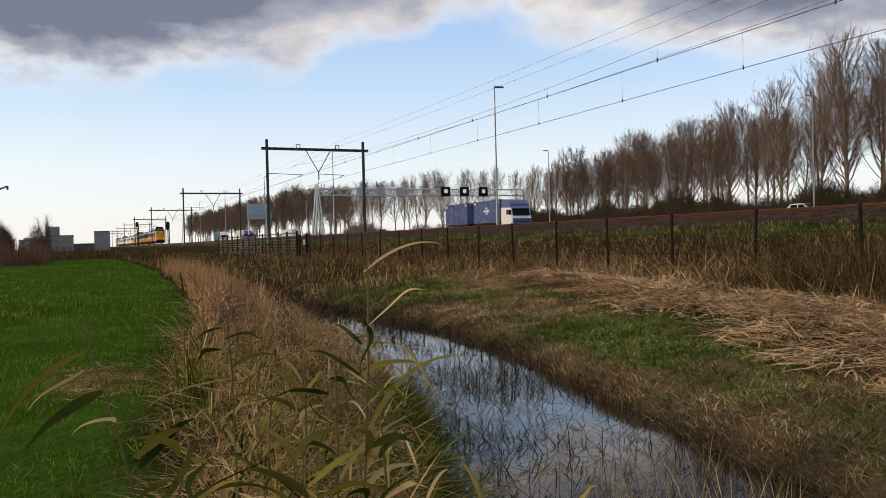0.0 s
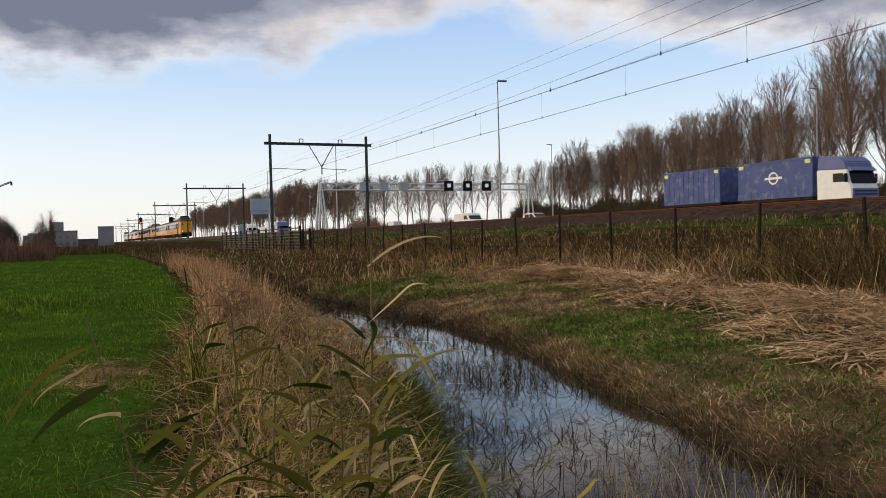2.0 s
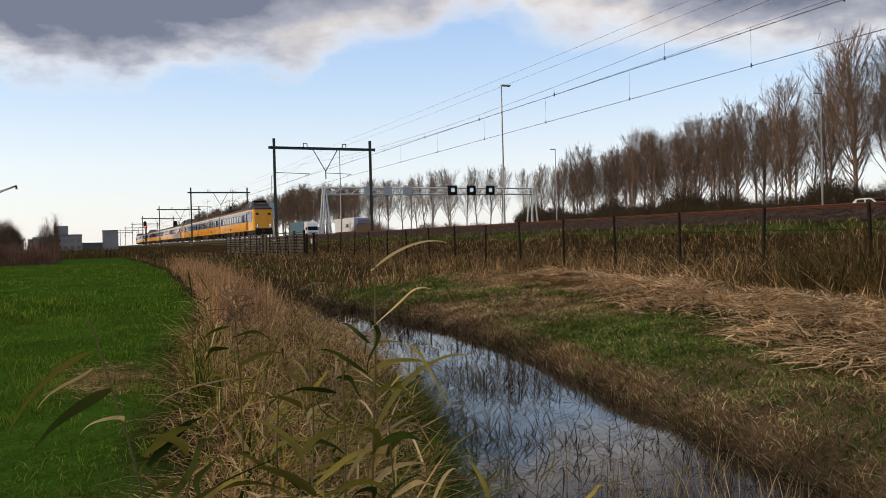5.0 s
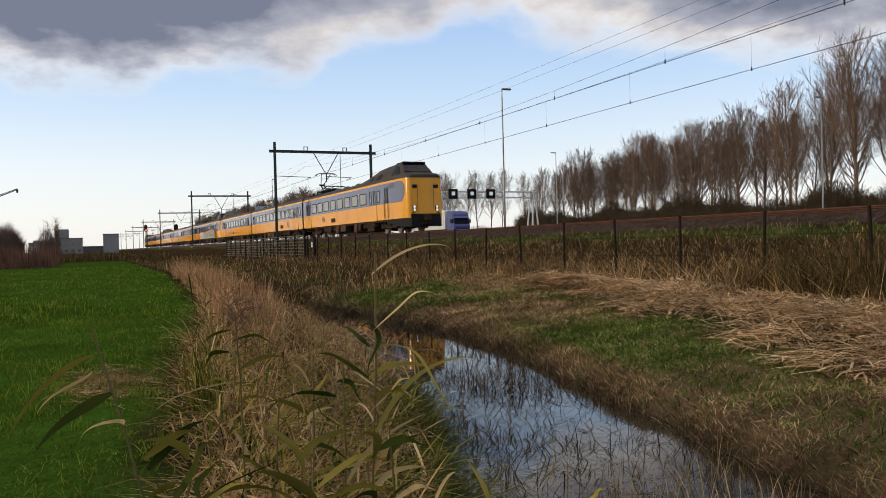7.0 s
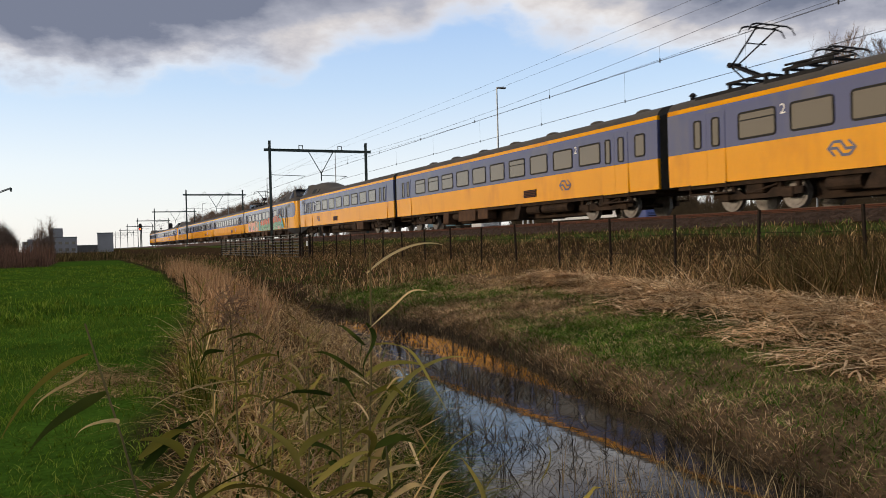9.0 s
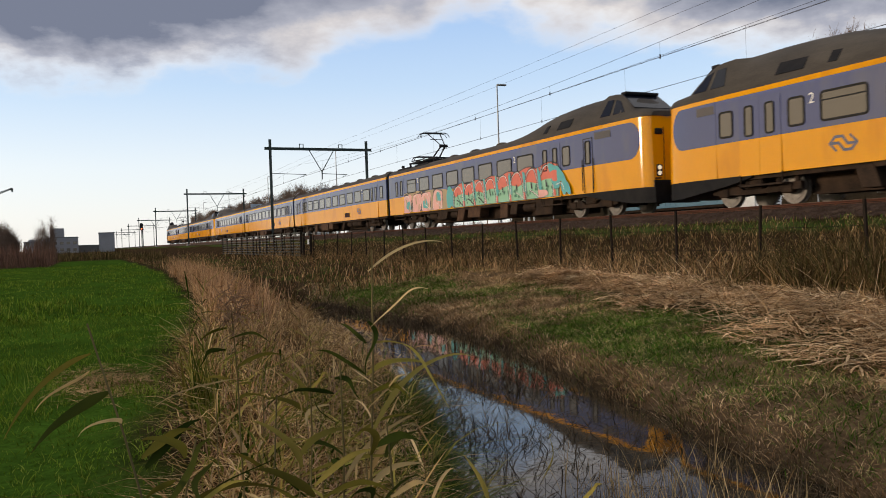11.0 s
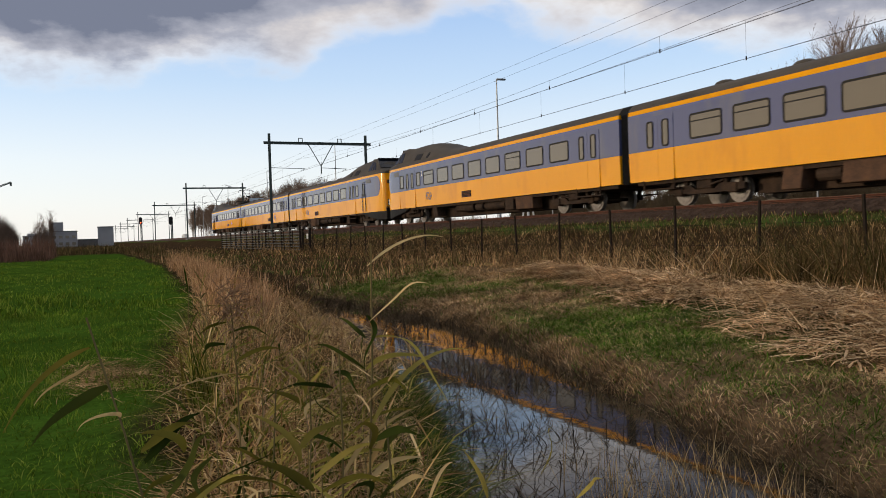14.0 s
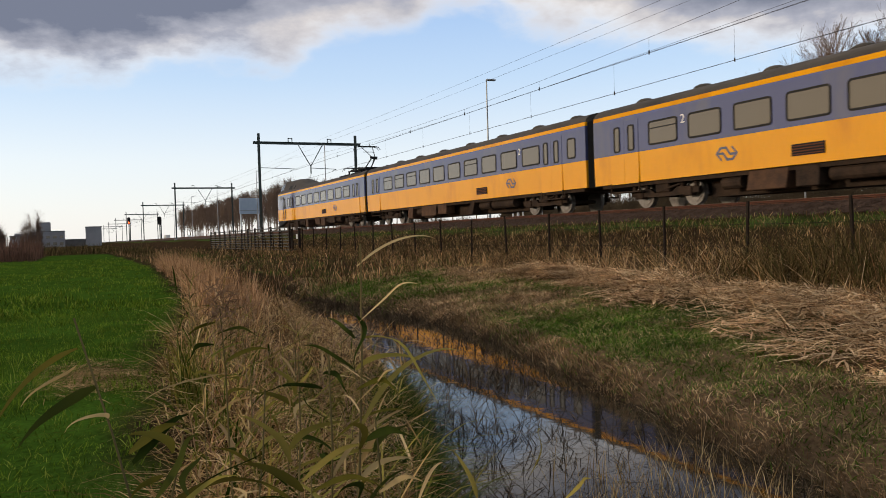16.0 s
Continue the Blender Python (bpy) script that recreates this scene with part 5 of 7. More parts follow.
def lorry(label, cab_main, cab_top, boxes, rib, mats, length):
    t = tagged(empty("lorry"), label, "lorry", "vehicles on the motorway")
    bm = bm_new()
    prism(bm, ((0.0, 0.5), (-0.02, 1.6), (0.14, 2.0), (0.34, 2.8), (2.6, 2.9), (2.6, 0.6)), 0, -1.22, 1.22)
    bmesh.ops.bevel(bm, geom=bm.edges[:], offset=0.06, segments=2, affect="EDGES")
    cab = part("cab", bm, cab_main, t, "white lower cab")
    bm = bm_new()
    prism(bm, ((0.34, 2.82), (0.45, 3.3), (0.9, 3.66), (2.5, 3.8), (2.6, 2.9)), 0, -1.19, 1.19)
    bmesh.ops.bevel(bm, geom=bm.edges[:], offset=0.07, segments=2, affect="EDGES")
    part("cab_roof", bm, cab_top, t, "blue upper cab with roof fairing")
    bm = bm_new()
    prism(bm, ((0.06, 1.95), (0.1, 1.9), (0.36, 2.72), (0.3, 2.74)), 0, -1.08, 1.08)
    part("windscreen", bm, M["windscreen"], cab)
    part("sun_visor", prism(bm_new(), ((0.02, 2.72), (0.3, 2.7), (0.42, 2.95), (0.3, 2.98)), 0, -1.12, 1.12), cab_top, cab)
    for s in (-1, 1):
        x = 1.225 * s
        part("door_window", prism(bm_new(), ((0.5, 2.05), (1.35, 2.05), (1.35, 2.6), (0.62, 2.6)), 0, min(x, x + 0.01 * s), max(x, x + 0.01 * s)), M["windscreen"], cab)
        part("mirror", box(bm_new(), (min(x, x + 0.25 * s), 0.25, 2.0), (max(x, x + 0.25 * s), 0.4, 2.55), 0.04), M["black"], cab)
        part("headlight", box(bm_new(), (min(s * 0.75, s * 1.1), -0.04, 0.75), (max(s * 0.75, s * 1.1), 0.02, 0.92), 0.02), M["carlamp"], cab)
    for z in (1.0, 1.2, 1.4):
        part("grille_bar", box(bm_new(), (-1.0, -0.035, z), (1.0, 0.0, z + 0.07)), M["black"], cab)
    part("front_panel", box(bm_new(), (-1.16, -0.03, 0.95), (1.16, 0.05, 1.6), 0.02), cab_top, cab)
    part("bumper", box(bm_new(), (-1.2, -0.06, 0.35), (1.2, 0.3, 0.7), 0.05), cab_top, t)
    part("chassis", box(bm_new(), (-0.45, 1.0, 0.75), (0.45, length, 1.1)), M["under"], t)
    for i, (y0, y1) in enumerate(boxes):
        part("subframe", box(bm_new(), (-1.1, y0 + 0.1, 1.08), (1.1, y1 - 0.1, 1.25)), M["under"], t)
        container(t, y0, y1, 1.26, 3.86, mats[i], rib[i])
    for y in (1.1, 6.0, 7.35, length - 4.2, length - 2.9, length - 1.6):
        for x in (-1.05, 1.05):
            wheel(t, x, y, 0.5)
    for s in (-1, 1):
        for y0, y1 in ((2.9, 5.0), (length - 8, length - 5.2)):
            part("side_guard", box(bm_new(), (min(s * 1.1, s * 1.16), y0, 0.55), (max(s * 1.1, s * 1.16), y1, 0.95), 0.02), M["under"], t)
    return t


def van(label, mat, h=2.0, length=5.2):
    v = tagged(empty("van"), label, "van", "vehicles on the motorway")
    bm = bm_new()
    prism(bm, ((0.0, 0.45), (0.02, 0.95), (0.75, 1.15), (1.55, h - 0.08), (2.0, h), (length, h - 0.05), (length, 0.42)), 0, -0.95, 0.95)
    bmesh.ops.bevel(bm, geom=bm.edges[:], offset=0.08, segments=2, affect="EDGES")
    b = part("body", bm, mat, v)
    part("windscreen", prism(bm_new(), ((0.74, 1.2), (0.8, 1.16), (1.5, h - 0.22), (1.44, h - 0.2)), 0, -0.8, 0.8), M["windscreen"], b)
    for s in (-1, 1):
        x = 0.95 * s
        part("door_window", prism(bm_new(), ((1.15, 1.2), (2.3, 1.2), (2.3, h - 0.3), (1.6, h - 0.3)), 0, min(x, x + 0.01 * s), max(x, x + 0.01 * s)), M["windscreen"], b)
        part("headlight", box(bm_new(), (min(s * 0.55, s * 0.85), -0.03, 0.72), (max(s * 0.55, s * 0.85), 0.06, 0.88), 0.02), M["carlamp"], b)
        for y in (0.95, length - 1.1):
            wheel(v, 0.84 * s, y, 0.34, 0.22)
    part("bumper", box(bm_new(), (-0.93, -0.07, 0.3), (0.93, 0.15, 0.58), 0.04), M["black"], v)
    return v


def car(label, mat, length=4.3):
    c = tagged(empty("car"), label, "car", "vehicles on the motorway")
    bm = bm_new()
    prism(bm, ((0.0, 0.35), (0.0, 0.68), (0.25, 0.8), (1.15, 0.92), (length - 0.1, 0.95), (length, 0.6), (length, 0.35)), 0, -0.88, 0.88)
    bmesh.ops.bevel(bm, geom=bm.edges[:], offset=0.07, segments=2, affect="EDGES")
    b = part("body", bm, mat, c)
    bm = bm_new()
    prism(bm, ((1.15, 0.9), (1.85, 1.4), (2.4, 1.47), (length - 0.7, 1.42), (length - 0.15, 0.92)), 0, -0.74, 0.74)
    bmesh.ops.bevel(bm, geom=bm.edges[:], offset=0.07, segments=2, affect="EDGES")
    r = part("cabin", bm, mat, c)
    for s in (-1, 1):
        x = 0.742 * s
        for y0, y1, k in ((1.65, 2.5, 0.3), (2.6, 3.5, 0.0)):
            part("side_window", prism(bm_new(), ((y0 - k * 0.5, 1.0), (y1, 1.0), (y1 - 0.05, 1.33), (y0 + k, 1.33)), 0, min(x, x + 0.012 * s), max(x, x + 0.012 * s)), M["windscreen"], r)
        part("headlight", box(bm_new(), (min(s * 0.5, s * 0.8), -0.02, 0.6), (max(s * 0.5, s * 0.8), 0.05, 0.72), 0.02), M["carlamp"], b)
        for y in (0.85, length - 0.85):
            wheel(c, 0.78 * s, y, 0.32, 0.2)
    part("windscreen", prism(bm_new(), ((1.2, 0.98), (1.27, 0.95), (1.86, 1.36), (1.8, 1.4)), 0, -0.66, 0.66), M["windscreen"], r)
    return c


VEHICLES = []


def drive(ob, x, z, rows, away=False):
    """rows: seconds, place of the front along the road."""
    VEHICLES.append((ob, [(t, pose(x, y, z, 0, 0, 180 if away else 0)) for t, y in rows]))
    ob.matrix_basis = VEHICLES[-1][1][0][1]


def steady(t, y, speed):
    return [(k, y - speed * (k - t)) for k in (0, 4, 8, 12, 16)]


blue_lorry = lorry("blue and white lorry with trailer carrying two blue containers", M["white"], M["lorryblue"], ((2.9, 9.4), (11.2, 17.5)), (False, True),
                   (M["boxblue"], M["boxblue"]), 17.5)
drive(blue_lorry, 44.6, ROAD_Z, steady(1.5, 45.3, 21.1))
second = lorry("blue-cabbed lorry with a long white box body", M["lorryblue"], M["lorryblue"], ((3.0, 15.5),), (True,), (M["white"],), 16.0)
# dark unreadable lettering on its side, as plain bars
for y, z, w, h in ((5.2, 2.55, 0.22, 1.1), (6.0, 2.4, 0.5, 0.7), (6.9, 2.4, 0.5, 0.7), (7.8, 2.4, 0.6, 0.7)):
    part("lettering_bar", box(bm_new(), (-1.266, y - w / 2, z - h / 2), (-1.256, y + w / 2, z + h / 2)), M["black"], second)
drive(second, 47.0, ROAD_Z, steady(6.5, 110.0, 21.0))
third = lorry("white lorry with a teal tarpaulin trailer", M["white"], M["white"], ((3.0, 15.5),), (True,), (M["tealbox"],), 16.0)
drive(third, 43.0, ROAD_Z, steady(3.0, 205.0, 20.5))
drive(van("white delivery van with dark windows", M["white"]), 44.4, ROAD_Z, steady(4.0, 45.6, 21.2))
drive(car("silver estate car on the service road", M["silver"]), 70.0, 3.4, ((0, 59.0), (1.5, 58.3), (3.5, 55.0), (8, 46.0), (16, 30.0)))
drive(car("white hatchback on the motorway", M["white"]), 44.4, ROAD_Z, steady(1.5, 84.0, 24.0))
drive(car("dark blue car driving away on the motorway", M["lorryblue"]), 57.5, ROAD_Z, [(0, 60.0), (4, 160.0), (8, 260.0), (16, 460.0)], True)
drive(van("white van driving away on the motorway", M["white"], 2.5, 5.8), 61.0, ROAD_Z, [(0, 120.0), (4, 210.0), (8, 300.0), (16, 480.0)], True)
drive(lorry("white box lorry driving away along the motorway", M["white"], M["white"], ((3.0, 15.5),), (True,), (M["white"],), 16.0), 61.0, ROAD_Z, [(0, 260.0), (4, 345.0), (8, 430.0), (16, 600.0)], True)


# ---- grass, reeds and straw ----
def ribbons(name, base, height, width, turn, lean, droop, material, segs=3, label="", category="grass", flat=None):
    """Many curved blades in one mesh. base: n x 3; lean: sideways reach as a share of the height; droop: how far the tip hangs."""
    n = len(base)
    t = np.linspace(0, 1, segs + 1)[None, :]
    h, w = height[:, None], width[:, None]
    out = h * (lean[:, None] * t + droop[:, None] * t ** 2.2)
    up = h * (t - droop[:, None] * 0.75 * t ** 2.5) if flat is None else h * flat[:, None] * np.sin(np.pi * t)
    dx, dy = np.cos(turn)[:, None], np.sin(turn)[:, None]
    face = turn + np.random.uniform(-0.9, 0.9, n) + np.pi / 2
    sx, sy = np.cos(face)[:, None], np.sin(face)[:, None]
    half = w * 0.5 * np.clip(1.0 - t ** 2.2, 0.03, 1) * (0.55 + 0.45 * np.minimum(1, t * 4))
    cx, cy, cz = base[:, :1] + dx * out, base[:, 1:2] + dy * out, base[:, 2:] + up
    v = np.empty((n, segs + 1, 2, 3))
    v[:, :, 0] = np.stack([cx - sx * half, cy - sy * half, cz], -1)
    v[:, :, 1] = np.stack([cx + sx * half, cy + sy * half, cz], -1)
    o = (np.arange(n) * (segs + 1) * 2)[:, None] + np.arange(segs)[None, :] * 2
    q = np.stack([o, o + 1, o + 3, o + 2], -1).reshape(-1, 4)
    me = bpy.data.meshes.new(name)
    me.vertices.add(n * (segs + 1) * 2)
    me.vertices.foreach_set("co", v.ravel())
    me.loops.add(len(q) * 4)
    me.loops.foreach_set("vertex_index", q.ravel().astype(np.int32))
    me.polygons.add(len(q))
    me.polygons.foreach_set("loop_start", np.arange(len(q), dtype=np.int32) * 4)
    me.polygons.foreach_set("use_smooth", np.ones(len(q), dtype=bool))
    me.materials.append(material)
    me.update(calc_edges=True)
    ob = new(name, me)
    if label:
        tagged(ob, label, category, kind="stuff")
    return ob


def scatter(n, x0, x1, y0, y1, near=1.0):
    """Places between two border lines (functions of y), thicker near y0 when near is over 1."""
    y = y0 + (y1 - y0) * np.random.rand(n) ** near
    a, b = x0(y), x1(y)
    x = a + (b - a) * np.random.rand(n)
    return x, y


def on_ground(x, y, sink=0.01):
    return np.stack([x, y, ground_z(x, y) - sink], -1)


def uni(n, a, b):
    return np.random.uniform(a, b, n)


def tufted(x, y, k, spread):
    """Each place becomes a tuft of k blades; gives the places and a size that a tuft's blades share."""
    n = len(x)
    size = np.repeat(np.random.uniform(0.6, 1.45, n), k)
    return np.repeat(x, k) + np.random.normal(0, spread, n * k), np.repeat(y, k) + np.random.normal(0, spread, n * k), size


def line_of(pair, shift=0.0):
    return lambda y: np.interp(y, *pair) + shift


def flat_line(v):
    return lambda y: np.full_like(y, v)


GREEN = blade_material("meadow_grass", ((0.032, 0.058, 0.006), (0.078, 0.14, 0.012), (0.14, 0.21, 0.02), (0.24, 0.28, 0.05)), 0.5, 0.3)
BANK = blade_material("bank_grass", ((0.025, 0.05, 0.008), (0.06, 0.13, 0.014), (0.10, 0.19, 0.022), (0.20, 0.19, 0.06), (0.36, 0.29, 0.13)), 0.6, 0.1)
DRY = blade_material("dry_grass", ((0.06, 0.035, 0.016), (0.21, 0.125, 0.055), (0.46, 0.30, 0.135), (0.72, 0.50, 0.25), (0.28, 0.165, 0.072), (0.08, 0.046, 0.02)), 0.7, 0.1)
STRAW = blade_material("cut_reed_straw", ((0.06, 0.034, 0.018), (0.40, 0.245, 0.12), (0.76, 0.52, 0.28), (0.92, 0.70, 0.43), (0.52, 0.32, 0.16), (0.08, 0.045, 0.024)), 0.65, 0.1)
RUSSET = blade_material("russet_reed", ((0.05, 0.03, 0.016), (0.25, 0.13, 0.055), (0.56, 0.33, 0.155), (0.68, 0.44, 0.23), (0.15, 0.085, 0.04), (0.045, 0.028, 0.015)), 0.75, 0.1)
DARKREED = blade_material("wet_dark_reed", ((0.018, 0.014, 0.010), (0.06, 0.042, 0.026), (0.14, 0.10, 0.06), (0.03, 0.022, 0.015)), 0.7, 0.05)
RANK = blade_material("rank_growth", ((0.028, 0.020, 0.009), (0.10, 0.066, 0.03), (0.05, 0.055, 0.016), (0.26, 0.18, 0.08), (0.022, 0.016, 0.008)), 0.7, 0.1)
REDBRUSH = blade_material("far_red_brush", ((0.12, 0.066, 0.048), (0.19, 0.11, 0.078), (0.08, 0.046, 0.034)), 0.8, 0.15)
REEDLEAF = blade_material("reed_leaf", ((0.022, 0.040, 0.006), (0.075, 0.095, 0.014), (0.20, 0.195, 0.035), (0.40, 0.33, 0.085), (0.045, 0.065, 0.012), (0.30, 0.21, 0.05)), 0.5, 0.3)
FADED = blade_material("faded_reed_leaf", ((0.25, 0.15, 0.05), (0.56, 0.38, 0.16), (0.78, 0.58, 0.30), (0.12, 0.066, 0.024)), 0.6, 0.3)
PLUME = blade_material("seed_plume", ((0.30, 0.19, 0.125), (0.46, 0.31, 0.21), (0.22, 0.135, 0.085)), 0.9, 0.4)


BANKDRY = blade_material("bank_dry_grass", ((0.13, 0.075, 0.036), (0.36, 0.225, 0.115), (0.56, 0.375, 0.20), (0.74, 0.54, 0.32), (0.24, 0.145, 0.072), (0.10, 0.085, 0.03)), 0.7, 0.15)


def make_meadow():
    x, y = scatter(17000, flat_line(-9.0), line_of(FIELD, 0.1), 2.0, 15.0, 1.5)
    x, y, size = tufted(x, y, 6, 0.03)
    n = len(x)
    lush = 0.55 + 0.8 * smooth(-0.7, 0.9, wave(x * 0.9 + 5.0, y * 0.8) + 0.5 * wave(x * 2.3, y * 2.1))
    ribbons("meadow_grass", on_ground(x, y), uni(n, 0.035, 0.11) * size * lush, uni(n, 0.004, 0.009), uni(n, 0, 6.28), uni(n, 0.1, 0.8), uni(n, 0, 0.5), GREEN, 2,
            "short bright green meadow grass in uneven tufts", "grass")
    x, y = scatter(14000, flat_line(-26.0), line_of(FIELD, -0.1), 15.0, 66.0, 1.7)
    x, y, size = tufted(x, y, 5, 0.08)
    n = len(x)
    lush = 0.5 + 0.9 * smooth(-0.7, 0.9, wave(x * 0.5 + 5.0, y * 0.35))
    ribbons("meadow_grass", on_ground(x, y), uni(n, 0.05, 0.13) * size * lush, uni(n, 0.012, 0.028), uni(n, 0, 6.28), uni(n, 0.1, 0.6), uni(n, 0, 0.4), GREEN, 2,
            "short green meadow grass further off", "grass")


def bank_patch(x, y):
    return wave(x * 0.45 + 3.0, y * 0.4) + 0.4 * wave(x * 1.3, y * 1.2)


SWATH_Y = (3.5, 5, 6.6, 9.5, 13, 16, 19)
SWATH_X = (7.2, 8.0, 8.85, 9.85, 10.55, 10.95, 11.2)
SWATH_W = (0.7, 1.0, 1.25, 1.35, 1.0, 0.6, 0.35)


def in_swath(x, y):
    return np.abs(x - np.interp(y, SWATH_Y, SWATH_X)) / np.interp(y, SWATH_Y, SWATH_W)


def make_right_bank():
    x, y = scatter(21000, line_of(WATER_R, 0.05), flat_line(11.8), 1.5, 27.0, 1.3)
    keep = in_swath(x, y) > np.random.uniform(0.7, 1.1, len(x))
    x, y, size = tufted(x[keep], y[keep], 8, 0.05)
    edge = np.interp(y, *WATER_R)
    # greener between the water's rim and the straw
    g = bank_patch(x, y) + np.random.normal(0, 0.55, len(x)) + 0.65 * smooth(0.15, 0.7, x - edge) * (1 - smooth(11, 15, y)) - 0.5 * (x > 10.3)
    for sel, mat, name, label, lo, hi in ((g > 0.0, BANK, "bank_grass", "patchy green grass on the ditch bank", 0.04, 0.12), (g <= 0.0, BANKDRY, "dry_grass", "withered brown grass on the ditch bank", 0.035, 0.10)):
        k = int(sel.sum())
        far = 0.7 + y[sel] / 14.0
        ribbons(name, on_ground(x[sel], y[sel]), uni(k, lo, hi) * size[sel], uni(k, 0.006, 0.013) * far, uni(k, 0, 6.28), uni(k, 0.2, 1.3), uni(k, 0.1, 0.8), mat, 2, label, "grass")
    # short litter strewn flat among it
    x, y = scatter(9000, line_of(WATER_R, 0.1), flat_line(11.6), 2.0, 20.0, 1.3)
    n = len(x)
    ribbons("strewn_litter", on_ground(x, y, -0.02), uni(n, 0.06, 0.26), uni(n, 0.005, 0.012) * (0.7 + y / 14), uni(n, 0, 6.28), uni(n, 0.85, 1.0), uni(n, 0, 0.1), BANKDRY, 2, "short bits of dry litter strewn over the bank", "straw", flat=uni(n, 0.0, 0.12))
    # low tufts along the water's edge
    x, y = scatter(1300, line_of(WATER_R, -0.10), line_of(WATER_R, 0.30), 1.5, 25.0, 1.2)
    x, y, size = tufted(x, y, 6, 0.045)
    n = len(x)
    ribbons("edge_tufts", on_ground(x, y), uni(n, 0.05, 0.17) * size, uni(n, 0.004, 0.010), uni(n, 2.0, 4.4), uni(n, 0.1, 1.0), uni(n, 0.1, 0.7), BANKDRY, 3, "brown tufts along the water's edge", "grass")
    # cut reed lying in swaths, in wisps that share a lie
    n = 16500
    wisp = np.random.randint(0, 420, n)
    wy, wu = 3.3 + 15.5 * np.random.rand(420), np.clip(np.random.normal(0, 0.55, 420), -1.1, 1.1)
    wt, wz = np.random.normal(2.3, 1.1, 420), np.abs(np.random.normal(0, 0.10, 420))
    y = wy[wisp] + np.random.normal(0, 0.28, n)
    mid, half = np.interp(y, SWATH_Y, SWATH_X), np.interp(y, SWATH_Y, SWATH_W)
    x = mid + half * np.clip(wu[wisp] + np.random.normal(0, 0.16, n), -1.2, 1.2)
    b = on_ground(x, y, -0.02)
    b[:, 2] += (wz[wisp] + np.abs(np.random.normal(0, 0.05, n))) * np.clip(1.1 - np.abs(x - mid) / (half * 1.3), 0.05, 1)
    turn = wt[wisp] + np.random.normal(0, 0.75, n)
    ribbons("cut_straw", b, uni(n, 0.15, 0.7), (0.009 + 0.028 * np.random.rand(n) ** 1.7) * (0.7 + y / 14), turn, uni(n, 0.85, 1.0), uni(n, 0, 0.1), STRAW, 3, "pale swath of cut reed straw lying on the bank", "straw", flat=uni(n, 0.0, 0.12))
    # stray stalks sticking up out of it
    n = 620
    y = 4.0 + 13.5 * np.random.rand(n)
    x = np.interp(y, SWATH_Y, SWATH_X) + np.interp(y, SWATH_Y, SWATH_W) * uni(n, -0.9, 1.7)
    ribbons("stray_stalks", on_ground(x, y), uni(n, 0.25, 0.85), uni(n, 0.007, 0.015), np.random.normal(2.4, 1.4, n), uni(n, 0.3, 1.4), uni(n, 0, 0.4), STRAW, 3, "bent straw stalks sticking up from the swath", "straw")


def make_fence_reeds():
    x, y = scatter(13000, flat_line(11.2), flat_line(13.4), 5.0, 62.0, 1.5)
    n = len(x)
    keep = (x > 11.4 + 0.6 * wave(x * 0.3, y * 0.5)) | (y < 9.5)
    x, y = x[keep], y[keep]
    n = len(x)
    h = (0.15 + 0.75 * np.random.rand(n) ** 2.6) * np.where(y < 10, 1.25, 0.85)
    dark = np.random.rand(n) < np.where(y > 11, 0.6, 0.3)
    for sel, mat in ((~dark, RUSSET), (dark, RANK)):
        k = int(sel.sum())
        ribbons("fence_reeds", on_ground(x[sel], y[sel]), h[sel], uni(k, 0.006, 0.015), uni(k, 0, 6.28), uni(k, 0.0, 0.5), uni(k, 0.0, 0.6), mat, 3, "withered brown reeds and grass along the fence", "reeds")
    x, y = scatter(9000, flat_line(10.2), flat_line(13.8), 3.5, 30.0, 1.6)
    n = len(x)
    ribbons("fence_grass", on_ground(x, y), 0.1 + 0.45 * np.random.rand(n) ** 2, uni(n, 0.007, 0.015), uni(n, 0, 6.28), uni(n, 0.2, 1.4), uni(n, 0.2, 0.9), DRY, 3, "rank dry grass at the embankment foot", "grass")
    # rank tall growth at the near end of the fence
    x, y = scatter(5200, flat_line(10.8), flat_line(13.6), 5.4, 11.5, 1.1)
    n = len(x)
    ribbons("rank_reeds", on_ground(x, y), uni(n, 0.45, 1.3), uni(n, 0.008, 0.018), uni(n, 0, 6.28), uni(n, 0.05, 0.6), uni(n, 0.1, 0.8), RANK, 4, "rank olive-brown reeds growing over the fence", "reeds")
    x, y = scatter(9000, flat_line(13.0), flat_line(15.7), 6.0, 80.0, 1.6)
    n = len(x)
    ribbons("slope_growth", on_ground(x, y), uni(n, 0.15, 0.6), uni(n, 0.01, 0.022), uni(n, 0, 6.28), uni(n, 0.05, 0.6), uni(n, 0.1, 0.7), RANK, 3, "brown and olive growth low on the embankment", "grass")
    x, y = scatter(20000, flat_line(13.3), flat_line(16.5), 6.0, 90.0, 1.6)
    n = len(x)
    g = np.random.rand(n) < 0.75
    for sel, mat in ((g & (x > 15.6), BANK), (~g | (x <= 15.6), DRY)):
        k = int(sel.sum())
        ribbons("embankment_grass", on_ground(x[sel], y[sel]), uni(k, 0.08, 0.28), uni(k, 0.008, 0.02), uni(k, 0, 6.28), uni(k, 0.1, 0.7), uni(k, 0.1, 0.6), mat, 2, "green and withered grass on the railway embankment", "grass")


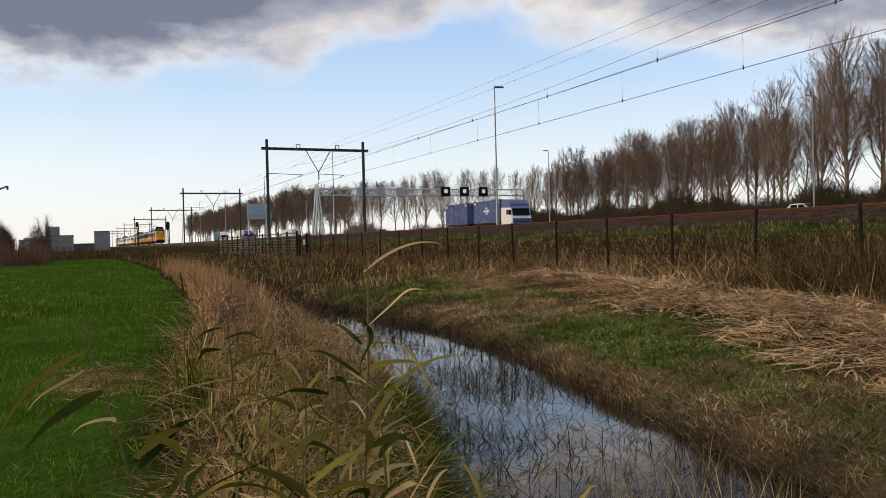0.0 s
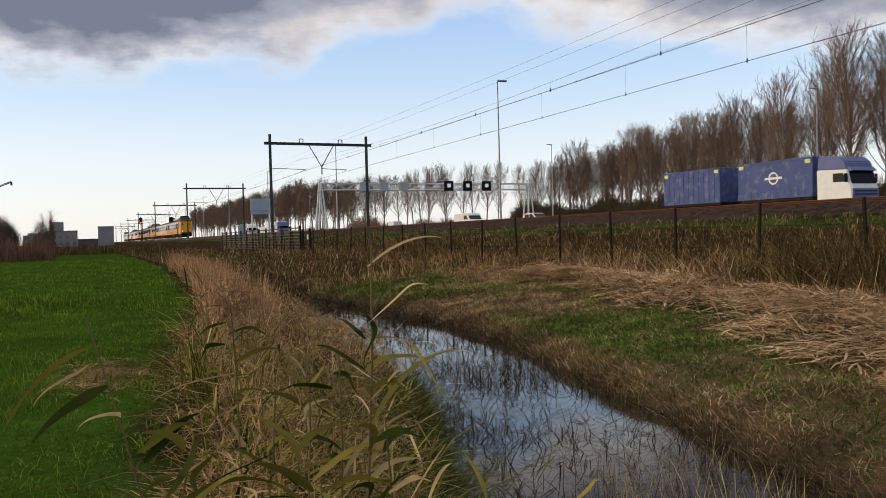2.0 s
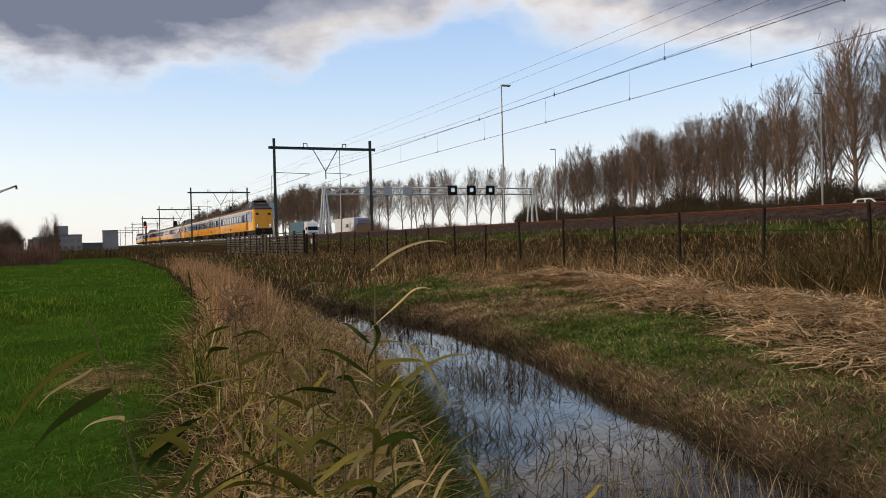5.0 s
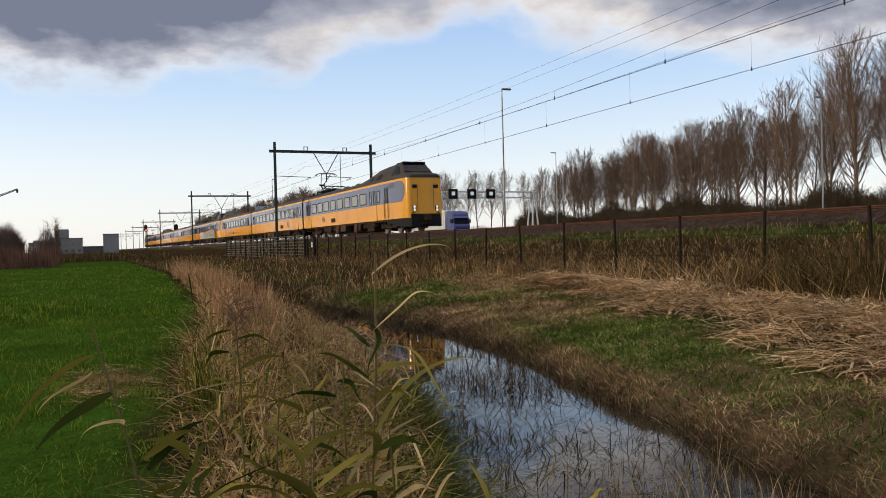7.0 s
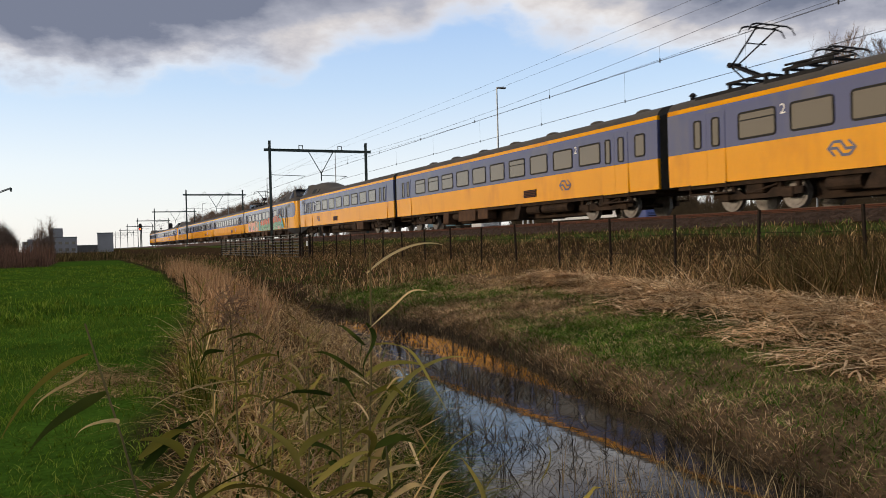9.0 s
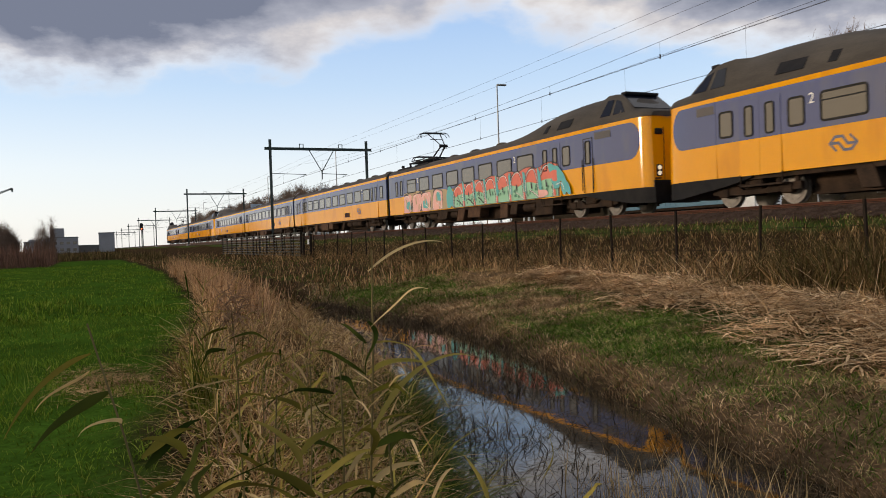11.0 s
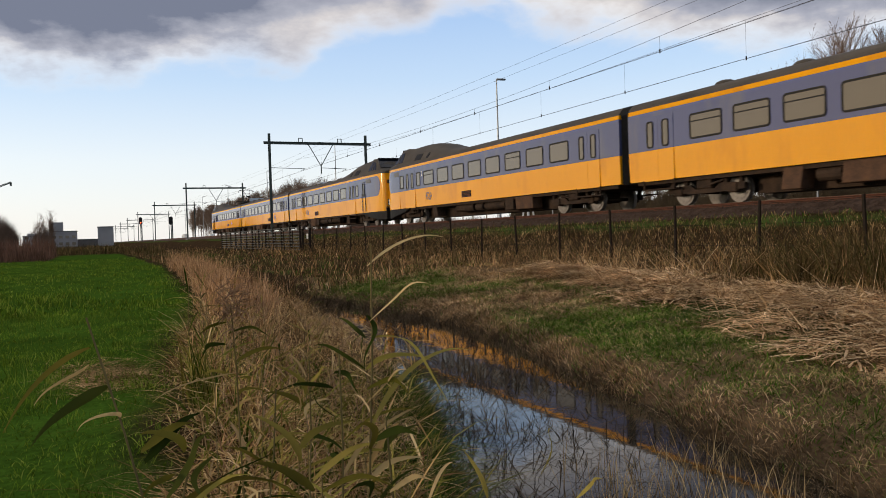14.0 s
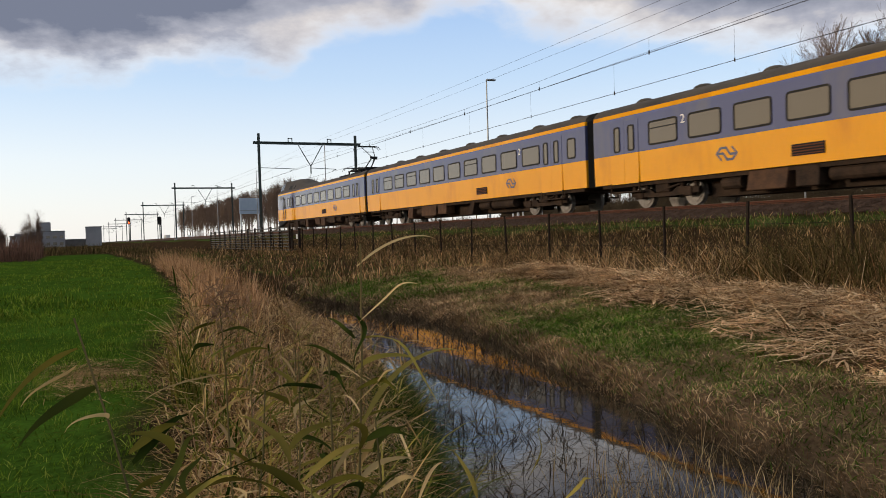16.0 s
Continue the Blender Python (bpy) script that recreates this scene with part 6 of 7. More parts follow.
def make_left_bank():
    # withered undergrowth between meadow and water, in uneven clumps
    x, y = scatter(4300, line_of(FIELD, 0.12), line_of(WATER_L, 0.1), 1.3, 26.0, 1.45)
    x, y, size = tufted(x, y, 7, 0.05)
    n = len(x)
    far = 0.8 + y / 16.0
    full = 0.45 + 0.9 * smooth(-0.6, 0.8, wave(x * 1.6 + 2.0, y * 1.1))
    ribbons("bank_litter", on_ground(x, y), uni(n, 0.08, 0.30) * size * full, uni(n, 0.004, 0.012) * far, uni(n, 0, 6.28), uni(n, 0.2, 1.7), uni(n, 0.2, 1.2), DRY, 3, "tangled withered grass on the ditch bank", "grass")
    # broken pale stalks lying across it every way
    x, y = scatter(3600, line_of(FIELD, 0.2), line_of(WATER_L, -0.1), 1.3, 16.0, 1.5)
    n = len(x)
    ribbons("fallen_stalks", on_ground(x, y, -uni(n, 0.02, 0.28)), uni(n, 0.18, 0.7), uni(n, 0.004, 0.011) * (0.8 + y / 16), uni(n, 0, 6.28), uni(n, 0.8, 1.0), uni(n, 0, 0.15), FADED, 3, "pale broken stalks caught in the undergrowth", "straw", flat=uni(n, -0.1, 0.22))
    x, y = scatter(1500, line_of(FIELD, 0.3), line_of(WATER_L, -0.2), 2.4, 36.0, 1.35)
    x, y, size = tufted(x, y, 4, 0.07)
    n = len(x)
    tall = np.interp(y, (2, 6, 9, 14, 18, 36), (0.38, 0.48, 0.55, 0.55, 0.6, 0.7))
    share = (x - np.interp(y, *FIELD)) / np.maximum(np.interp(y, *WATER_L) - np.interp(y, *FIELD), 0.3)
    tall = tall * np.interp(share, (0, 0.35, 0.75, 1), (1.05, 1.0, 0.45, 0.25)) * size * (0.5 + 0.6 * np.random.rand(n) ** 1.5)
    ribbons("bank_reeds", on_ground(x, y), tall, uni(n, 0.005, 0.013) * (0.8 + y / 20), uni(n, 0, 6.28), uni(n, 0.02, 0.6), uni(n, 0.0, 0.7), RUSSET, 4, "withered tan reeds along the ditch", "reeds")
    x, y = scatter(650, line_of(FIELD, 0.3), line_of(WATER_L, 0.1), 1.7, 9.0, 1.2)
    x, y, size = tufted(x, y, 3, 0.05)
    n = len(x)
    ribbons("green_reed_blades", on_ground(x, y), uni(n, 0.25, 0.65) * size, uni(n, 0.010, 0.024), uni(n, 0, 6.28), uni(n, 0.1, 0.8), uni(n, 0.3, 1.1), REEDLEAF, 5, "drooping green-brown reed leaves", "reeds")
    # yellowing clump at the meadow's rim
    x, y = np.random.normal(0.75, 0.07, 110), np.random.normal(6.0, 0.12, 110)
    ribbons("yellowing_sedge", on_ground(x, y), uni(110, 0.3, 0.75), uni(110, 0.008, 0.016), uni(110, 0, 6.28), uni(110, 0.02, 0.25), uni(110, 0.0, 0.5), REEDLEAF, 5, "upright yellowing sedge clump at the meadow's rim", "sedge")
    # dark green sedge leaning over the water by the near bank
    x, y = scatter(4200, line_of(WATER_L, -0.5), line_of(WATER_L, 0.10), 2.6, 9.5, 1.2)
    n = len(x)
    ribbons("sedge", on_ground(x, y), uni(n, 0.2, 0.5), uni(n, 0.005, 0.012), np.random.normal(-0.3, 0.9, n), uni(n, 0.2, 0.8), uni(n, 0.2, 0.8), SEDGE, 4, "dark green sedge hanging over the ditch edge", "sedge")
    # feathery reed edge beside the meadow further on
    x, y = scatter(420, line_of(FIELD, 0.2), line_of(FIELD, 1.3), 13.0, 40.0, 1.2)
    x, y, size = tufted(x, y, 8, 0.10)
    n = len(x)
    ribbons("reed_edge", on_ground(x, y), uni(n, 0.45, 0.95) * (0.5 + 0.5 * size), uni(n, 0.008, 0.02), uni(n, 0, 6.28), uni(n, 0.0, 0.25), uni(n, 0.0, 0.4), FLUFF, 3, "tall feathery orange-brown reeds at the meadow's edge", "reeds")
    # soft plumes nodding over the bank
    x, y = scatter(130, line_of(FIELD, 0.3), line_of(WATER_L, -0.3), 3.2, 13.0, 1.1)
    tuft = np.repeat(np.stack([x, y, ground_z(x, y) + uni(len(x), 0.35, 0.75)], -1), 34, 0)
    n = len(tuft)
    tuft += np.stack([np.random.normal(0, 0.018, n), np.random.normal(0, 0.018, n), np.random.normal(0, 0.055, n)], -1)
    ribbons("plumes", tuft, uni(n, 0.03, 0.08), uni(n, 0.002, 0.005), uni(n, 0, 6.28), uni(n, 0.2, 1.0), uni(n, 0.2, 0.9), PLUME, 2, "soft pinkish-brown reed plumes over the bank", "reeds")
    k = len(x)
    b = on_ground(x, y)
    ribbons("plume_stalks", b, tuft[::34, 2] - b[:, 2] + 0.05, uni(k, 0.004, 0.007), uni(k, 0, 6.28), uni(k, 0.0, 0.02), uni(k, 0, 0.02), RUSSET, 3, "thin brown stalks under the plumes", "reeds")


SEDGE = blade_material("dark_sedge", ((0.012, 0.028, 0.006), (0.030, 0.065, 0.010), (0.05, 0.09, 0.016), (0.11, 0.12, 0.035)), 0.6, 0.2)
FLUFF = blade_material("feathery_reed", ((0.24, 0.13, 0.06), (0.46, 0.27, 0.14), (0.58, 0.37, 0.21), (0.16, 0.085, 0.04)), 0.85, 0.3)


def make_meadow_litter():
    # a strip of raked litter on the meadow's rim
    n = 1500
    x = 0.16 + np.random.normal(0, 0.2, n)
    y = 7.9 + np.random.normal(0, 0.45, n)
    ribbons("raked_litter", on_ground(x, y, -0.01), uni(n, 0.12, 0.4), uni(n, 0.004, 0.010), uni(n, 0, 6.28), uni(n, 0.85, 1.0), uni(n, 0, 0.1), DRY, 3, "grey-brown raked litter on the meadow's rim", "straw", flat=uni(n, 0.0, 0.05))


make_meadow_litter()


def make_water_reeds():
    x, y = scatter(17000, line_of(WATER_L, 0.1), line_of(WATER_R, -0.05), 2.6, 24.0, 1.1)
    clump = wave(x * 1.1 + 1.0, y * 0.9) + np.random.normal(0, 0.6, len(x)) > -0.05
    x, y = x[clump], y[clump]
    n = len(x)
    b = np.stack([x, y, np.full(n, -0.05)], -1)
    ribbons("water_reeds", b, 0.06 + 0.36 * np.random.rand(n) ** 1.6, uni(n, 0.005, 0.011) * (0.7 + y / 18), uni(n, 0, 6.28), uni(n, 0.0, 1.3), uni(n, 0.0, 1.0), DARKREED, 4, "dark dead reed stalks standing in the ditch water", "reeds")
    x, y = scatter(1300, line_of(WATER_L, 0.2), line_of(WATER_R, -0.1), 2.8, 20.0, 1.1)
    n = len(x)
    b = np.stack([x, y, np.full(n, 0.004)], -1)
    ribbons("floating_stalks", b, uni(n, 0.2, 0.7), uni(n, 0.005, 0.012), uni(n, 0, 6.28), uni(n, 0.9, 1.0), uni(n, 0, 0.05), DARKREED, 3, "broken reed stalks floating on the water", "reeds", flat=uni(n, 0.0, 0.06))
    # pale stalks standing in the nearest water
    x, y = scatter(620, line_of(WATER_L, 0.9), line_of(WATER_R, -0.3), 2.7, 5.2, 1.0)
    n = len(x)
    ribbons("pale_stalks", np.stack([x, y, np.full(n, -0.05)], -1), uni(n, 0.15, 0.5), uni(n, 0.004, 0.008), uni(n, 0, 6.28), uni(n, 0.0, 0.5), uni(n, 0.0, 0.3), FADED, 3, "pale bent grass stalks in the shallow water", "grass")


def make_far_brush():
    x, y = scatter(15000, flat_line(-75.0), flat_line(-2.5), 66.0, 92.0, 1.4)
    n = len(x)
    ribbons("far_reed_bed", on_ground(x, y), uni(n, 1.1, 2.4), uni(n, 0.03, 0.07), uni(n, 0, 6.28), uni(n, 0, 0.15), uni(n, 0, 0.3), REDBRUSH, 3, "reddish brown reed bed at the meadow's far edge", "reeds")
    x, y = scatter(2600, flat_line(-4.0), flat_line(9.0), 96.0, 118.0, 1.2)
    n = len(x)
    ribbons("far_scrub", on_ground(x, y), uni(n, 0.5, 1.5), uni(n, 0.03, 0.07), uni(n, 0, 6.28), uni(n, 0, 0.3), uni(n, 0, 0.4), RANK, 3, "dull brown scrub behind the meadow's far end", "scrub")
    x, y = scatter(17000, line_of(FIELD, 0.3), flat_line(12.2), 24.0, 110.0, 1.8)
    n = len(x)
    pick = np.random.rand(n)
    for lo, hi, mat, name, label in ((0, 0.45, RANK, "rough_grass", "rough withered grass along the filled ditch"), (0.45, 0.75, RUSSET, "scrub_reeds", "brown scrubby reeds beside the railway"), (0.75, 1.0, BANK, "green_grass", "green grass patches beside the railway")):
        sel = (pick >= lo) & (pick < hi)
        k = int(sel.sum())
        tall = np.where(mat is BANK, 0.45, 1.0)
        ribbons(name, on_ground(x[sel], y[sel]), (0.1 + 0.6 * np.random.rand(k) ** 2.5) * tall, uni(k, 0.012, 0.035), uni(k, 0, 6.28), uni(k, 0.05, 0.5), uni(k, 0, 0.5), mat, 3, label, "grass")


make_meadow()
make_right_bank()
make_fence_reeds()
make_left_bank()
make_water_reeds()
make_far_brush()


# ---- reed plants close to the camera, each with its stem and broad leaves ----
def leaf(name, parent, root, turn, length, width, rise, hang, mat, rng):
    """A long pointed leaf, folded along its midrib."""
    k = 10
    d = Vector((math.cos(turn), math.sin(turn), 0))
    s = Vector((-d.y, d.x, 0))
    tilt = rng.uniform(-0.5, 0.5)
    vs, fs = [], []
    for i in range(k + 1):
        t = i / k
        p = root + d * length * (t * math.cos(rise) + 0.1 * hang * t * t) + Vector((0, 0, length * (t * math.sin(rise) - hang * t ** 2.3)))
        w = width * 0.5 * (math.sin(math.pi * min(1, t * 0.93 + 0.07)) ** 0.75) * (1 - 0.25 * t) + 0.0008
        roll = tilt + 0.8 * t * tilt
        side = s * math.cos(roll) + Vector((0, 0, 1)) * math.sin(roll)
        up = Vector((0, 0, 1)) * math.cos(roll) - s * math.sin(roll)
        vs += [p - side * w + up * w * 0.35, p, p + side * w + up * w * 0.35]
    for i in range(k):
        for j in range(2):
            o = i * 3 + j
            fs.append((o, o + 1, o + 4, o + 3))
    ob = mesh_ob(name, vs, fs, mat, True)
    ob.parent = parent
    return ob


def reed_plant(base, top, leaves, seed, plume=False, label="", width=0.024, long=0.5, dry=0.3, start=0.15, thick=0.0042):
    rng = random.Random(seed)
    r = tagged(empty("reed_plant", Matrix.Translation(base)), label or "green-brown common reed with long drooping leaves", "reed plant", "reeds close by")
    top = Vector(top) - Vector(base)
    bend = Vector((rng.uniform(-0.04, 0.04), rng.uniform(-0.04, 0.04), 0))
    pts = [top * (i / 8) + bend * math.sin(math.pi * i / 8) for i in range(9)]
    vs, fs = tube_arrays(pts, [thick * (1 - 0.65 * i / 8) for i in range(9)], 6)
    st = mesh_ob("stem", vs, fs, STEM, True)
    st.parent = r
    for i in range(leaves):
        q = start + (0.97 - start) * (i + rng.uniform(0, 0.6)) / leaves
        k = q * 8
        j = min(int(k), 7)
        p = pts[j].lerp(pts[j + 1], k - j)
        leaf("leaf", r, p, i * 2.6 + seed + rng.uniform(-0.6, 0.6), long * rng.uniform(0.7, 1.2), width * rng.uniform(0.55, 0.95), rng.uniform(0.2, 1.0), rng.uniform(0.0, 0.45) ** 1.2 * 1.3,
             FADED if rng.random() < dry * 0.8 else REEDLEAF, rng)
    if plume:
        pl = Pile()
        for _ in range(70):
            q = pts[7].lerp(pts[8], rng.uniform(-0.3, 1.0))
            d = Vector((rng.uniform(-1, 1), rng.uniform(-1, 1), rng.uniform(0.4, 1.6))).normalized() * rng.uniform(0.02, 0.07)
            pl.add(*tube_arrays([q, q + d * 0.6, q + d + Vector((0.01, 0, -0.01))], [0.0009, 0.0007, 0.0004], 3))
        ob = mesh_ob("plume", pl.v, pl.f, RUSSET)
        ob.parent = r
    return r


STEM = blade_material("reed_stem", ((0.13, 0.11, 0.05), (0.20, 0.16, 0.07), (0.16, 0.12, 0.05)), 0.6, 0.0)


def gz(x, y):
    return float(ground_z(x, y)) - 0.03


def ahead(turn, far):
    """The place on the ground, far metres ahead, turn degrees to the right of the track's direction."""
    a = radians(turn)
    return math.sin(a) * far, math.cos(a) * far


def along(turn, rise, far):
    """The place that lies turn degrees to the right of the track's direction and rise degrees over the eye's level, far metres ahead."""
    x, y = ahead(turn, far)
    return Vector((x, y, EYE[2] + far * math.tan(radians(rise))))


def bowed_leaf(parent, root, tip, bow, width, mat, tilt):
    """A pointed leaf from root to tip, bowed upwards and folded along its midrib."""
    k, vs, fs = 12, [], []
    d = (tip - root).normalized()
    flat = Vector((-d.y, d.x, 0))
    flat = flat.normalized() if flat.length > 0.05 else Vector((1, 0, 0))
    up = d.cross(flat)
    up = up if up.z > 0 or abs(d.z) > 0.9 else -up
    for i in range(k + 1):
        t = i / k
        p = root.lerp(tip, t) + Vector((0, 0, bow * 4 * t * (1 - t) * (tip - root).length)) + flat * 0.012 * math.sin(5 * t) - Vector((0, 0, 0.10 * t ** 4 * (tip - root).length))
        w = width * 0.5 * min(1.0, 0.35 + t * 3.2) * (1 - t ** 1.6) + 0.0005
        a = tilt + 0.7 * t
        side, out = flat * math.cos(a) + up * math.sin(a), up * math.cos(a) - flat * math.sin(a)
        vs += [p - side * w + out * w * 0.3, p, p + side * w + out * w * 0.3]
    for i in range(k):
        for j in range(2):
            o = i * 3 + j
            fs.append((o, o + 1, o + 4, o + 3))
    ob = mesh_ob("leaf", vs, fs, mat, True)
    ob.parent = parent
    return ob


LEAVES = dict(
    d=blade_material("dark_green_leaf", ((0.022, 0.036, 0.008), (0.045, 0.062, 0.013), (0.065, 0.074, 0.018)), 0.45, 0.25),
    o=blade_material("olive_leaf", ((0.11, 0.105, 0.018), (0.17, 0.15, 0.03), (0.13, 0.10, 0.02)), 0.5, 0.3),
    g=blade_material("golden_leaf", ((0.33, 0.27, 0.055), (0.42, 0.34, 0.09), (0.26, 0.22, 0.05)), 0.5, 0.3),
    f=blade_material("straw_leaf", ((0.50, 0.37, 0.17), (0.62, 0.47, 0.24), (0.40, 0.28, 0.12)), 0.6, 0.3),
)


def place_reeds():
    # distance, turn of the foot, turn and rise of the top;
    # its leaves: turn and rise of root and tip, bow, width, kind (dark, olive, golden, faded)
    plants = (
        (1.30, 18.7, 18.5, -0.6, (
            (18.7, -2.2, 24.1, 0.3, 0.08, 0.005, 'f'),
            (18.8, -6.1, 23.3, -2.8, 0.07, 0.006, 'f'),
            (18.4, -9.5, 22.8, -8.5, 0.08, 0.010, 'g'),
            (18.3, -9.5, 14.7, -7.3, 0.07, 0.012, 'd'),
            (18.6, -5.7, 18.8, -9.1, 0.02, 0.010, 'd'),
            (18.4, -11.8, 21.6, -9.0, 0.06, 0.007, 'f'),
            (18.4, -10.9, 22.1, -11.1, 0.14, 0.010, 'o'),
            (18.4, -7.3, 16.5, -5.6, 0.06, 0.009, 'd'),
        )),
        (1.25, 17.4, -0.6, -4.8, (
            (1.1, -9.4, -3.5, -12.2, 0.08, 0.022, 'd'),
            (0.1, -6.8, -5.1, -11.0, 0.12, 0.012, 'o'),
            (0.0, -7.9, -3.0, -9.8, 0.07, 0.007, 'f'),
            (3.0, -13.8, 6.7, -11.7, 0.05, 0.016, 'o'),
            (3.2, -14.5, 7.1, -11.0, 0.04, 0.019, 'd'),
            (1.8, -11.5, -0.4, -11.7, 0.12, 0.007, 'f'),
        )),
        (1.90, 11.8, 8.8, -4.7, (
            (8.7, -7.2, 6.6, -7.9, 0.07, 0.013, 'd'),
            (8.8, -5.7, 6.8, -6.4, 0.07, 0.009, 'o'),
            (8.9, -6.5, 11.9, -6.4, 0.08, 0.010, 'd'),
            (9.3, -8.5, 12.7, -7.4, 0.07, 0.013, 'o'),
            (9.4, -9.4, 6.8, -9.0, 0.08, 0.012, 'g'),
            (9.5, -10.7, 11.3, -10.5, 0.07, 0.009, 'o'),
        )),
        (1.15, -3.0, 5.9, -13.0, (
            (4.5, -17.0, 7.8, -12.2, 0.04, 0.019, 'd'),
            (5.8, -14.1, 3.4, -12.4, 0.10, 0.013, 'o'),
            (6.7, -17.1, 7.0, -14.1, 0.04, 0.013, 'd'),
            (5.1, -15.5, 2.9, -16.6, 0.12, 0.014, 'o'),
        )),
        (1.35, 17.9, 16.0, -7.8, (
            (13.6, -15.5, 10.6, -11.6, 0.06, 0.012, 'g'),
            (13.5, -14.7, 17.2, -12.5, 0.05, 0.013, 'g'),
            (14.4, -16.8, 19.2, -13.9, 0.05, 0.014, 'g'),
            (14.4, -17.5, 10.3, -15.0, 0.07, 0.019, 'o'),
            (13.1, -13.1, 13.6, -9.2, 0.02, 0.010, 'f'),
            (15.0, -17.6, 20.4, -16.8, 0.07, 0.013, 'o'),
            (16.1, -12.7, 13.8, -10.5, 0.07, 0.012, 'd'),
            (16.0, -10.7, 12.6, -10.3, 0.07, 0.012, 'd'),
            (16.1, -9.6, 18.0, -10.8, 0.10, 0.010, 'd'),
        )),
        (1.40, 23.8, 19.2, -12.8, (
            (18.7, -14.5, 22.4, -13.7, 0.07, 0.019, 'd'),
            (18.4, -17.1, 22.2, -15.2, 0.07, 0.013, 'f'),
            (19.8, -17.9, 23.2, -16.7, 0.07, 0.012, 'f'),
            (19.5, -15.2, 21.7, -13.1, 0.05, 0.013, 'd'),
            (18.9, -17.0, 19.0, -18.2, 0.02, 0.012, 'o'),
        )),
        (1.50, 33.3, 26.2, -16.9, (
            (26.8, -18.5, 25.3, -15.0, 0.04, 0.010, 'g'),
            (30.7, -17.0, 31.9, -13.3, 0.05, 0.013, 'o'),
            (33.1, -18.6, 35.3, -16.7, 0.05, 0.012, 'g'),
        )),
        (1.60, 10.4, 11.6, -10.5, (
            (11.4, -13.9, 9.7, -11.3, 0.07, 0.010, 'f'),
            (11.3, -14.6, 13.9, -13.3, 0.08, 0.010, 'g'),
            (11.2, -15.7, 8.5, -14.0, 0.10, 0.012, 'o'),
            (11.4, -12.4, 13.2, -11.0, 0.07, 0.009, 'g'),
            (11.1, -16.8, 12.3, -14.7, 0.05, 0.012, 'd'),
        )),
        (1.70, 14.8, 14.0, -8.7, (
            (14.0, -10.6, 16.0, -8.8, 0.07, 0.010, 'g'),
            (14.0, -11.8, 11.3, -10.5, 0.08, 0.012, 'o'),
            (14.1, -11.0, 12.5, -8.6, 0.05, 0.010, 'g'),
            (14.0, -14.1, 16.6, -15.0, 0.14, 0.012, 'd'),
            (14.0, -12.6, 15.4, -11.1, 0.07, 0.009, 'f'),
        )),
    )
    for i, (far, foot, top, rise, leaves) in enumerate(plants):
        rng = random.Random(300 + i)
        x, y = ahead(foot, far)
        base = Vector((x, y, gz(x, y)))
        r = tagged(empty("reed_plant", Matrix.Translation(base)), "tall common reed with long pointed olive and golden leaves", "reed plant", "reeds close by")
        tip = along(top, rise, far) - base
        pts = [tip * (j / 8) + Vector((0.012 * math.sin(j), 0, 0)) for j in range(9)]
        st = mesh_ob("stem", *tube_arrays(pts, [0.0036 * (1 - 0.6 * j / 8) for j in range(9)], 6), STEM, True)
        st.parent = r
        for a, b, c, d, bow, w, k in leaves:
            bowed_leaf(r, along(a, b, far) - base, along(c, d, far * rng.uniform(0.93, 1.07)) - base, bow, w, LEAVES[k], rng.uniform(0.5, 1.0))
        # narrower leaves all along the stem
        for j in range(9):
            q = rng.uniform(0.35, 0.9)
            root = pts[int(q * 8)].lerp(pts[int(q * 8) + 1], q * 8 - int(q * 8))
            a, ln = rng.uniform(0, 6.28), rng.uniform(0.10, 0.22)
            bowed_leaf(r, root, root + Vector((math.cos(a) * ln, math.sin(a) * ln, ln * rng.uniform(-0.3, 0.7))), rng.uniform(0.03, 0.15), rng.uniform(0.007, 0.013), LEAVES[rng.choice("ddooggf")], rng.uniform(-0.6, 0.9))
        if i == 2:
            pl = Pile()
            for _ in range(110):
                q = pts[8] + Vector((rng.gauss(0, 0.014), rng.gauss(0, 0.014), rng.gauss(0.01, 0.03)))
                d = Vector((rng.uniform(-1, 1), rng.uniform(-1, 1), rng.uniform(-0.4, 1.2))).normalized() * rng.uniform(0.02, 0.05)
                pl.add(*tube_arrays([q, q + d * 0.6, q + d + Vector((0.01, 0, -0.01))], [0.0012, 0.001, 0.0005], 3))
            ob = mesh_ob("plume", pl.v, pl.f, PLUME)
            ob.parent = r
    # lower ones between them: turn, distance, top's turn, top's height under the eye, leaves, leaf length, leaf width, dry share
    rows = (
        (13.2, 1.75, 13.5, -0.46, 7, 0.26, 0.017, 0.35),
        (15.5, 1.6, 15.0, -0.48, 7, 0.26, 0.016, 0.3),
        (17.6, 2.0, 18.0, -0.50, 7, 0.28, 0.017, 0.3),
        (11.0, 2.0, 10.6, -0.52, 7, 0.26, 0.016, 0.5),
        (8.0, 3.8, 8.0, -0.50, 6, 0.30, 0.014, 0.6),
        (14.6, 3.4, 14.2, -0.48, 7, 0.30, 0.016, 0.5),
        (20.6, 2.5, 20.8, -0.60, 6, 0.30, 0.018, 0.3),
        (22.4, 2.9, 22.6, -0.78, 6, 0.28, 0.016, 0.3),
        (9.2, 1.5, 9.4, -0.50, 6, 0.22, 0.014, 0.3),
    )
    for i, (a, d, b, h, n, ln, w, dry) in enumerate(rows):
        x, y = ahead(a, d)
        tx, ty = ahead(b, d * 1.03)
        reed_plant((x, y, gz(x, y)), (tx, ty, EYE[2] + h), n, 40 + i, i in (3, 4), "", w, ln, dry, 0.3, 0.0034)
    # a second belt of smaller ones further along the bank
    rng = random.Random(77)
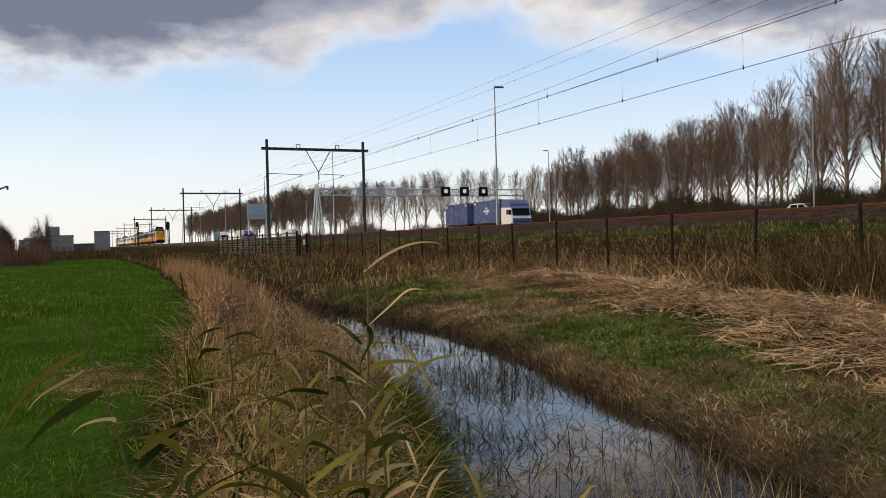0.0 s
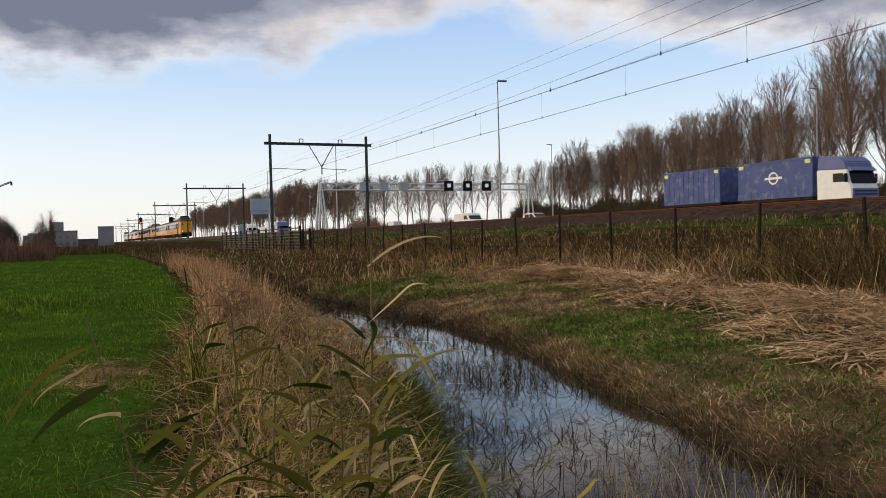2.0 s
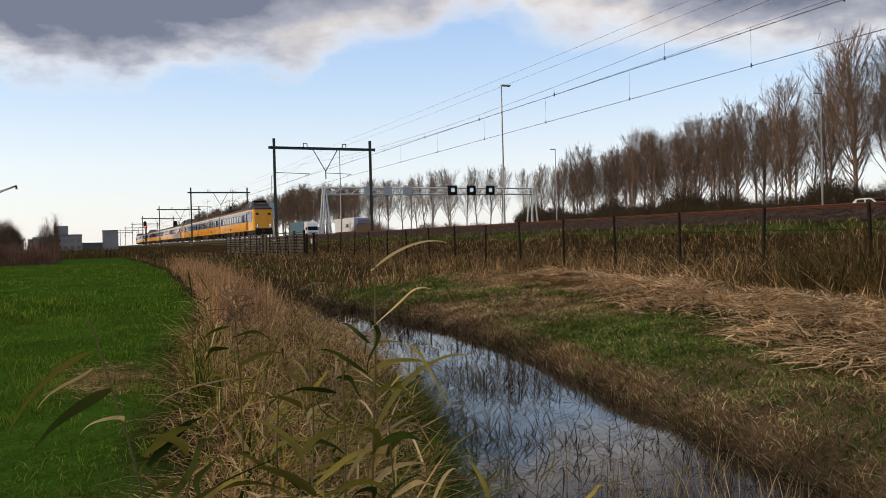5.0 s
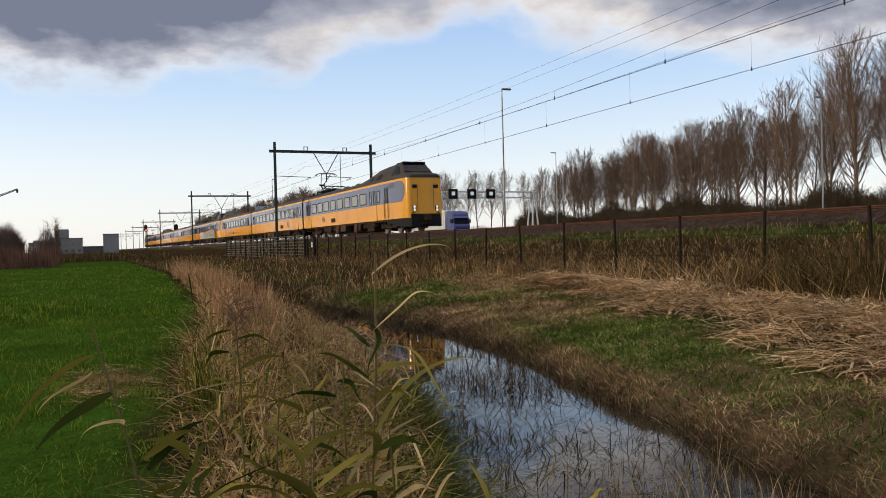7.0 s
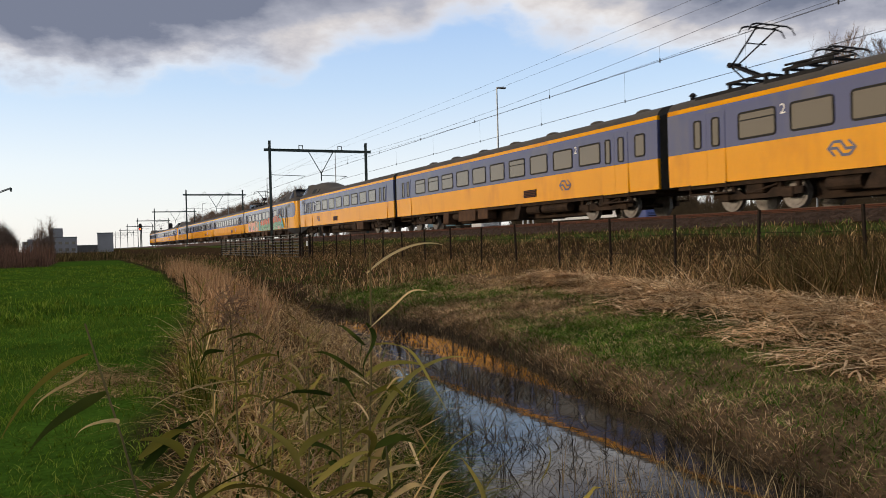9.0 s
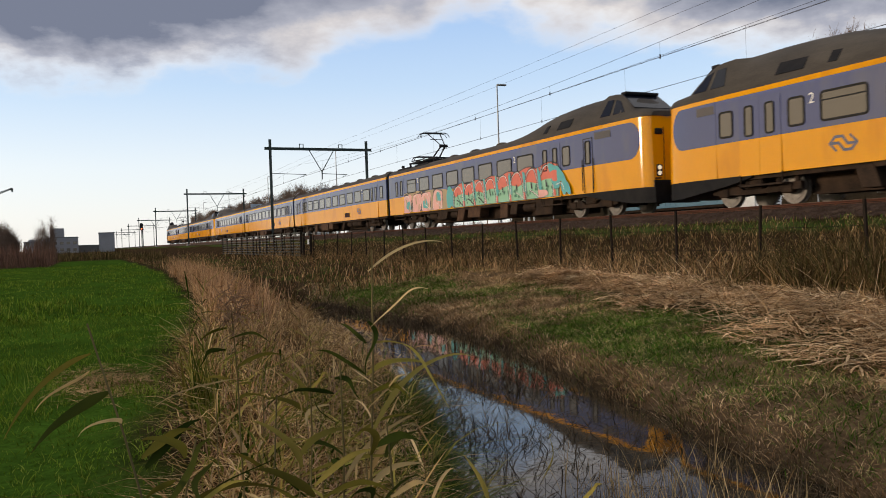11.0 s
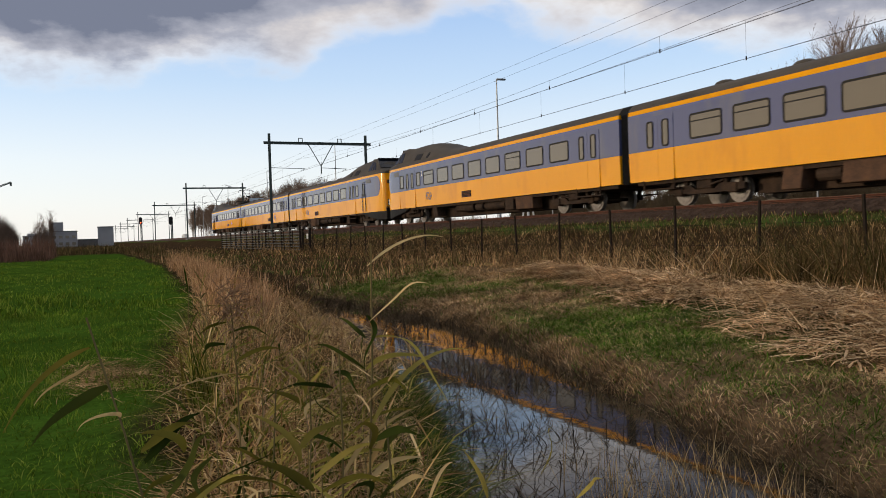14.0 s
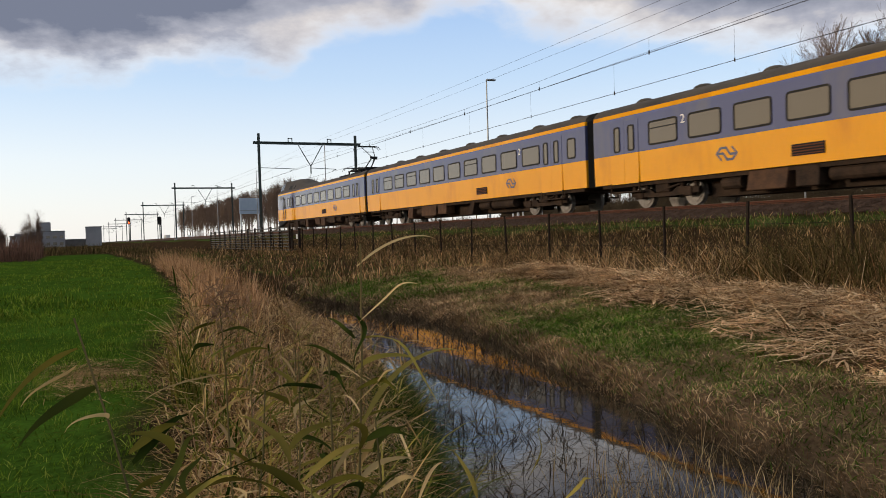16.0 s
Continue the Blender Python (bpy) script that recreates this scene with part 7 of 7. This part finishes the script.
    for i in range(60):
        y = 3.0 + 7.0 * rng.random()
        x0, x1 = float(np.interp(y, *FIELD)) + 0.2, float(np.interp(y, *WATER_L)) - 0.05
        x = rng.uniform(x0, x1)
        z = gz(x, y)
        reed_plant((x, y, z), (x + rng.uniform(-0.15, 0.15), y + rng.uniform(-0.15, 0.15), z + rng.uniform(0.5, 0.95)), rng.randint(5, 8), 200 + i, rng.random() < 0.4,
                   "slender withering reed with narrow leaves", 0.016, 0.36, 0.55)


place_reeds()


# ---- spray paint on one carriage: plain bulging shapes in coral, mint and pink ----
def spray_paint(carriage):
    cols = dict(coral=(0.72, 0.16, 0.10), mint=(0.30, 0.58, 0.38), pink=(0.80, 0.42, 0.36), teal=(0.10, 0.42, 0.42), sand=(0.45, 0.33, 0.18), ink=(0.02, 0.02, 0.025), green=(0.06, 0.22, 0.13), pale=(0.8, 0.72, 0.68))
    mats = {k: mottled("spray_" + k, c, tuple(v * 0.85 for v in c), 3, 0.5) for k, c in cols.items()}
    rng = random.Random(12)
    layer = [0]

    def blob(colour, y, z, ry, rz, tilt=0.0, square=2.6, lumps=0.1, low=0.97):
        """A rounded patch on the side towards the camera, with y measured back from the nose."""
        layer[0] += 1
        x = -(HW + 0.006 + 0.0012 * layer[0] ** 0.8)
        bm = bmesh.new()
        vs = []
        ph = rng.uniform(0, 6)
        for i in range(28):
            a = 2 * math.pi * i / 28
            c, s = math.cos(a), math.sin(a)
            r = (abs(c) ** square + abs(s) ** square) ** (-1 / square) * (1 + lumps * math.sin(3 * a + ph) + 0.5 * lumps * math.sin(5 * a + ph * 2))
            py, pz = r * c * ry + tilt * r * s * rz, r * s * rz
            vs.append(bm.verts.new((x, y + py, max(z + pz, low))))
        bm.faces.new(vs)
        bmesh.ops.recalc_face_normals(bm, faces=bm.faces[:])
        for q in bm.faces:
            if q.normal.x > 0:
                q.normal_flip()
        ob = part("paint_patch", bm, mats[colour], carriage, colour + " spray paint")

    def sheet(colour, y0, y1, low, high, bumps):
        """A long band between a straight lower and a wavy upper edge."""
        layer[0] += 1
        x = -(HW + 0.006 + 0.0012 * layer[0] ** 0.8)
        n = 40
        vs = [(x, y0 + (y1 - y0) * i / n, low(i / n)) for i in range(n + 1)] + [(x, y0 + (y1 - y0) * i / n, high(i / n) + bumps * abs(math.sin(i * 0.47))) for i in range(n, -1, -1)]
        bm = bmesh.new()
        fs = [bm.verts.new(v) for v in vs]
        for i in range(n):
            bm.faces.new((fs[i], fs[i + 1], fs[2 * n - i], fs[2 * n + 1 - i]))
        part("paint_patch", bm, mats[colour], carriage, colour + " spray paint")

    def outline(colour, y, w, z0, z1, thick, shift=0.0):
        """A letter-like arch drawn as one bent stroke."""
        layer[0] += 1
        x = -(HW + 0.006 + 0.0012 * layer[0] ** 0.8)
        bm = bmesh.new()
        kind = rng.randint(0, 2)
        pts = []
        for i in range(15):
            a = math.pi * (1.15 * i / 14 - 0.05)
            pts.append((y + shift + w * math.cos(a) * (1 + 0.15 * math.sin(2 * a)), z0 + (z1 - z0) * max(math.sin(a), 0) ** 0.6))
        if kind == 0:
            pts += [(y + shift - w * 0.2, z0 + 0.25), (y + shift + w * 0.3, z0 + 0.35)]
        elif kind == 1:
            pts = [(y + shift + w * 0.9, z1)] + pts[3:]
        rim = []
        for i, (u, v) in enumerate(pts):
            (a0, b0), (a1, b1) = pts[max(i - 1, 0)], pts[min(i + 1, len(pts) - 1)]
            t = Vector((a1 - a0, b1 - b0)).normalized() * thick / 2
            rim.append((bm.verts.new((x, u - t.y, v + t.x)), bm.verts.new((x, u + t.y, v - t.x))))
        for (a0, b0), (a1, b1) in zip(rim, rim[1:]):
            bm.faces.new((a0, b0, b1, a1))
        for q in bm.faces:
            q.normal_update()
            if q.normal.x > 0:
                q.normal_flip()
        part("paint_stroke", bm, mats[colour], carriage, colour + " spray paint line")

    # small pink group near the inner end
    blob("sand", 22.3, 1.6, 2.0, 0.62, 0, 4, 0.04)
    blob("sand", 19.0, 1.5, 2.3, 0.62, 0, 4, 0.05)
    for y, c2 in ((23.2, "teal"), (21.6, "pink"), (20.2, "teal"), (18.5, "teal")):
        blob("ink", y, 1.5, 0.72, 0.60, -0.15, 5, 0.06)
        blob("pink", y, 1.5, 0.67, 0.56, -0.15, 5, 0.06)
        blob(c2, y + rng.uniform(-0.25, 0.25), 1.2 + rng.uniform(0, 0.5), 0.36, 0.26, 0.2, 3, 0.1)
        blob("sand", y + 0.1, 1.62, 0.08, 0.22, 0.3, 3)
        blob("sand", y - 0.32, 1.2, 0.07, 0.22, -0.2, 3)
        outline("pale", y, 0.6, 1.02, 2.0, 0.035)
    # the large coral and mint group: two bands, letters drawn over them
    blob("teal", 16.7, 1.5, 0.55, 0.55, 0.2, 3, 0.15)
    sheet("ink", 16.3, 5.7, lambda q: 0.95, lambda q: 2.02 + 0.3 * q, 0.20)
    sheet("coral", 16.2, 5.8, lambda q: 1.5, lambda q: 1.99 + 0.3 * q, 0.18)
    sheet("mint", 16.2, 5.8, lambda q: 0.97, lambda q: 1.48 + 0.15 * q, 0.14)
    y = 15.7
    while y > 6.0:
        w = rng.uniform(0.45, 0.62)
        top = 2.05 + 0.3 * (16.2 - y) / 10.4
        blob("teal", y - w * 1.15, 1.75, 0.12, 0.5, 0.2, 4, 0.08)
        blob("coral", y - w * 1.1, 1.12, 0.13, 0.17, 0.2, 3)
        outline("ink", y, w, 1.0, top + 0.03, 0.075, 0.03)
        outline("pale", y, w, 1.0, top, 0.04)
        for _ in range(6):
            blob("green", y + rng.uniform(-0.5, 0.5), 1.05 + rng.uniform(0.05, 0.5), 0.055, 0.07, 0, 2)
        blob("ink", y + 0.05, 1.55, 0.05, 0.16, 0.2, 3)
        y -= w * 2.25
    blob("teal", 5.9, 1.85, 0.5, 0.5, 0.4, 2.2, 0.2)
    blob("coral", 6.05, 1.85, 0.26, 0.24, 0.2, 3)
    blob("teal", 5.2, 1.35, 0.32, 0.42, 0.4, 1.8, 0.25)
    outline("pale", 5.6, 0.3, 1.2, 1.5, 0.03)
    blob("pink", 7.0, 1.15, 0.4, 0.16, 0.2, 3)


spray_paint(painted_car)
tagged(painted_car, "yellow and grey-blue end car sprayed with coral and mint graffiti", "train carriage", "train carriages")


# ---- what moves ----
# the train runs at a steady speed: seconds, place of its nose along the track
NOSE = [(t, -4.5 - 25.9 * (t - 9.0)) for t in (0, 2, 4, 6, 8, 10, 12, 14, 16)]


def motions():
    for car, back, turned in TRAIN:
        walk(car, [(t, at_train(y + back, turned)) for t, y in NOSE])
    for ob, rows in VEHICLES:
        walk(ob, rows)


motions()
